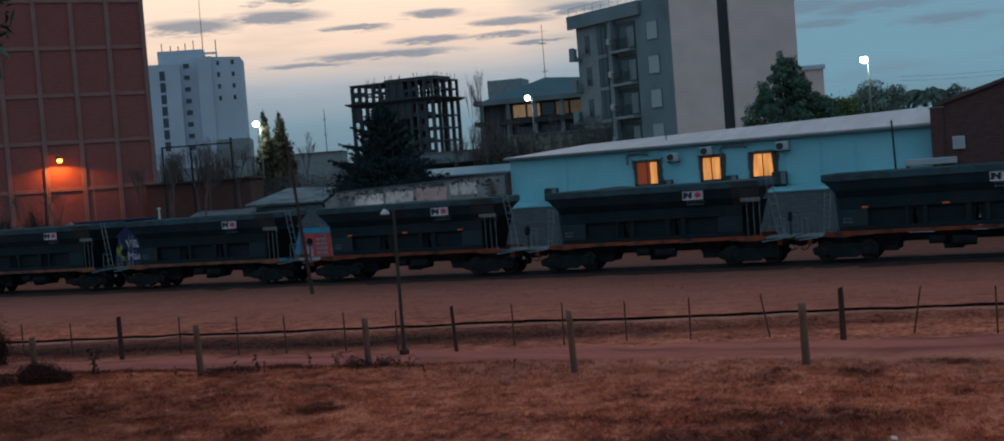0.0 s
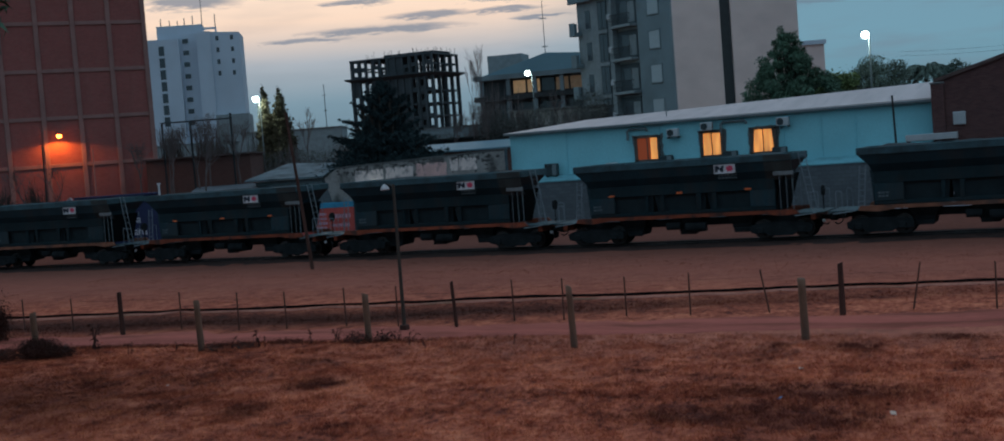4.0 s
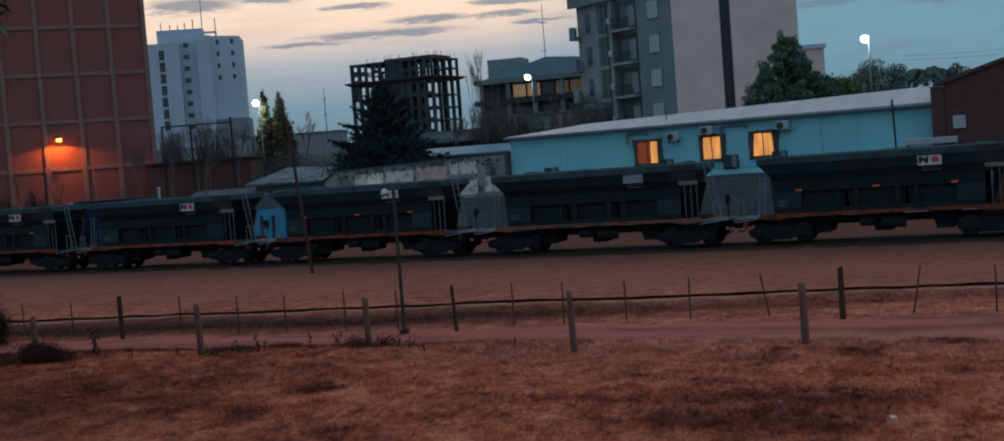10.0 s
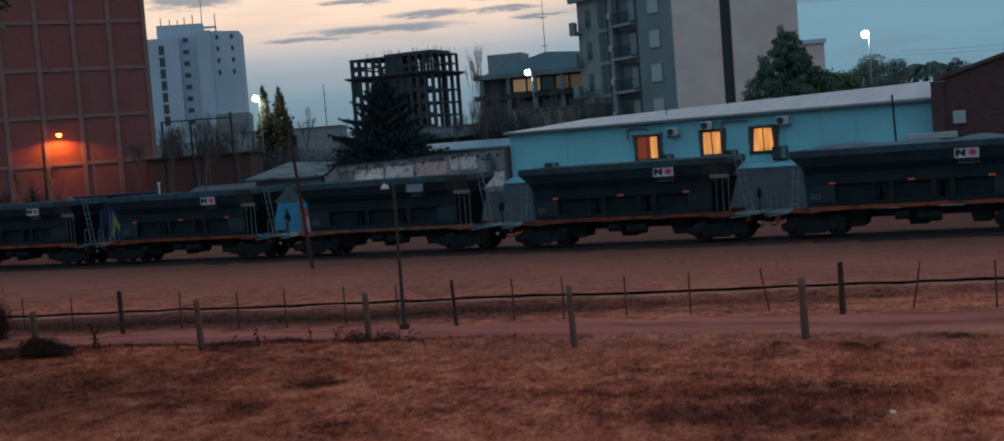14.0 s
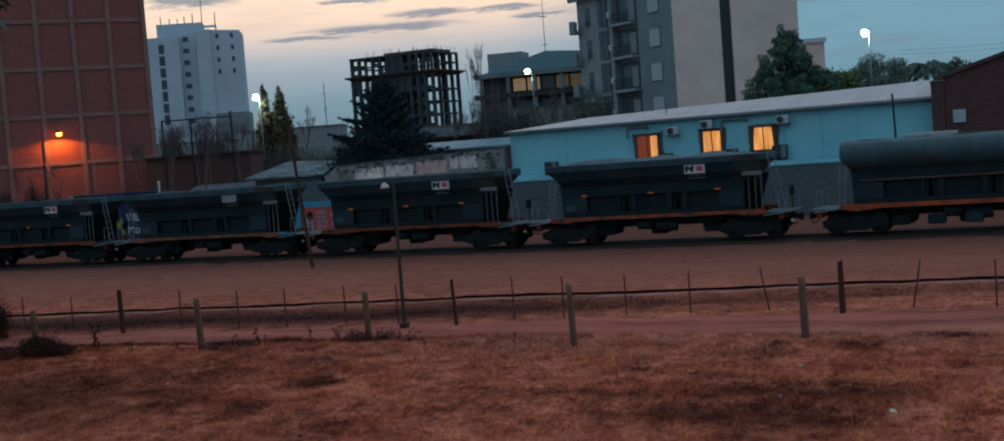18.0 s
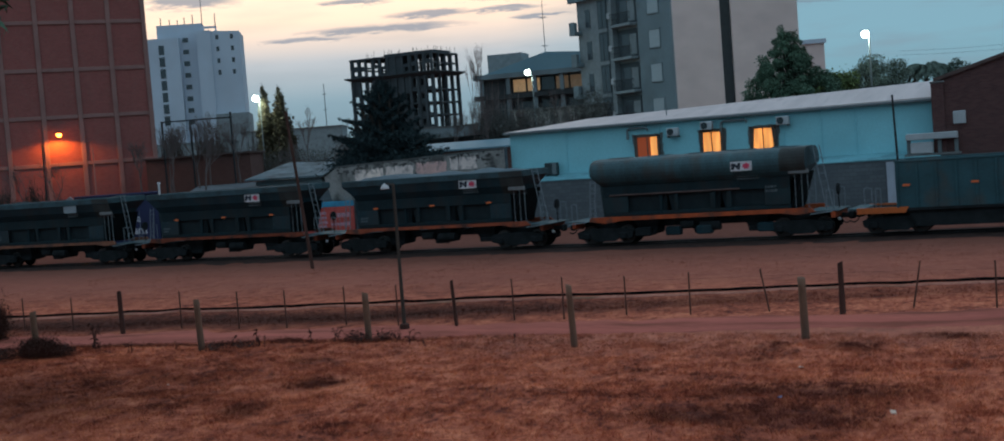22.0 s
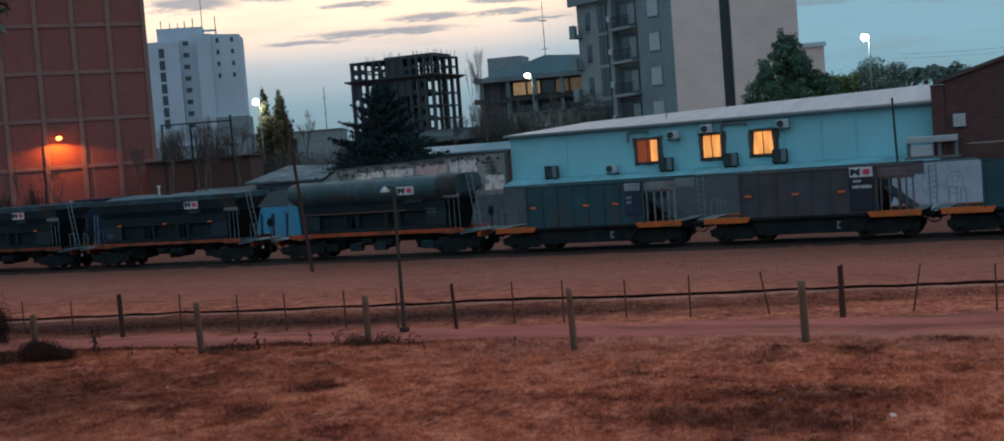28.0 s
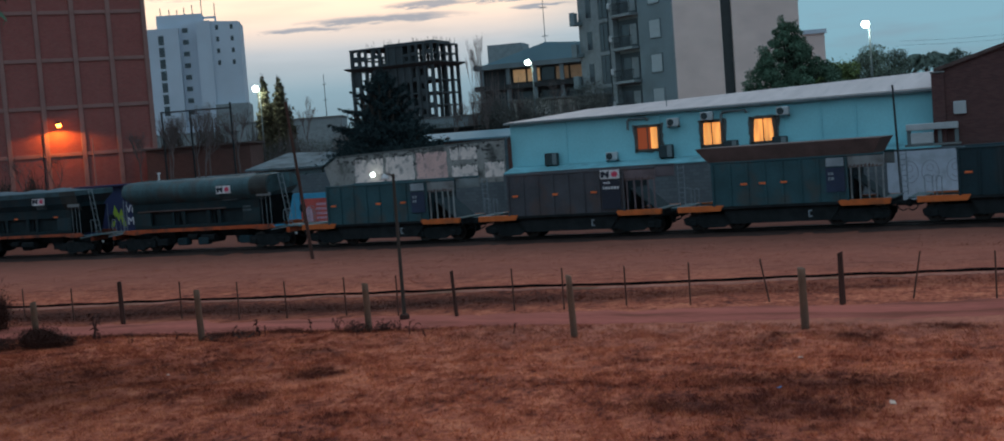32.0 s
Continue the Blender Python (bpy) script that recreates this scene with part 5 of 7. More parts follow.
# ---- walls along the railway ----
def walls():
    w = tagged(new("wall_north", Shape().box(-32.9, -6, 12.75, 12.95, 0, 2.75).mesh("wall_north", M["block_wall"])), "grey block wall below the shed", "wall", kind="structure")
    o = thing("wall_old", pose(-52.5, 13.4, 0), "old flaking whitewashed wall with painted squares", "wall", kind="structure")
    part("wall", Shape().prism([(0, 0), (19.55, 0), (19.55, 4.8), (12.5, 4.55), (7.6, 4.4), (7.4, 3.6), (0, 3.2)], 0, .3), M["block_wall"], o)
    part("plaster", Shape().prism([(7.2, 2.3), (19.5, 2.3), (19.5, 4.75), (12.5, 4.5), (7.6, 4.35), (6.7, 3.8)], -.02, -.003), M["old_plaster"], o, "flaking grimy whitewash")
    for x0, x1, z0, z1, mm in ((8.95, 11.1, 2.3, 4.2, "patch_white"), (11.25, 13.3, 2.3, 4.28, "patch_white"), (13.42, 15.6, 2.4, 4.36, "patch_pink"), (15.8, 17.65, 3.75, 4.5, "patch_white"), (15.85, 17.65, 2.5, 3.45, "patch_white"), (18.1, 19.4, 2.6, 3.55, "patch_white"), (7.75, 8.7, 2.6, 4.0, "old_plaster")):
        # worn edges all round, and grime that has run down over the top edge
        def ragged(a, b, across, depth):
            n = max(4, int(abs(b - a) / .09))
            return [(a + (b - a) * i / n, across + depth * (random.random() ** 2)) for i in range(n + 1)]
        top = ragged(x0, x1, z1, -.16)
        right = [(x1 + e, z) for z, e in ragged(z1 - .2, z0, 0, -.1)]
        left = [(x0 + e, z) for z, e in ragged(z0, z1 - .2, 0, .1)]
        part("painted_square", Shape().prism(left + top + right, -.035, -.022), M[mm], o)
        runs = Shape()
        for i in range(int((x1 - x0) * 7)):
            x, w, d = random.uniform(x0, x1 - .1), random.uniform(.02, .09), random.uniform(.08, .55) * random.random()
            runs.prism([(x, z1 + .04), (x + w, z1 + .04), (x + w * .8, z1 - d * .6), (x + w * .55, z1 - d), (x + w * .3, z1 - d * .7)], -.041, -.036)
        tagged(part("grime_run", runs, M["grime"], o, "dark runs of grime"), kind="stuff")
    crumbs = Shape()
    for i in range(150):
        x = random.uniform(7.7, 19.4)
        z = 4.4 + (x - 7.6) * .034 - random.random() ** 2 * 1.1
        w, h = random.uniform(.04, .22), random.uniform(.03, .14)
        crumbs.prism([(x + w * math.cos(k * 1.05 + i) * random.uniform(.6, 1.1), z + h * math.sin(k * 1.05 + i) * random.uniform(.6, 1.1)) for k in range(6)], -.028, -.021)
    tagged(part("bare_patch", crumbs, M["grime"], o, "dark patches where whitewash has fallen off"), kind="stuff")
    part("coping", Shape().prism([(7.6, 4.4), (12.5, 4.55), (19.6, 4.8), (19.6, 4.86), (12.5, 4.61), (7.6, 4.46)], -.06, .36), M["concrete"], o)
    gb = thing("wall_graffiti", pose(-11.1, 12.6, 0), "pale grey wall with faint graffiti faces", "wall", kind="structure")
    pale = material("pale_grey_painted_plaster", (.43, .48, .56), .9, vary=.2, scale=.6, stain=(.26, .29, .33), amount=.6)
    part("wall", Shape().box(0, 4.75, 0, .12, 0, 2.62), pale, gb)
    ink = material("faded_graffiti_paint", (.30, .32, .37), .8, vary=.2)
    for cx in (1.1, 2.1, 3.3):
        g = Shape()
        for rx, rz, cz in ((.42, .62, 1.5), (.16, .2, 1.72)):
            pts = [(cx + rx * math.cos(i * math.pi / 8), -.006, cz + rz * math.sin(i * math.pi / 8) * (1 if math.sin(i * math.pi / 8) > 0 else .8)) for i in range(17)]
            g.path(pts, .018, 4)
        g.path([(cx - .2, -.006, 1.35), (cx, -.006, 1.2), (cx + .2, -.006, 1.38)], .018, 4)
        part("graffiti", g, ink, gb, "faint dark graffiti outline")


walls()


def brick_shed():
    t = thing("brick_shed", pose(-8.55, 13.2, 0), "dark maroon brick shed with a sloping roofline", "shed")
    part("wall", Shape().prism([(0, 0), (14, 0), (14, 10.6), (0, 6.5)], 0, 8), M["maroon_brick"], t)
    part("roof_edge", Shape().prism([(-.1, 6.47), (14, 10.6), (14, 10.78), (-.1, 6.65)], -.15, 8), M["rust_brown"], t)
    part("pillar", Shape().rounded(-.25, .38, -.12, .5, 0, 6.4, .03), M["maroon_brick"], t, "brick corner pillar with a cap")
    part("pillar_cap", Shape().rounded(-.3, .43, -.17, .55, 6.4, 6.5, .04).ball((.06, .2, 6.52), .22, 8, .6), M["concrete"], t)
    part("meter_box", Shape().rounded(.75, 1.35, -.18, -.002, 4.3, 4.95, .03), M["ac_white"], t, "pale box on the brick wall")
    part("dark_opening", Shape().box(3.2, 4.6, -.02, -.004, 3.4, 4.4), M["black_metal"], t)
    k = thing("tank_stand", pose(-9.1, 13.0, 0), "pale box tank under a small slab canopy by the wall", "tank")
    part("platform", Shape().rounded(-1.1, 1.6, -.2, .15, 2.8, 2.92, .02), M["concrete"], k)
    part("canopy", Shape().rounded(-1.0, 1.5, -.25, .15, 3.62, 3.95, .03), M["ac_white"], k)
    part("tank", Shape().rounded(-.8, .3, -.2, .12, 2.925, 3.5, .05), M["ac_white"], k)
    for x in (-.9, .6, 1.4):
        part("leg", Shape().rounded(x - .09, x + .09, -.04, .14, 2.925, 3.62, .01), M["pipe"], k)
    part("pier", Shape().rounded(-1.0, 1.5, 0.0, .14, 0, 2.8, .02), M["concrete"], k)


brick_shed()


def unseen_walls():
    """Unseen house-high walls, added behind and beside the viewer to block low sky and darken reflections."""
    for name, x0, x1, y0, y1 in (("wall_south", -115, 70, -82, -81.6), ("wall_west", -115.4, -115, -82, -9), ("wall_east", 70, 70.4, -82, -9)):
        tagged(new(name, Shape().box(x0, x1, y0, y1, 0, 9).mesh(name, M["brown_wall"])), "unseen plain dark brick wall added to block low sky", "wall", kind="structure")


M["brown_wall"] = brick_material("dark_brown_old_brick", (.15, .072, .062), (.11, .052, .046), (.05, .035, .03), .26, .08)
unseen_walls()


# ---- low roofs, sheds and signs behind the line ----
def prism_house(name, a, b, depth, z, label, category, wall, roof, rise=0.0, drop=0.0, thick=.12):
    t = thing(name, facing(a, b), label, category)
    L = math.dist(a, b)
    part("wall", Shape().box(0, L, 0, depth, 0, z), wall, t)
    rings = [[(-.2, -.25, z - drop), (L + .2, -.25, z - drop), (L + .2, -.25, z - drop + thick), (-.2, -.25, z - drop + thick)],
             [(-.2, depth + .2, z + rise), (L + .2, depth + .2, z + rise), (L + .2, depth + .2, z + rise + thick), (-.2, depth + .2, z + rise + thick)]]
    part("roof", Shape().loft(rings), roof, t)
    return t


M["roof_dull"] = material("dull_slate_sheet_roof", (.12, .16, .18), 0.75, metal=.05, vary=.5, scale=.7, grain=9, stain=(.03, .04, .045), amount=.8, stain_scale=.6)
M["dark_hedge"] = material("dark_wet_fence_boards", (.028, .03, .03), .9, vary=.4)
prism_house("brick_house", (-65.6, 19.4), (-58.6, 22.8), 5, 5.95, "low dark brown brick house with flat parapet", "house", M["brown_wall"], M["rust_brown"])
prism_house("lean_to", (-58.6, 15.4), (-53.6, 17.6), 3.2, 3.1, "lean-to with a pale sheet roof", "shed", M["brown_wall"], M["roof_grey"], .55, 0)
sh_ = thing("sheet_house", pose(-55, 19, 0), "low house under a dull grey slanting sheet roof", "house")
part("wall", Shape().box(-.4, 5.2, 0, 4.2, 0, 3.8), M["grey_wall"], sh_)
part("roof", Shape().loft([[(-.6, -1.0, z0), (5.6, -.4, z0 - .05), (4.2, 4.3, z0 + .75), (-1.0, 5.0, z0 + 1.0)] for z0 in (3.88, 4.0)]), M["roof_dull"], sh_)
prism_house("back_shed", (-45.6, 25.8), (-39.0, 28.6), 3.5, 4.9, "small shed with bluish sheet roof", "shed", M["brown_wall"], M["roof_blue"], .55, 0)
prism_house("garden_house", (-53.0, 32.5), (-40.0, 37.0), 4, 5.9, "dark low outbuilding among the trees", "outbuilding", M["dark_hedge"], M["dark_hedge"])
prism_house("far_house", (-124.5, 107.5), (-110.5, 115.0), 10, 10.4, "distant flat-roofed grey building", "building", M["slab_grey"], M["concrete"])
prism_house("far_house", (-150, 95), (-127, 108), 10, 9.4, "distant low grey building", "building", M["slab_grey"], M["concrete"])
prism_house("far_house", (-108, 118), (-80, 128), 10, 9.0, "distant low grey building", "building", M["grey_wall"], M["concrete"])
prism_house("garden_wall", (-49.8, 49.6), (-40.5, 54.0), .3, 8.1, "tall pale garden wall with pinkish patches", "wall", M["old_plaster"], M["concrete"])
prism_house("rear_block", (-39.0, 93.6), (-31.4, 97.4), 8, 14.3, "beige block behind the trees with a pale parapet", "building", M["pink_wall"], M["white_wall"], thick=.5)


def pergola():
    t = thing("pergola", facing((-65.0, 18.2), (-57.4, 21.6)), "black steel pergola frame above the brick house", "pergola")
    part("beam", Shape().rounded(1.7, 7.0, -.05, .05, 8.55, 8.66, .02), M["black_metal"], t)
    for x in (1.8, 3.9, 6.9):
        part("post", Shape().rounded(x - .07, x + .07, -.07, .07, 0, 9.0 if x > 6 else 8.55, .02), M["black_metal"], t)


pergola()


def mural_wall():
    """Painted hoardings and small gabled panels along the railway fence."""
    w = thing("wall_mural", pose(-75, 13.2, 0), "dark wall along the railway behind painted panels", "wall", kind="structure")
    part("wall", Shape().box(0, 22.4, 0, .2, 0, 1.7), M["block_wall"], w)
    y = 12.95
    cream = material("pinkish_painted_board", (.40, .22, .18), .9, vary=.2, scale=1.5, stain=(.2, .12, .1), amount=.5)
    pale = material("pale_lilac_painted_board", (.34, .30, .32), .9, vary=.2, scale=1.5, stain=(.2, .18, .2), amount=.5)
    navy = material("deep_blue_painted_board", (.022, .03, .085), .6, vary=.2, scale=.8)
    sky = material("light_blue_painted_board", (.05, .30, .48), .75, vary=.2, scale=1.2, stain=(.03, .12, .2), amount=.5)
    red = material("red_painted_board", (.50, .09, .075), .75, vary=.2, scale=1.4, stain=(.26, .05, .06), amount=.5)
    white = material("white_painted_board", (.42, .48, .54), .8, vary=.15, scale=1.2, stain=(.2, .28, .36), amount=.5)
    text = material("white_sign_paint", (.62, .62, .66), .7, vary=.1)
    blue = material("blue_sign_paint", (.03, .10, .26), .7, vary=.1)
    green = material("yellow_green_sign_paint", (.24, .34, .04), .7, vary=.2)
    lilac = material("pinkish_lilac_paint", (.50, .32, .40), .8, vary=.2)
    p = thing("gabled_panel", pose(-70.3, y, 0), "pinkish gabled board by the railway", "panel", "painted panels along the line")
    part("board", Shape().prism([(-1, 0), (1, 0), (1, 2.65), (.1, 3.4), (-1, 2.75)], -.05, .05), cream, p)
    p = thing("gabled_panel", pose(-67.2, y, 0), "pale gabled board covered in painted lines of writing", "panel", "painted panels along the line")
    part("board", Shape().prism([(-1.25, 0), (1.25, 0), (1.25, 2.85), (.2, 3.75), (-1.25, 2.95)], -.05, .05), pale, p)
    for i in range(6):
        bars(p, -1.0, 1.0, -.055, 2.5 - i * .33, navy, 1, .14, "painted_writing")
    p = thing("town_sign", pose(-62.6, y, 0), "deep blue town sign with white lettering and green mark", "sign", "painted panels along the line")
    part("board", Shape().rounded(-3.5, 3.5, -.08, .08, .3, 3.55, .03), navy, p)
    part("roof_board", Shape().rounded(-3.6, 3.6, -.5, .3, 3.56, 3.72, .03), navy, p)
    mk = Shape().prism([(-.85, .8), (-.55, .8), (-.35, 1.6), (-.12, 1.15), (.08, 1.4), (.25, .8), (.55, .8), (.2, 2.05), (-.05, 1.6), (-.4, 2.3)], -.10, -.085)
    part("green_mark", mk, green, p, "yellow-green zigzag mark")
    letters("Villa", .78, text, p, pose(1.27, -.09, 1.95, 90, 0, 0))
    letters("Mar\u00eda", .78, text, p, pose(1.55, -.09, 1.12, 90, 0, 0))
    p = thing("kiosk_sign", pose(-55.05, y, 0), "white painted board with large blue figures", "sign", "painted panels along the line")
    part("board", Shape().rounded(-1.2, 1.7, -.05, .05, .5, 2.2, .03), white, p)
    letters("100", 1.0, blue, p, pose(.1, -.06, 1.1, 90, 0, 0))
    for s in (-1, 1):
        part("post", Shape().rounded(s * 1.2 - .05, s * 1.2 + .05, .055, .15, 0, 2.2, .01), M["black_metal"], p)
    p = thing("painted_board", pose(-49.3, y, 0), "light blue painted board beside the railway", "panel", "painted panels along the line")
    part("board", Shape().rounded(-1.95, 1.75, -.05, .05, 0, 2.35, .02), sky, p)
    for x in (-1.4, -.5, .6):
        part("streak", Shape().prism([(x, .4), (x + .22, .4), (x + .3, 1.9), (x + .05, 2.0)], -.062, -.051), navy, p)
    p = thing("painted_board", pose(-45.4, y, 0), "red painted board with a light blue top edge", "panel", "painted panels along the line")
    part("board", Shape().rounded(-2.1, 1.9, -.05, .05, 0, 1.95, .02), red, p)
    part("top_strip", Shape().rounded(-2.1, 1.9, -.05, .05, 1.955, 2.3, .02), sky, p, "light blue top strip")
    bars(p, -.9, -.1, -.056, 1.5, lilac, 5, .17, "painted_writing")
    bars(p, .2, 1.7, -.056, 1.3, lilac, 1, .26, "painted_writing")
    bars(p, .2, 1.6, -.056, .75, lilac, 1, .2, "painted_writing")
    part("figure", Shape().prism([(-1.7, .5), (-1.2, .5), (-1.2, 1.0), (-1.3, 1.35), (-1.5, 1.5), (-1.7, 1.3)], -.062, -.051), lilac, p)
    q = thing("marker_post", pose(-58.6, 12.6, 0), "slim white post beside the town sign", "post")
    part("shaft", Shape().rounded(-.06, .06, -.06, .06, 0, 4.2, .02), M["logo_white"], q)
    part("cap", Shape().rounded(-.1, .1, -.1, .1, 4.2, 4.3, .02), M["logo_white"], q)
    # lit globe on the old wall
    g = thing("wall_lamp", pose(-42.0, 13.1, 3.2), "small bright white globe lamp on the wall", "lamp")
    part("globe", Shape().ball((0, -.1, 0), .17, 12), material("white_globe_glow", (.9, .95, .9), .4, bump=0, emit=(.85, 1.0, .92), strength=2.5), g, "bright white globe", smooth=True)
    part("bracket", Shape().tube((0, .02, -.05), (0, .3, -.05), .03), M["black_metal"], g)


GLOW = material("white_lamp_glow", (.9, .95, .9), .4, bump=0, emit=(.85, 1.0, .92), strength=9)
mural_wall()


# ---- trees ----
def crown(spots, n, size, seed, flat=.6, droop=0.0, broad=.45, fuzz=.2):
    """Many small leaf clumps scattered over the shells of the given ellipsoids (x, y, z, rx, ry, rz)."""
    r = np.random.RandomState(seed)
    vol = np.array([s[3] * s[4] * s[5] for s in spots]) ** .67
    pick = r.choice(len(spots), n, p=vol / vol.sum())
    s = np.array(spots)[pick]
    d = r.normal(size=(n, 3))
    d /= np.linalg.norm(d, axis=1)[:, None]
    rad = r.uniform(.3, 1.0, n) ** .5 * (1 + fuzz * r.exponential(1, n))
    c = s[:, :3] + d * s[:, 3:] * rad[:, None]
    u = r.normal(size=(n, 3))
    u /= np.linalg.norm(u, axis=1)[:, None]
    v = np.cross(u, d + r.normal(size=(n, 3)) * flat)
    v /= np.linalg.norm(v, axis=1)[:, None] + 1e-6
    k = size * r.uniform(.5, 1.3, n)[:, None]
    drop = np.array([0, 0, -droop])
    q = np.stack([c - u * k, c + v * k * broad, c + u * k + drop * k, c - v * k * broad], 1).reshape(-1, 3)
    return Shape().add([tuple(p) for p in q], [(i * 4, i * 4 + 1, i * 4 + 2, i * 4 + 3) for i in range(n)])


def leaf_mesh(name, sh, mat):
    me = bpy.data.meshes.new(name)
    me.from_pydata(sh.v, [], sh.f)
    me.materials.append(mat)
    return me


def leaf_material(name, colour, vary=.45):
    m = material(name, colour, .8, vary=vary, scale=.5, grain=3, bump=0, spec=.08)
    nt = m.node_tree
    b = nt.nodes["Principled BSDF"]
    old = b.inputs["Base Color"].links[0].from_socket
    g = nt.nodes.new("ShaderNodeNewGeometry")
    hsv = nt.nodes.new("ShaderNodeHueSaturation")
    link(nt, old, hsv.inputs["Color"])
    link(nt, math_node(nt, "ADD", .6, math_node(nt, "MULTIPLY", g.outputs["Random Per Island"], .8)), hsv.inputs["Value"])
    link(nt, hsv.outputs[0], b.inputs["Base Color"])
    return m


M["leaf"] = leaf_material("dark_green_leaves", (.085, .14, .095))
# paler, greyer leaves: haze over the farther trees, put into the colour
M["leaf_haze"] = leaf_material("hazy_grey_green_leaves", (.10, .135, .115))
# yellower, brighter leaves: the street lamp's light is tinted in
M["leaf_lit"] = leaf_material("lamp_lit_olive_leaves", (.11, .15, .06))
M["pine"] = leaf_material("blackish_green_needles", (.030, .046, .050))
M["cypress"] = leaf_material("olive_brown_cypress_leaves", (.075, .068, .042))
M["bark"] = material("grey_brown_bark", (.05, .04, .035), .95, vary=.4, scale=3)
M["twig"] = material("bare_brown_twigs", (.13, .10, .095), .95, vary=.3)


def limbs(sh, base, way, length, r, depth, rnd, spread=.55, up=.12):
    """Tapering limbs that fork."""
    end = base + way * length
    mid = base.lerp(end, .5) + Vector((rnd.uniform(-1, 1), rnd.uniform(-1, 1), 0)) * length * .05
    n = 6 if r > .06 else 4
    sh.tube(base, mid, r, r * .85, n=n).tube(mid, end, r * .85, r * .62, n=n)
    if depth == 0:
        return
    for i in range(rnd.choice((2, 3, 3))):
        w = (way + Vector((rnd.uniform(-1, 1), rnd.uniform(-1, 1), rnd.uniform(-.5, .8))) * spread + Vector((0, 0, up))).normalized()
        limbs(sh, base.lerp(end, rnd.uniform(.6, 1)), w, length * rnd.uniform(.6, .85), r * .66, depth - 1, rnd, spread, up)


def tree(name, x, y, height, spots, n, size, mat, label, seed, trunk=.22, droop=0.0, category="tree", broad=.45, fuzz=.2):
    t = thing(name, pose(x, y, 0), label, category)
    rnd = random.Random(seed)
    sh = Shape()
    sh.tube((0, 0, 0), (0.05, 0, height * .45), trunk, trunk * .7, n=10)
    for s in spots:
        sh.tube((0.05, 0, height * rnd.uniform(.25, .45)), (s[0] * .8, s[1] * .8, s[2]), trunk * .4, trunk * .1, n=5)
    part("trunk", sh, M["bark"], t)
    c = new("crown", leaf_mesh("crown", crown(spots, n, size, seed, droop=droop, broad=broad, fuzz=fuzz), mat))
    c.parent = t
    return t


def clumps(rx, ry, z0, z1, n, seed, size, lean=0.0, top=.25):
    """Uneven clump places for a crown that narrows upwards."""
    r = random.Random(seed)
    out = []
    for i in range(n):
        k = (i + .5) / n
        z = z0 + (z1 - z0) * k
        w = (1 - k) ** .7 * (1 - top) + top * (1 - k)
        a = i * 2.4 + r.uniform(-.5, .5)
        q = r.uniform(.35, .95) * w
        s = size * r.uniform(.7, 1.25) * (.55 + .6 * w)
        out.append((math.cos(a) * rx * q + lean * k, math.sin(a) * ry * q, z, s, s, s * .75))
    return out


def cone_clusters(r0, z0, z1, n, seed, size, squash=.75, tips=()):
    """Clusters over the shell of a ragged cone, with gaps between them."""
    r = random.Random(seed)
    out = []
    for i in range(n):
        k = (i / n) ** 1.15
        w = r0 * (1 - k) ** .82 + .12
        a = i * 2.4 + r.uniform(-.35, .35)
        q = r.choice((1.0, .95, .85, .6)) * r.uniform(.85, 1.12)
        s = size * r.uniform(.65, 1.25) * (.45 + .65 * (1 - k))
        out.append((math.cos(a) * w * q, math.sin(a) * w * q * .85, z0 + (z1 - z0) * k + r.uniform(-.15, .15), s, s, s * squash))
    return out + list(tips)


tree("leafy_tree", -20.8, 33.9, 11.6, cone_clusters(3.75, 5.7, 11.2, 110, 3, .62, tips=((-.35, 0, 11.3, .3, .3, .5), (.55, 0, 10.9, .28, .28, .5), (0, 0, 7.0, 1.3, 1.3, 1.2), (0, 0, 8.8, .7, .7, 1.1))),
     46000, .10, M["leaf"], "dark green conical leafy tree behind the blue shed", 3, fuzz=.10, broad=.4)
tree("round_tree", -17.4, 48.9, 9.2, [(2.2 * math.cos(k * 2.4) * (k / 40) ** .5, 1.8 * math.sin(k * 2.4), 8.0 + 1.5 * math.cos(k * 2.4 * .37) * (1 - (k / 40) * .6), .6, .6, .45) for k in range(40)] + [(0, 0, 7.6, 1.9, 1.6, 1.3)], 15000, .085, M["leaf_haze"], "dull green round-headed tree", 5)
tree("shrub_tree", -19.8, 41.5, 8.0, [(-1.2 + .13 * k, .4 * math.sin(k * 3.1), 7.5 + .5 * math.sin(k * 1.7), .5, .5, .55) for k in range(24)] + [(0, 0, 6.6, 1.9, 1.2, .8)], 13000, .12, M["leaf_lit"], "yellowish green shrubby tree under a street lamp", 6)
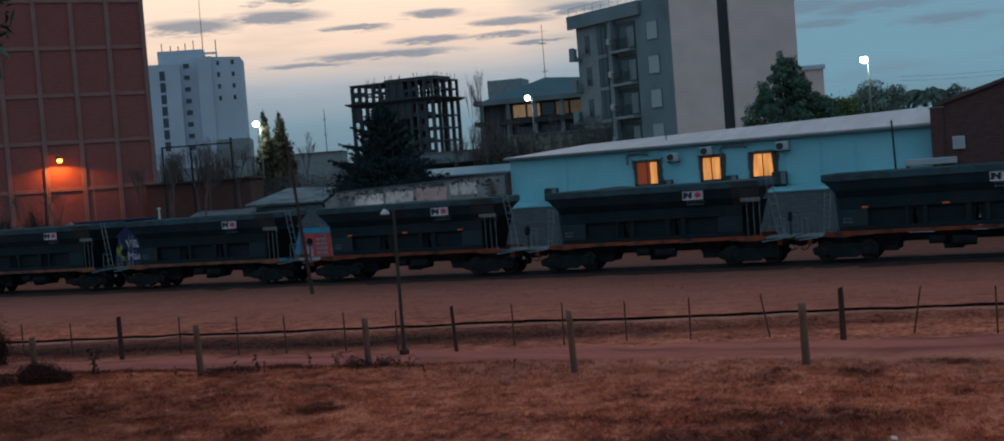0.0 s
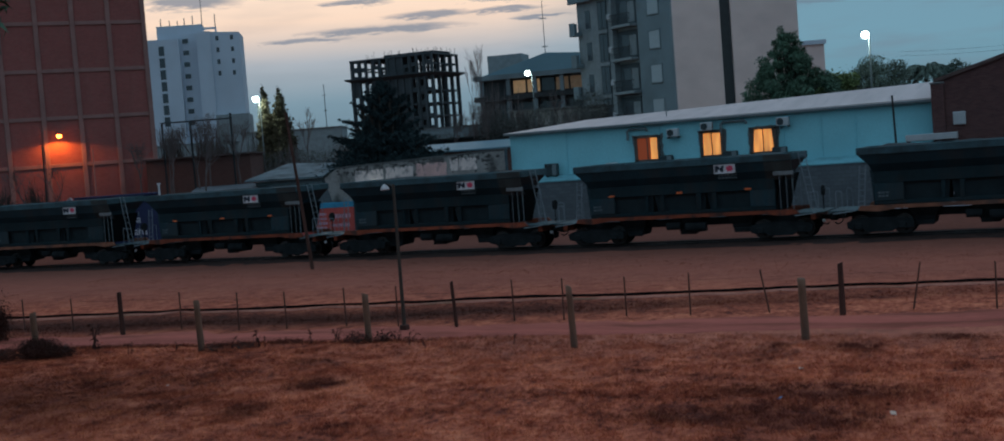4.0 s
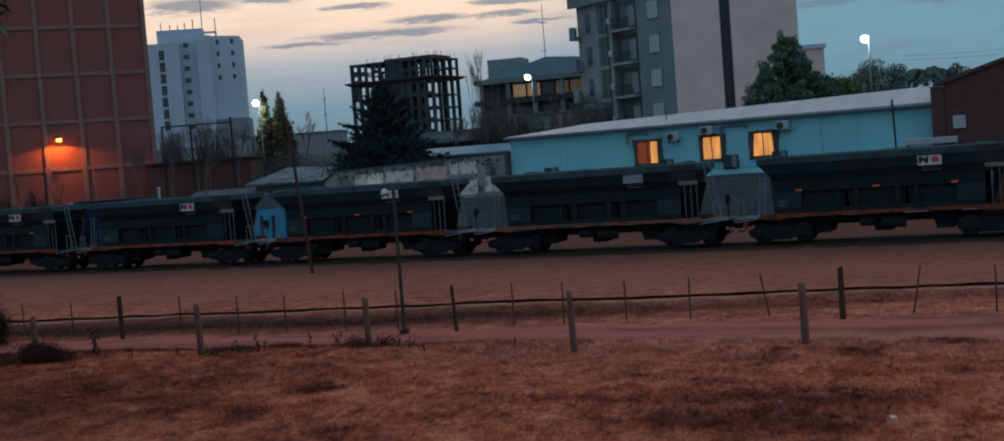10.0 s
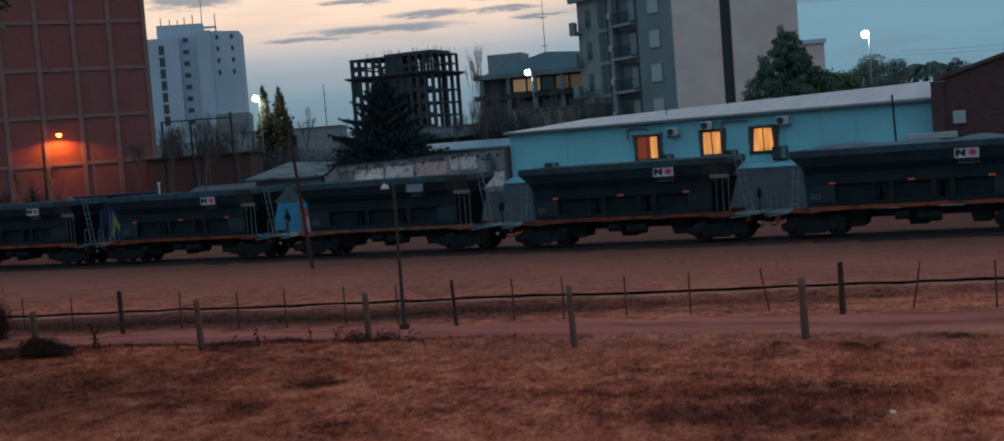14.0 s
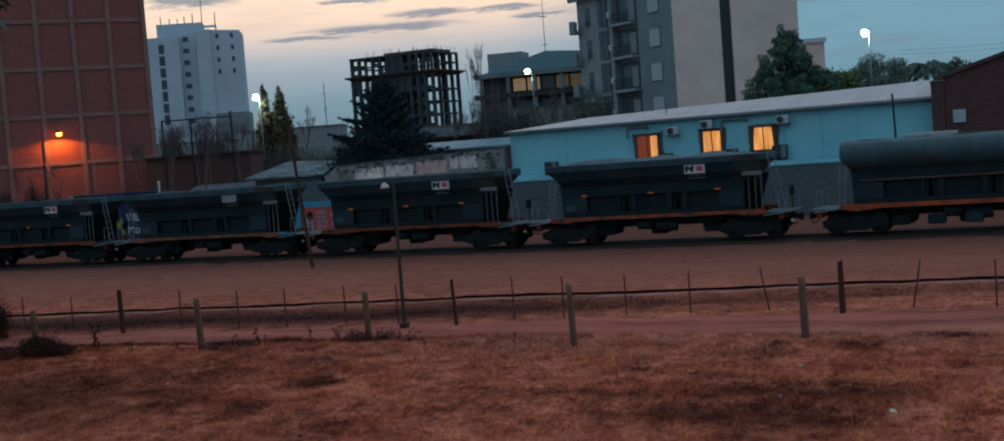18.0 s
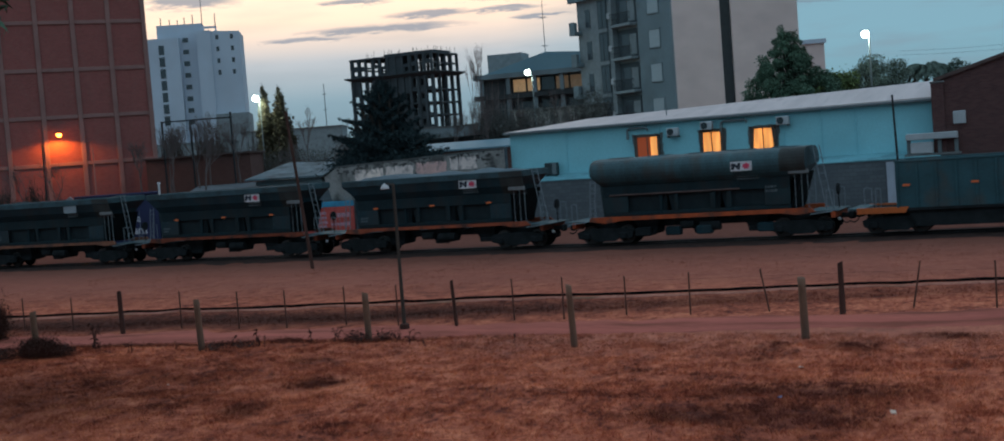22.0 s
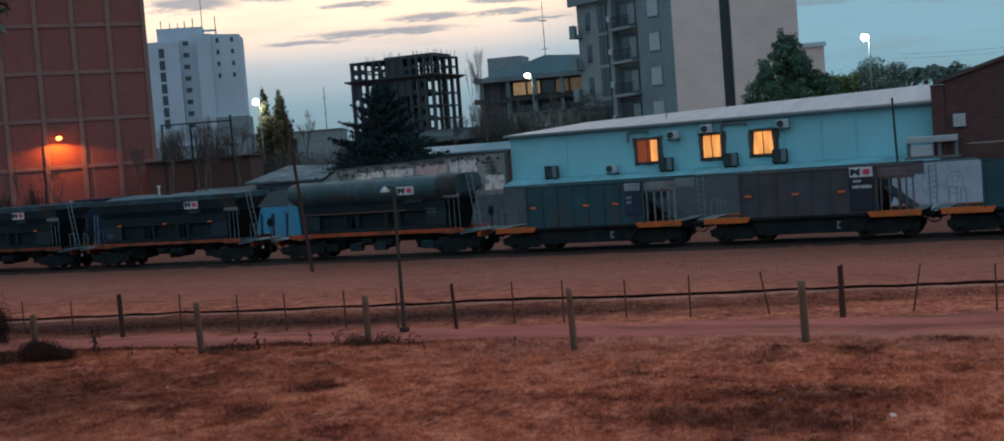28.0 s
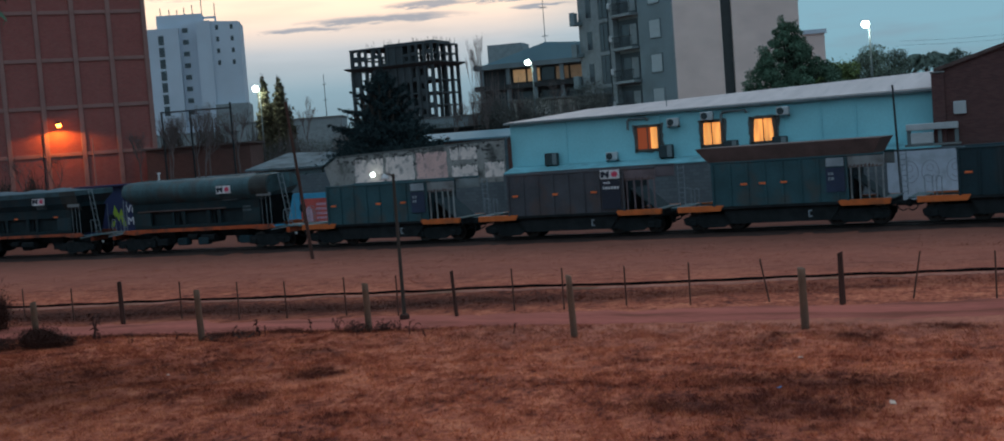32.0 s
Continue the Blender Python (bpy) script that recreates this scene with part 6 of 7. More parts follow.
def palm(x, y, z, spread, n, seed, label):
    """A feather palm: ringed trunk and arching fronds, each a rib with two rows of drooping leaflets."""
    t = thing("palm_tree", pose(x, y, 0), label, "palm tree")
    rnd = random.Random(seed)
    tr = Shape()
    for i in range(12):
        tr.tube((0, 0, i * z / 12), (0, 0, (i + 1) * z / 12), .2 - .005 * i, .17 - .005 * i, n=9)
    part("trunk", tr, M["bark"], t)
    for i in range(n):
        a, rise, L = i * 2.4 + rnd.uniform(-.2, .2), rnd.uniform(.1, 1.7), spread * rnd.uniform(.65, 1.1)
        pts = []
        for j in range(13):
            k = j / 12
            pts.append(Vector((math.cos(a) * L * k, math.sin(a) * L * k, z + L * (rise * k - (rise * .55 + .62) * k * k))))
        sh = Shape().path(pts, .018, 4)
        out = Vector((-math.sin(a), math.cos(a), 0))
        for p0, p1 in zip(pts[1:], pts[2:]):
            for f in (0, .33, .66):
                p = p0.lerp(p1, f)
                for sgn in (-1, 1):
                    tip = p + out * sgn * rnd.uniform(.22, .36) * spread * .5 + (p1 - p0) * .9 + Vector((0, 0, -rnd.uniform(.12, .36) * spread * .5))
                    w = (p1 - p0).normalized() * .05
                    sh.add([p - w, p + w, tip], [(0, 1, 2)])
        ob = new("frond", leaf_mesh("frond", sh, M["leaf_haze"]))
        ob.parent = t


palm(-14.7, 56.1, 8.5, 2.3, 46, 7, "dark feather palm with arching drooping fronds")
tree("round_tree", -12.2, 56.6, 8.6, cone_clusters(1.9, 7.0, 9.2, 26, 17, .6), 4200, .12, M["leaf_haze"], "dull green bushy tree beside a palm", 17, fuzz=.2)
PINE = []
pr = random.Random(5)
for i in range(84):
    # whorls of long boughs that droop, then turn up at their tips
    k = i / 84
    a, z, L = i * 2.4 + pr.uniform(-.3, .3), 2.5 + 7.3 * k ** .95, 5.9 * (1 - k) ** .72 * pr.uniform(.6, 1.12) + .12
    for q in (.2, .34, .48, .6, .72, .82, .91, 1.0):
        w = .46 * (1.12 - q) * (1.1 - .55 * k) + .07
        PINE.append((math.cos(a) * L * q, math.sin(a) * L * q * .85, z - .55 * q + .95 * q * q, w * 1.2, w * 1.2, w * .42))
tree("pine_tree", -45.9, 21.4, 10.4, PINE + [(0, 0, 3.0, 4.9, 3.8, 1.2), (0, 0, 4.4, 4.0, 3.0, 1.1), (0, 0, 5.8, 2.8, 2.2, 1.1), (0, 0, 7.0, 1.4, 1.2, 1.0), (.0, 0, 9.5, .16, .16, .8), (0, 0, 7.8, .5, .5, .9)], 120000, .18, M["pine"],
     "blackish spreading pine behind the old wall", 9, trunk=.3, droop=.3, broad=.2, fuzz=.10)
for i, (x, y, h, w) in enumerate(((-84.77, 60.5, 13.59, 1.2), (-83.3, 61.3, 13.3, 1.6))):
    tree("cypress_tree", x, y, h, [(.14 * math.sin(k * 2.1), .12 * math.cos(k * 1.7), 4.5 + k * (h - 5) / 11, w * (1.0 - (k / 11.5) ** 1.8 * .9), w * (1.0 - (k / 11.5) ** 1.8 * .9), .8) for k in range(12)], 7000, .2, M["cypress"],
         "slender olive-brown cypress by a street lamp", 20 + i, fuzz=.12)


def bare_tree(x, y, z, height, seed, label, spread=.5, depth=5, r=.12, up=.25):
    t = thing("bare_tree", pose(x, y, 0), label, "tree")
    sh = Shape()
    rnd = random.Random(seed)
    sh.tube((0, 0, 0), (0, 0, z), r * 1.2, r, n=8)
    limbs(sh, Vector((0, 0, z)), Vector((rnd.uniform(-.1, .1), rnd.uniform(-.1, .1), 1)).normalized(), height, r, depth, rnd, spread, up)
    part("branch", sh, M["twig"], t)


for i, (x, y, z, h, s) in enumerate(((-61.0, 16.9, 3.5, 1.5, .6), (-59.6, 18.0, 3.8, 1.5, .6), (-57.2, 19.6, 4.2, 1.5, .6), (-63.3, 16.2, 3.4, 1.4, .6), (-68.0, 9.8, 2.6, 1.25, .75), (-66.2, 10.9, 2.4, 1.2, .75),
                                     (-45.0, 32.8, 5.2, 2.4, .24), (-44.0, 33.2, 5.6, 2.3, .22), (-43.6, 32.6, 4.0, 1.5, .55), (-46.3, 32.0, 3.8, 1.4, .6), (-80.9, 62.5, 5.0, 1.9, .5), (-41.5, 40.5, 5.0, 1.5, .55), (-62.2, 18.0, 4.2, 1.4, .6), (-58.4, 17.2, 3.6, 1.3, .65), (-60.2, 20.0, 4.6, 1.4, .6))):
    bare_tree(x, y, z, h, 40 + i, depth=6, r=.034 if h > 2.1 else .065, spread=s, label="leafless winter tree with fine brown twigs")
M["hedge"] = leaf_material("dark_brownish_shrub_leaves", (.085, .088, .082))
for i, (x, y, rx, z, rz) in enumerate(((-43.3, 34.2, 1.5, 6.2, 1.6), (-41.0, 36.5, 1.7, 6.6, 1.3), (-46.0, 38.5, 2.6, 5.6, 1.0), (-50.5, 37.5, 2.6, 5.5, 1.0), (-55.0, 31.5, 3.0, 4.6, 1.3), (-60.5, 31.0, 3.0, 5.0, 1.0), (-38.6, 41.5, 1.6, 7.6, 1.3))):
    tree("shrub", x, y, z, [(0, 0, z, rx, rx * .8, rz), (-rx * .4, 0, z * .6, rx, rx * .7, z * .45), (rx * .5, 0, z * .6, rx * .9, rx * .7, z * .4)], 11000, .12, M["hedge"], "dark tangled evergreen shrub in a back garden", 60 + i, category="shrub", broad=.18)


def thicket(x, y, rx, ry, z, h, n, seed, label, mat="twig"):
    """A tangle of thin leafless stems with an uneven head."""
    rnd = random.Random(seed)
    sh = Shape()
    for i in range(n):
        a, q = rnd.uniform(0, 6.28), rnd.random() ** .5
        b = Vector((math.cos(a) * rx * q, math.sin(a) * ry * q, z * rnd.uniform(.0, .5)))
        top = h * (1 - .45 * q * q) * rnd.uniform(.6, 1.05)
        e = b + Vector((rnd.gauss(0, .35), rnd.gauss(0, .3), top - b.z))
        m = b.lerp(e, .55) + Vector((rnd.gauss(0, .12), rnd.gauss(0, .1), 0))
        sh.tube(b, m, .05, .035, n=3).tube(m, e, .035, .012, n=3)
        for k in range(3):
            s = m.lerp(e, rnd.uniform(0, .8))
            sh.tube(s, s + Vector((rnd.gauss(0, .35), rnd.gauss(0, .3), rnd.uniform(.2, .8))), .02, .01, n=3)
    t = thing("thicket", pose(x, y, 0), label, "shrub", "leafless thickets")
    tagged(part("stem_tangle", sh, M[mat], t), kind="stuff")


M["haze_twig"] = material("grey_brown_winter_twigs", (.075, .055, .048), .95, vary=.4)
for i, (x, y, rx, ry, z, h, n) in enumerate(((-72.0, 30, 1.6, 1.2, 2, 9.1, 260), (-69.2, 31, 1.8, 1.2, 2, 9.3, 300), (-66.8, 30, 1.6, 1.2, 2, 8.7, 260), (-64.8, 31.5, 1.5, 1.2, 2, 8.0, 200),
                                             (-45.1, 36, 2.2, 1.4, 3, 10.3, 420), (-43.4, 37, 1.6, 1.2, 3, 9.3, 260), (-44.5, 42, 2.0, 1.2, 3, 8.4, 300), (-40.6, 42.5, 1.8, 1.2, 3, 8.2, 260),
                                             (-71.0, 45, 2.6, 1.4, 2, 7.7, 260), (-64.5, 45, 2.6, 1.4, 2, 7.1, 260))):
    thicket(x, y, rx, ry, z, h, n, 300 + i, "leafless brown thicket of fine winter twigs", "haze_twig" if i < 4 else "twig")


for x, y, h, n in ((-69.3, 9.0, 4.9, 150), (-67.4, 10.2, 5.2, 170), (-65.9, 11.3, 4.4, 110)):
    thicket(x, y, 1.1, .7, 1.2, h, n, int(x * -10), "dark tangle of bare shoots before the brick wall", "bark")


# ---- street lamps and masts ----
def street_lamp(x, y, z, arm, power, label, r=.3):
    t = thing("street_lamp", pose(x, y, 0), label, "street lamp", "street lamps")
    part("pole", Shape().tube((arm, 0, 0), (arm, 0, z - .1), .09, .06, n=8), M["pipe"], t)
    part("arm", Shape().path([(arm, 0, z - .12), (arm * .8, 0, z + .1), (0, 0, z + .18)], .035), M["pipe"], t)
    part("hood", Shape().rounded(-.28, .28, -.16, .16, z + r * .8, z + r * .95, .03), M["charcoal"], t)
    part("lens", Shape().ball((0, 0, z), r, 16, .95), GLOW, t, "bright white lens", smooth=True)
    lamp("street_light", "POINT", pose(x, y - .5, z - .45), (.85, 1.0, .9), power, .2)


street_lamp(-17.2, 43.5, 11.25, .28, 160, "tall street lamp with bright white light, lit", .30)
street_lamp(-46.1, 46.0, 11.2, .42, 110, "street lamp with warm white light beside the office", .26)
street_lamp(-84.85, 59.2, 12.33, .5, 700, "white street lamp glaring beside the cypresses", .36)


def mast(x, y, z0, z1, r, label):
    t = thing("radio_mast", pose(x, y, 0), label, "mast")
    part("shaft", Shape().tube((0, 0, z0), (0, 0, z1), r, r * .4, n=5), M["pipe"], t)
    for k in (.75, .9):
        part("crossbar", Shape().tube((-.4, 0, z0 + (z1 - z0) * k), (.4, 0, z0 + (z1 - z0) * k), r * .5, n=4), M["pipe"], t)


mast(-60.9, 83.6, 0, 22, .09, "thin radio mast behind the office")
mast(-140.6, 155.8, 0, 20.2, .16, "distant slim antenna mast")
cab = thing("overhead_cable", pose(-14.0, 56.1, 8.0), "thin sagging overhead cables above the shed", "cable")
for k in range(2):
    part("cable", Shape().path([(-3 + i * 2.2, 1.6 - i * .7, 1.4 + k * .35 + .02 * (i - 6) ** 2 + i * .05) for i in range(13)], .008, 4), M["black_metal"], cab)
pp = thing("leaning_pole", pose(-10.5, 12.2, 0), "slim dark pole in front of the shed", "pole")
part("shaft", Shape().tube((.12, 0, 0), (-.05, 0, 6.0), .07, .05, n=7), M["black_metal"], pp)


# ---- foreground: fences, poles, weeds and grass ----
M["post_wood"] = material("silvery_weathered_post_wood", (.19, .10, .066), .95, vary=.35, scale=3, grain=30, stretch=(3, 3, .4), stain=(.06, .05, .045), amount=.6)
M["post_dark"] = material("tarred_dark_post_wood", (.07, .032, .025), .95, vary=.4, scale=3, grain=25, stretch=(3, 3, .4))
M["stake"] = material("rusty_thin_stake", (.11, .048, .036), .9, vary=.3)
M["lamp_pole"] = material("grey_painted_lamp_pole", (.055, .042, .034), .7, vary=.3)


def wobble_post(h, r, lean=(0, 0), seed=0, n=9):
    """A round post with uneven girth and a worn, slanting head."""
    rnd = random.Random(seed)
    rings = []
    for i in range(7):
        k = i / 6
        rr = r * (1.08 - .14 * k + rnd.uniform(-.04, .04))
        rings.append([(lean[0] * k + rr * math.cos(j * 2 * math.pi / n), lean[1] * k + rr * math.sin(j * 2 * math.pi / n),
                       -.15 + (h + .15) * k + (.03 * math.cos(j * 2 * math.pi / n + seed) if i == 6 else 0)) for j in range(n)])
    return Shape().loft(rings)


POSTS = ((-27.4, -28.55, 1.25, .09), (-22.4, -27.6, 1.36, .088), (-18.05, -26.15, 1.28, .088), (-11.84, -27.0, 1.46, .08), (-6.65, -26.0, 1.37, .092))
for i, (x, y, h, r) in enumerate(POSTS):
    solid("fence_post", wobble_post(h, r, (-.02 - .03 * (i % 2), 0), i), M["post_wood"], pose(x, y, ground_height(x, y)),
          "thick weathered wooden fence post standing in dry grass", "fence post", "thick wooden posts", smooth=True)
STAKES = ((-32.97, -23.73, 1.02, 0), (-31.01, -23.54, 1.04, 0), (-27.89, -24.64, 1.3, 2), (-26.37, -23.72, 1.13, 0), (-24.1, -23.81, 1.14, 0), (-22.57, -23.51, 1.1, 0), (-20.65, -23.24, 1.11, 0),
          (-18.77, -23.44, 1.17, 0), (-16.77, -23.65, 1.27, 1), (-15.52, -22.58, 1.15, 0), (-14.03, -22.55, 1.14, 0), (-12.47, -21.85, 1.07, 0), (-10.65, -21.87, 1.11, 0), (-8.6, -21.46, 1.12, 3),
          (-6.63, -21.96, 1.31, 2), (-5.03, -21.33, 1.16, 4), (-3.03, -21.51, 1.14, 0))
for i, (x, y, h, kind) in enumerate(STAKES):
    lean = {1: -.07, 3: -.21, 4: .24}.get(kind, random.uniform(-.02, .02))
    r = {2: .075, 1: .05}.get(kind, .023)
    solid("fence_stake", wobble_post(h, r, (lean, 0), 30 + i, 7), M["post_dark" if kind in (1, 2) else "stake"], pose(x, y, ground_height(x, y)),
          ("dark wooden fence post beside the dirt road" if kind in (1, 2) else "thin leaning fence stake beside the dirt road" if kind > 2 else "thin rusty fence stake beside the dirt road"), "fence post", "stakes along the dirt road")
line = [(x, y - .03, min(.95, h - .05) + ground_height(x, y)) for x, y, h, kind in STAKES if kind != 2]
wire = thing("fence_wire", pose(*line[0]), "thin slack wire strung along the stakes", "wire", "wires of the fence")
for a, b in zip(line, line[1:]):
    part("strand", Shape().tube(Vector(a) - Vector(line[0]), Vector(b) - Vector(line[0]), .0022, n=3), M["stake"], wire)

lp = thing("lamp_post", pose(-18.08, -24.26, ground_height(-18.08, -24.26)), "slim grey lamp post with white dome shade, unlit", "lamp post")
part("pole", Shape().tube((0, 0, 0), (0, 0, 4.05), .055, .04, n=10), M["lamp_pole"], lp)
part("foot", Shape().rounded(-.11, .11, -.11, .11, -.1, .18, .03), M["post_dark"], lp, "dark square foot")
part("arm", Shape().path([(0, 0, 3.95), (-.1, 0, 4.04), (-.27, 0, 4.05)], .02), M["lamp_pole"], lp)
part("shade", Shape().loft([[(-.27 + r * math.cos(i * math.pi / 7), r * math.sin(i * math.pi / 7), z) for i in range(14)] for z, r in ((3.9, .13), (3.95, .12), (4.01, .08), (4.06, .03))]), M["logo_white"], lp, "white enamel dome shade", smooth=True)
up = thing("utility_pole", pose(-33.5, -6.3, 0), "slim dark leaning pole beside the railway", "pole")
part("shaft", Shape().tube((0, 0, -.1), (-.77, 0, 7.2), .085, .06, n=8), M["post_dark"], up)
part("insulator", Shape().tube((-.7, 0, 6.6), (-.55, 0, 6.66), .02, n=5).ball((-.53, 0, 6.7), .05, 8), M["black_metal"], up)


# ---- shrubs and weeds ----
M["bush"] = leaf_material("dark_brown_bush_leaves", (.075, .032, .025))
M["weed"] = leaf_material("withered_weed_leaves", (.085, .032, .026))
M["stalk"] = material("withered_red_brown_stalk", (.07, .028, .023), .95, vary=.3)


def bush(x, y, rx, h, n, label, seed, size=.045):
    t = thing("bush", pose(x, y, ground_height(x, y)), label, "bush", "bushes by the fence")
    sh = Shape()
    rnd = random.Random(seed)
    for i in range(7):
        a = rnd.uniform(0, 6.28)
        sh.tube((0, 0, -.05), (math.cos(a) * rx * .7, math.sin(a) * rx * .7, h * rnd.uniform(.5, .9)), .015, .005, n=4)
    part("stems", sh, M["twig"], t)
    c = new("leaves", leaf_mesh("leaves", crown([(0, 0, h * .3, rx, rx * .8, h * .4), (rx * .4, 0, h * .35, rx * .7, rx * .7, h * .4), (-rx * .4, .1, h * .35, rx * .7, rx * .6, h * .4)], n, size, seed, fuzz=.3), M["bush"]))
    c.parent = t


bush(-27.15, -28.75, .55, .66, 14000, "dark low bush round a wooden fence post", 1, .024)
bush(-26.7, -28.5, .45, .42, 4000, "dark low bush beside a wooden fence post", 8, .022)
bush(-32.35, -25.9, .66, 1.55, 22000, "dark rounded bush at the roadside", 2, .032)
bush(-28.3, -29.3, .7, .4, 4200, "low dark bush in dry grass", 3, .024)
bush(-18.3, -26.3, .38, .34, 1100, "scrubby weeds round a wooden fence post", 4, .024)
bush(-17.6, -26.1, .32, .28, 600, "scrubby weeds round a wooden fence post", 5, .024)
bush(-22.0, -27.6, .35, .26, 700, "scrubby weeds round a wooden fence post", 6, .024)
bush(-21.3, -27.2, .4, .24, 420, "withered scrub at the edge of the road", 7, .026)


def weed(x, y, h, seed):
    """A few crooked dead stalks, each with some shrivelled leaves hanging from its upper half."""
    t = thing("weed", pose(x, y, ground_height(x, y)), "withered dark weed stalk beside the dirt road", "weed", "dry weeds by the road")
    rnd = random.Random(seed)
    sh, lv = Shape(), Shape()
    for i in range(2 if h > .5 else rnd.choice((1, 2, 3))):
        p, way = Vector((rnd.uniform(-.12, .12) * h, rnd.uniform(-.1, .1), -.03)), Vector((rnd.uniform(-.3, .3), rnd.uniform(-.2, .2), 1))
        r = .034 if h > .5 else .013
        for k in range(5):
            q = p + way.normalized() * h * .21
            sh.tube(p, q, r, r * .85, n=5)
            p, r = q, r * .85
            way += Vector((rnd.uniform(-.4, .4), rnd.uniform(-.2, .2), -.12 * k))
            for j in range(3 if k else 1):
                a = rnd.uniform(0, 6.28)
                u = Vector((math.cos(a), math.sin(a), rnd.uniform(-.9, .3))) * h * rnd.uniform(.12, .26)
                v = Vector((-math.sin(a), math.cos(a), 0)) * h * rnd.uniform(.03, .07)
                lv.add([q, q + u * .5 + v, q + u + Vector((0, 0, -.05 * h)), q + u * .5 - v], [(0, 1, 2, 3)])
    tagged(part("stalk", sh, M["stalk"], t), kind="stuff")
    c = new("leaves", leaf_mesh("leaves", lv, M["weed"]))
    c.parent = t


for i, (x, y, h) in enumerate(((-26.42, -27.34, .8), (-26.1, -27.6, .3), (-19.6, -26.55, .45), (-18.95, -26.3, .42), (-18.6, -26.2, .36), (-17.5, -26.3, .38), (-17.3, -26.0, .33), (-13.69, -26.55, .3), (-16.6, -26.5, .3), (-15.9, -26.9, .24),
                               (-23.4, -27.5, .28), (-21.6, -27.3, .42), (-21.0, -27.0, .5), (-21.3, -27.5, .3), (-20.7, -27.1, .34), (-16.9, -25.9, .34), (-24.6, -27.9, .34), (-18.1, -26.6, .3))):
    weed(x, y, h, 100 + i)


NEAR = [(0, 0, 9.5, 4.4, 4.4, 3.0), (2.2, 1.2, 8.6, 2.3, 2.3, 1.9), (-2.5, -1, 7.5, 3.4, 3.2, 2.4), (1.0, .6, 6.7, 2.4, 2.3, 1.1), (-5, 3, 8.5, 4.5, 4.5, 3.2), (-4, -5, 8.5, 4.5, 4.5, 3.2)]
# a leafy tree just outside the view, whose outer twigs hang into it;
# its unseen crown is enlarged to shade the ground on the left
tree("near_tree", -23.1, -38.85, 9.6, NEAR, 34000, .15, M["leaf"], "near leafy tree with dark drooping foliage", 77, trunk=.28, droop=.7, fuzz=.03)


# ---- litter ----
def litter(x, y, s, mat, label, seed):
    rnd = random.Random(seed)
    v = [(rnd.uniform(-1, 1) * s, rnd.uniform(-1, 1) * s, rnd.uniform(0.0, .9) * s) for _ in range(9)]
    bm = bmesh.new()
    for p in v:
        bm.verts.new(p)
    bmesh.ops.convex_hull(bm, input=bm.verts)
    me = bpy.data.meshes.new("litter")
    bm.to_mesh(me)
    bm.free()
    me.materials.append(mat)
    ob = new("litter", me)
    ob.matrix_world = pose(x, y, ground_height(x, y))
    tagged(ob, label, "litter", "litter in the grass")


M["paper"] = material("crumpled_white_plastic", (.9, .66, .54), .5, vary=.15)
M["blue_plastic"] = material("blue_plastic_scrap", (.05, .13, .30), .5, vary=.15)
litter(-3.62, -33.1, .08, M["paper"], "crumpled white plastic bag in dry grass", 1)
litter(-5.97, -29.46, .05, M["paper"], "scrap of white paper in dry grass", 2)
litter(-19.66, -32.11, .05, M["paper"], "scrap of white paper in dry grass", 3)
litter(-5.7, -32.3, .06, M["blue_plastic"], "scrap of blue plastic in dry grass", 4)


# ---- grass ----
def blades(name, places, height, mat, label, seed, per=3, width=.018):
    """Short tufts of dry grass as one object."""
    r = np.random.RandomState(seed)
    n = len(places)
    base = np.repeat(places, per, 0) + np.concatenate([r.normal(0, .03, (n * per, 2)), np.zeros((n * per, 1))], 1)
    a = r.uniform(0, 6.28, n * per)
    h = height * r.uniform(.4, 1.3, n * per)
    side = np.stack([np.cos(a), np.sin(a), np.zeros_like(a)], 1) * width
    tip = base + np.stack([r.normal(0, .6, n * per) * h, r.normal(0, .6, n * per) * h, h], 1)
    v = np.stack([base - side, base + side, tip], 1).reshape(-1, 3)
    me = bpy.data.meshes.new(name)
    me.from_pydata(v.tolist(), [], [(i * 3, i * 3 + 1, i * 3 + 2) for i in range(n * per)])
    me.materials.append(mat)
    tagged(new(name, me), label, "grass", kind="stuff")


def scatter(n, x0, x1, y0, y1, seed, keep):
    r = np.random.RandomState(seed)
    out = []
    while len(out) < n:
        x, y = r.uniform(x0, x1), r.uniform(y0, y1)
        if keep(x, y, r.rand()):
            out.append((x, y, ground_height(x, y) - .01))
    return np.array(out)


def on_road(x, y):
    return abs(y - (-22.475 + .123 * x)) < 1.15 or -2.1 < y - (-15.05 + .148 * x) < .9


M["sward"] = grass_ground("dry_grass_blades", (.79, .258, .138), (.57, .146, .081), (.17, .040, .027), PATCHES, single=.32)
M["dark_grass"] = leaf_material("dark_ragged_grass", (.15, .048, .034), .4)
M["dry_grass"] = leaf_material("dry_straw_grass", (.62, .195, .10), .25)


def tufted(x, y, q):
    """Grass stands in tufts and hollows, denser in some places than in others."""
    k = .6 * noise.noise(Vector((x * 1.1, y * 1.1, 5))) + .55 * noise.noise(Vector((x * 3.2, y * 3.2, 9)))
    return not on_road(x, y) and k + .45 > q


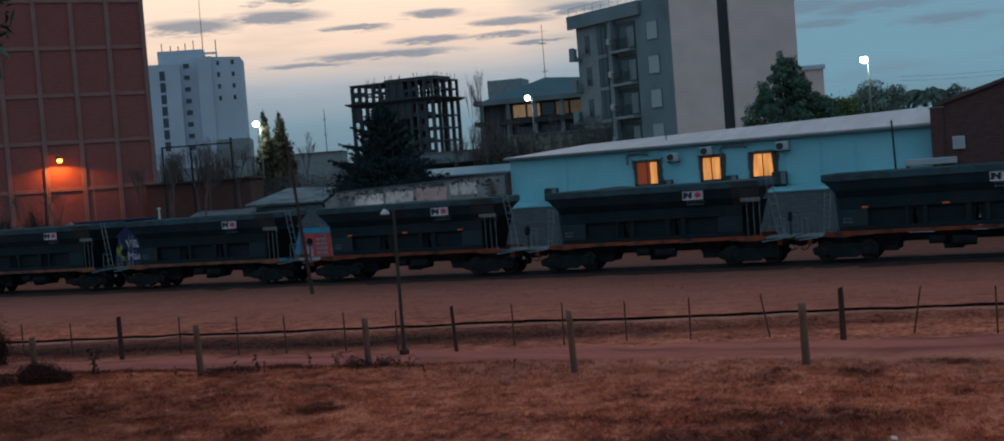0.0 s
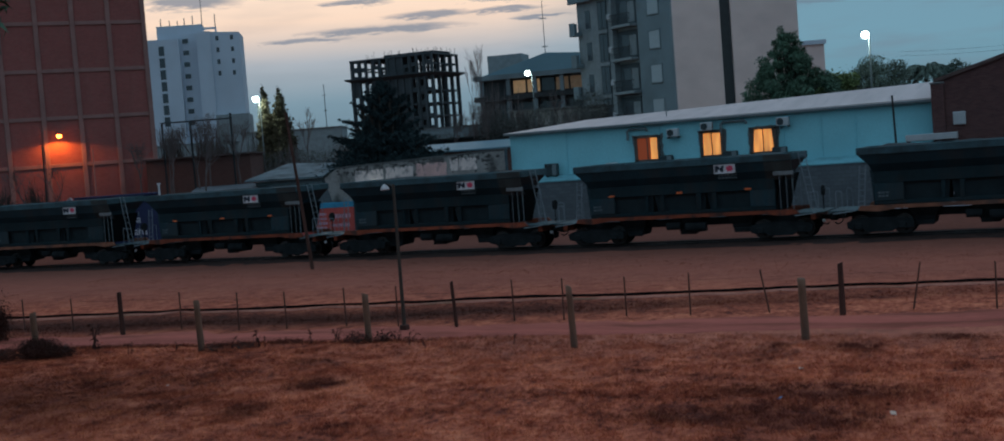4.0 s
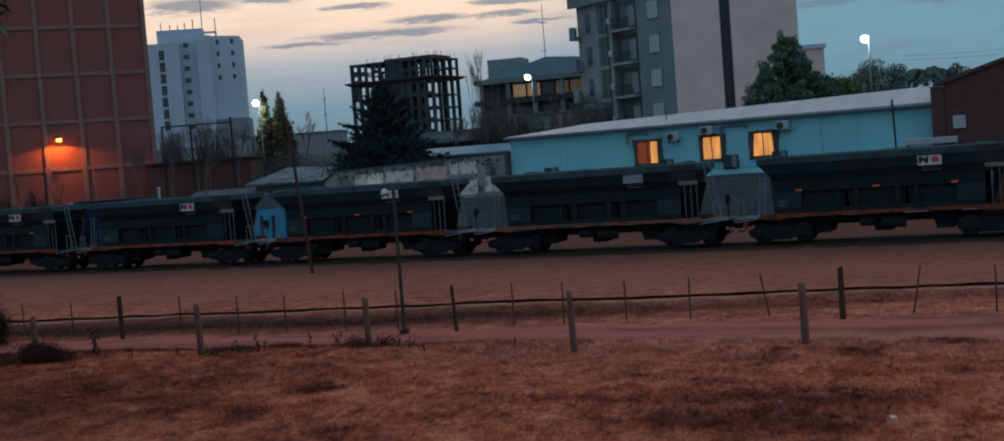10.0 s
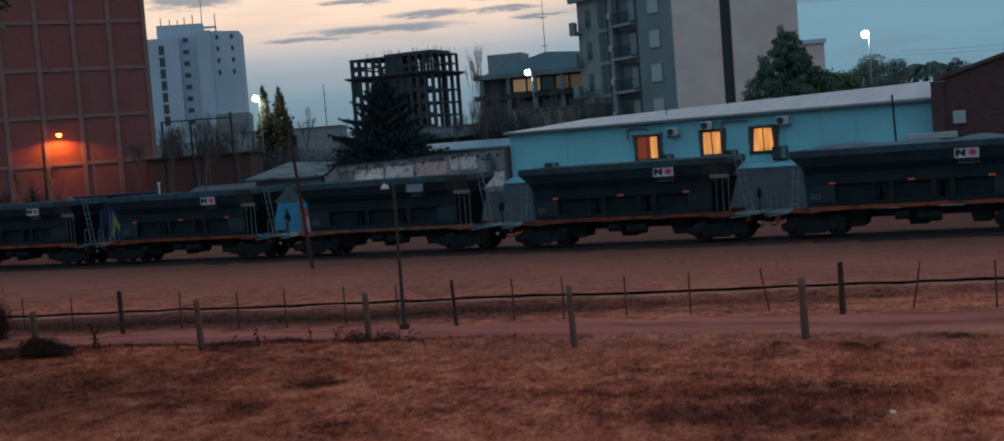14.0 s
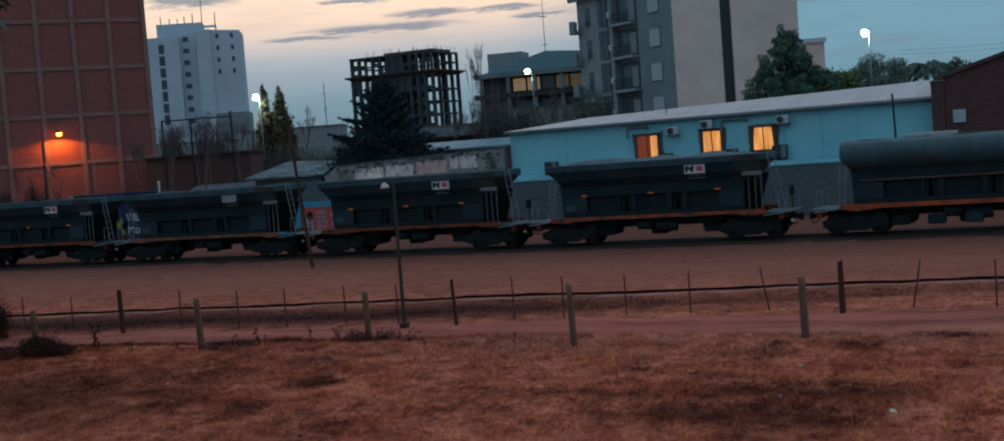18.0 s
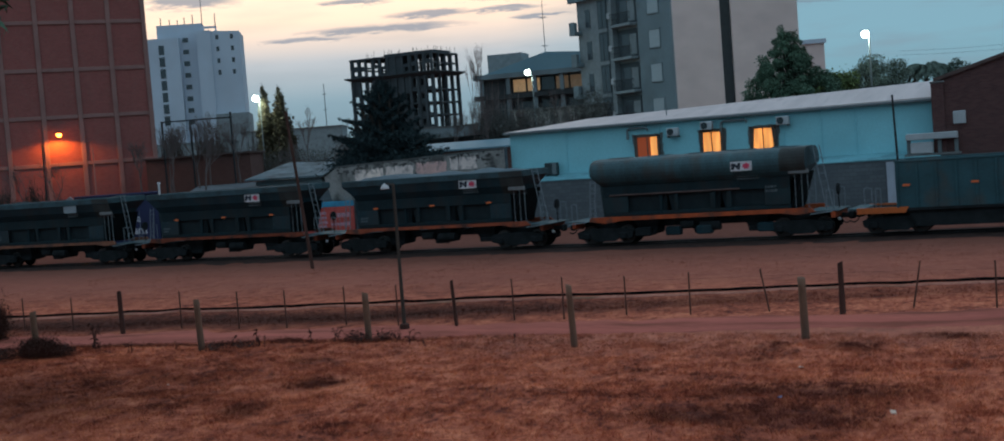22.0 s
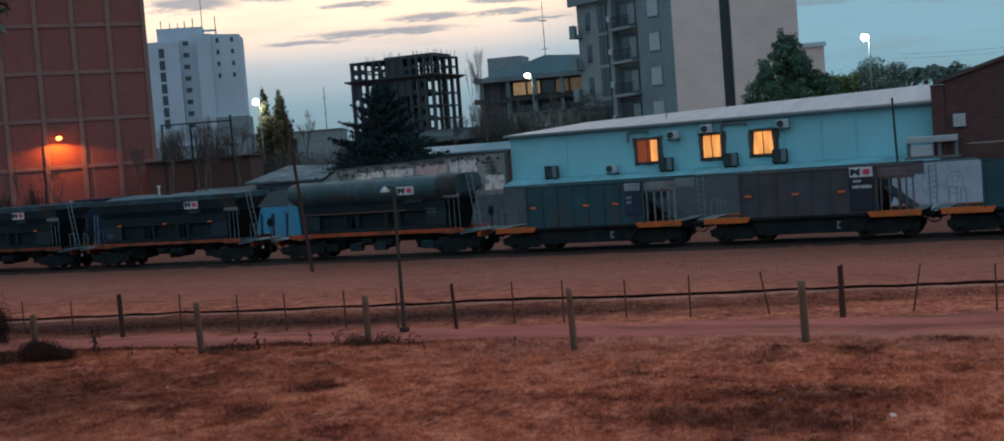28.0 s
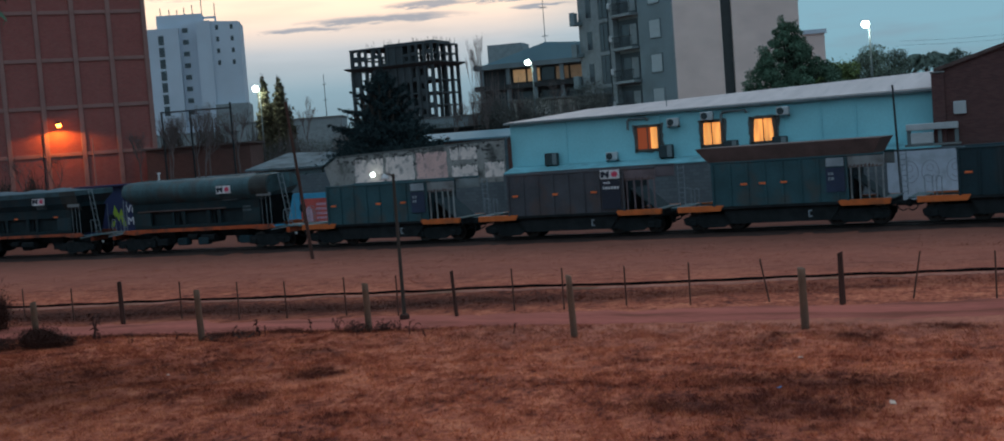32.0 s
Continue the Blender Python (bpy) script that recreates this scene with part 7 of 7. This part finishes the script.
def rank(x, y):
    """How rank the grass grows: uneven patches, two of them large."""
    k = noise.noise(Vector((x * .5, y * .95, 2))) + .5 * noise.noise(Vector((x * 1.6, y * 2.6, 4)))
    for px, py, a, b in ((-16.9, -30.2, 1.0, .5), (-5.4, -31.7, 2.6, 1.2), (-3.6, -29.2, 1.6, .6), (-16.5, -33.8, 1.6, .7), (-24.5, -30.2, 3.0, .7)):
        k += .5 * math.exp(-((x - px) / a) ** 2 - ((y - py) / b) ** 2)
    return k


blades("grass", scatter(72000, -29, 1, -38.5, -25.2, 1, tufted), .075, M["sward"], "short dry straw-coloured grass in tufts", 1, per=4, width=.0055)
blades("grass", scatter(4000, -27, 0, -36, -25.2, 8, lambda x, y, q: not on_road(x, y) and noise.noise(Vector((x * .9, y * 1.4, 7))) > .3 * q), .10, M["dry_grass"], "pale dry grass stalks in scattered tufts", 8, per=2, width=.004)
blades("grass", scatter(15000, -45, 0, -23, -4, 2, lambda x, y, q: not on_road(x, y) and noise.noise(Vector((x * .3, y * .6, 5))) + .5 > q), .045, M["sward"], "short dry straw-coloured grass along the railway", 2, width=.008)
blades("grass", scatter(9000, -27, 0, -36, -25.4, 3, lambda x, y, q: not on_road(x, y) and rank(x, y) > .28 + .25 * q), .085, M["turf"], "dark rank grass in uneven patches", 3, width=.006)
blades("grass", scatter(8000, -45, 0, -27, -15, 4, lambda x, y, q: abs(y - (-17.0 + .2 * x)) < 1.8 * q + .2), .08, M["turf"], "dark grass in the ditch beside the siding", 4, width=.006)
blades("grass", scatter(2600, -33, -14, -29.5, -25.4, 6, lambda x, y, q: abs(y - (-23.95 + .123 * x)) < .12 + .3 * q * q and noise.noise(Vector((x * .8, y, 3))) + .62 + (-20 - x) * .05 > q), .12, M["dark_grass"], "dark ragged grass along the edge of the road", 6, width=.007)


def overgrown(x, y, q):
    return not on_road(x, y) and noise.noise(Vector((x * 3.0, y * 2.4, 11))) + .12 > q and any(k * math.exp(-((x - px) / a) ** 2 - ((y - py) / c) ** 2) > .25 + .5 * q for px, py, a, c, k in PATCHES[:15])


M["rank_grass"] = leaf_material("dark_rank_grass_tufts", (.17, .047, .034), .45)
blades("grass", scatter(1700, -23, -2, -36, -25.4, 12, overgrown), .09, M["rank_grass"], "blackish rank tufts in the dark places", 12, per=5, width=.007)


# ---- movement: the train rolls by at about ten kilometres an hour ----
RUN = [(0, 0.0), (3, 8.292), (6, 16.633), (9, 24.928), (12, 33.22), (15, 41.567), (18, 49.862), (21, 58.137), (24, 66.418), (27, 74.615), (30, 82.845), (32, 88.282)]


def travelled(t):
    for (a, s), (b, e) in zip(RUN, RUN[1:]):
        if t <= b:
            return s + (e - s) * (t - a) / (b - a)
    return RUN[-1][1]


def motions():
    steps = [i * 32 / 160 for i in range(161)]
    for w in TRAIN:
        m = w.matrix_world.copy()
        walk(w, [(t, Matrix.Translation((-travelled(t), 0, 0)) @ m) for t, s in RUN])
    for ws in WHEELSETS:
        m = ws.matrix_basis.copy()
        walk(ws, [(t, m @ pose(0, 0, 0, 0, -math.degrees(travelled(t) / .42), 0)) for t in steps])


motions()
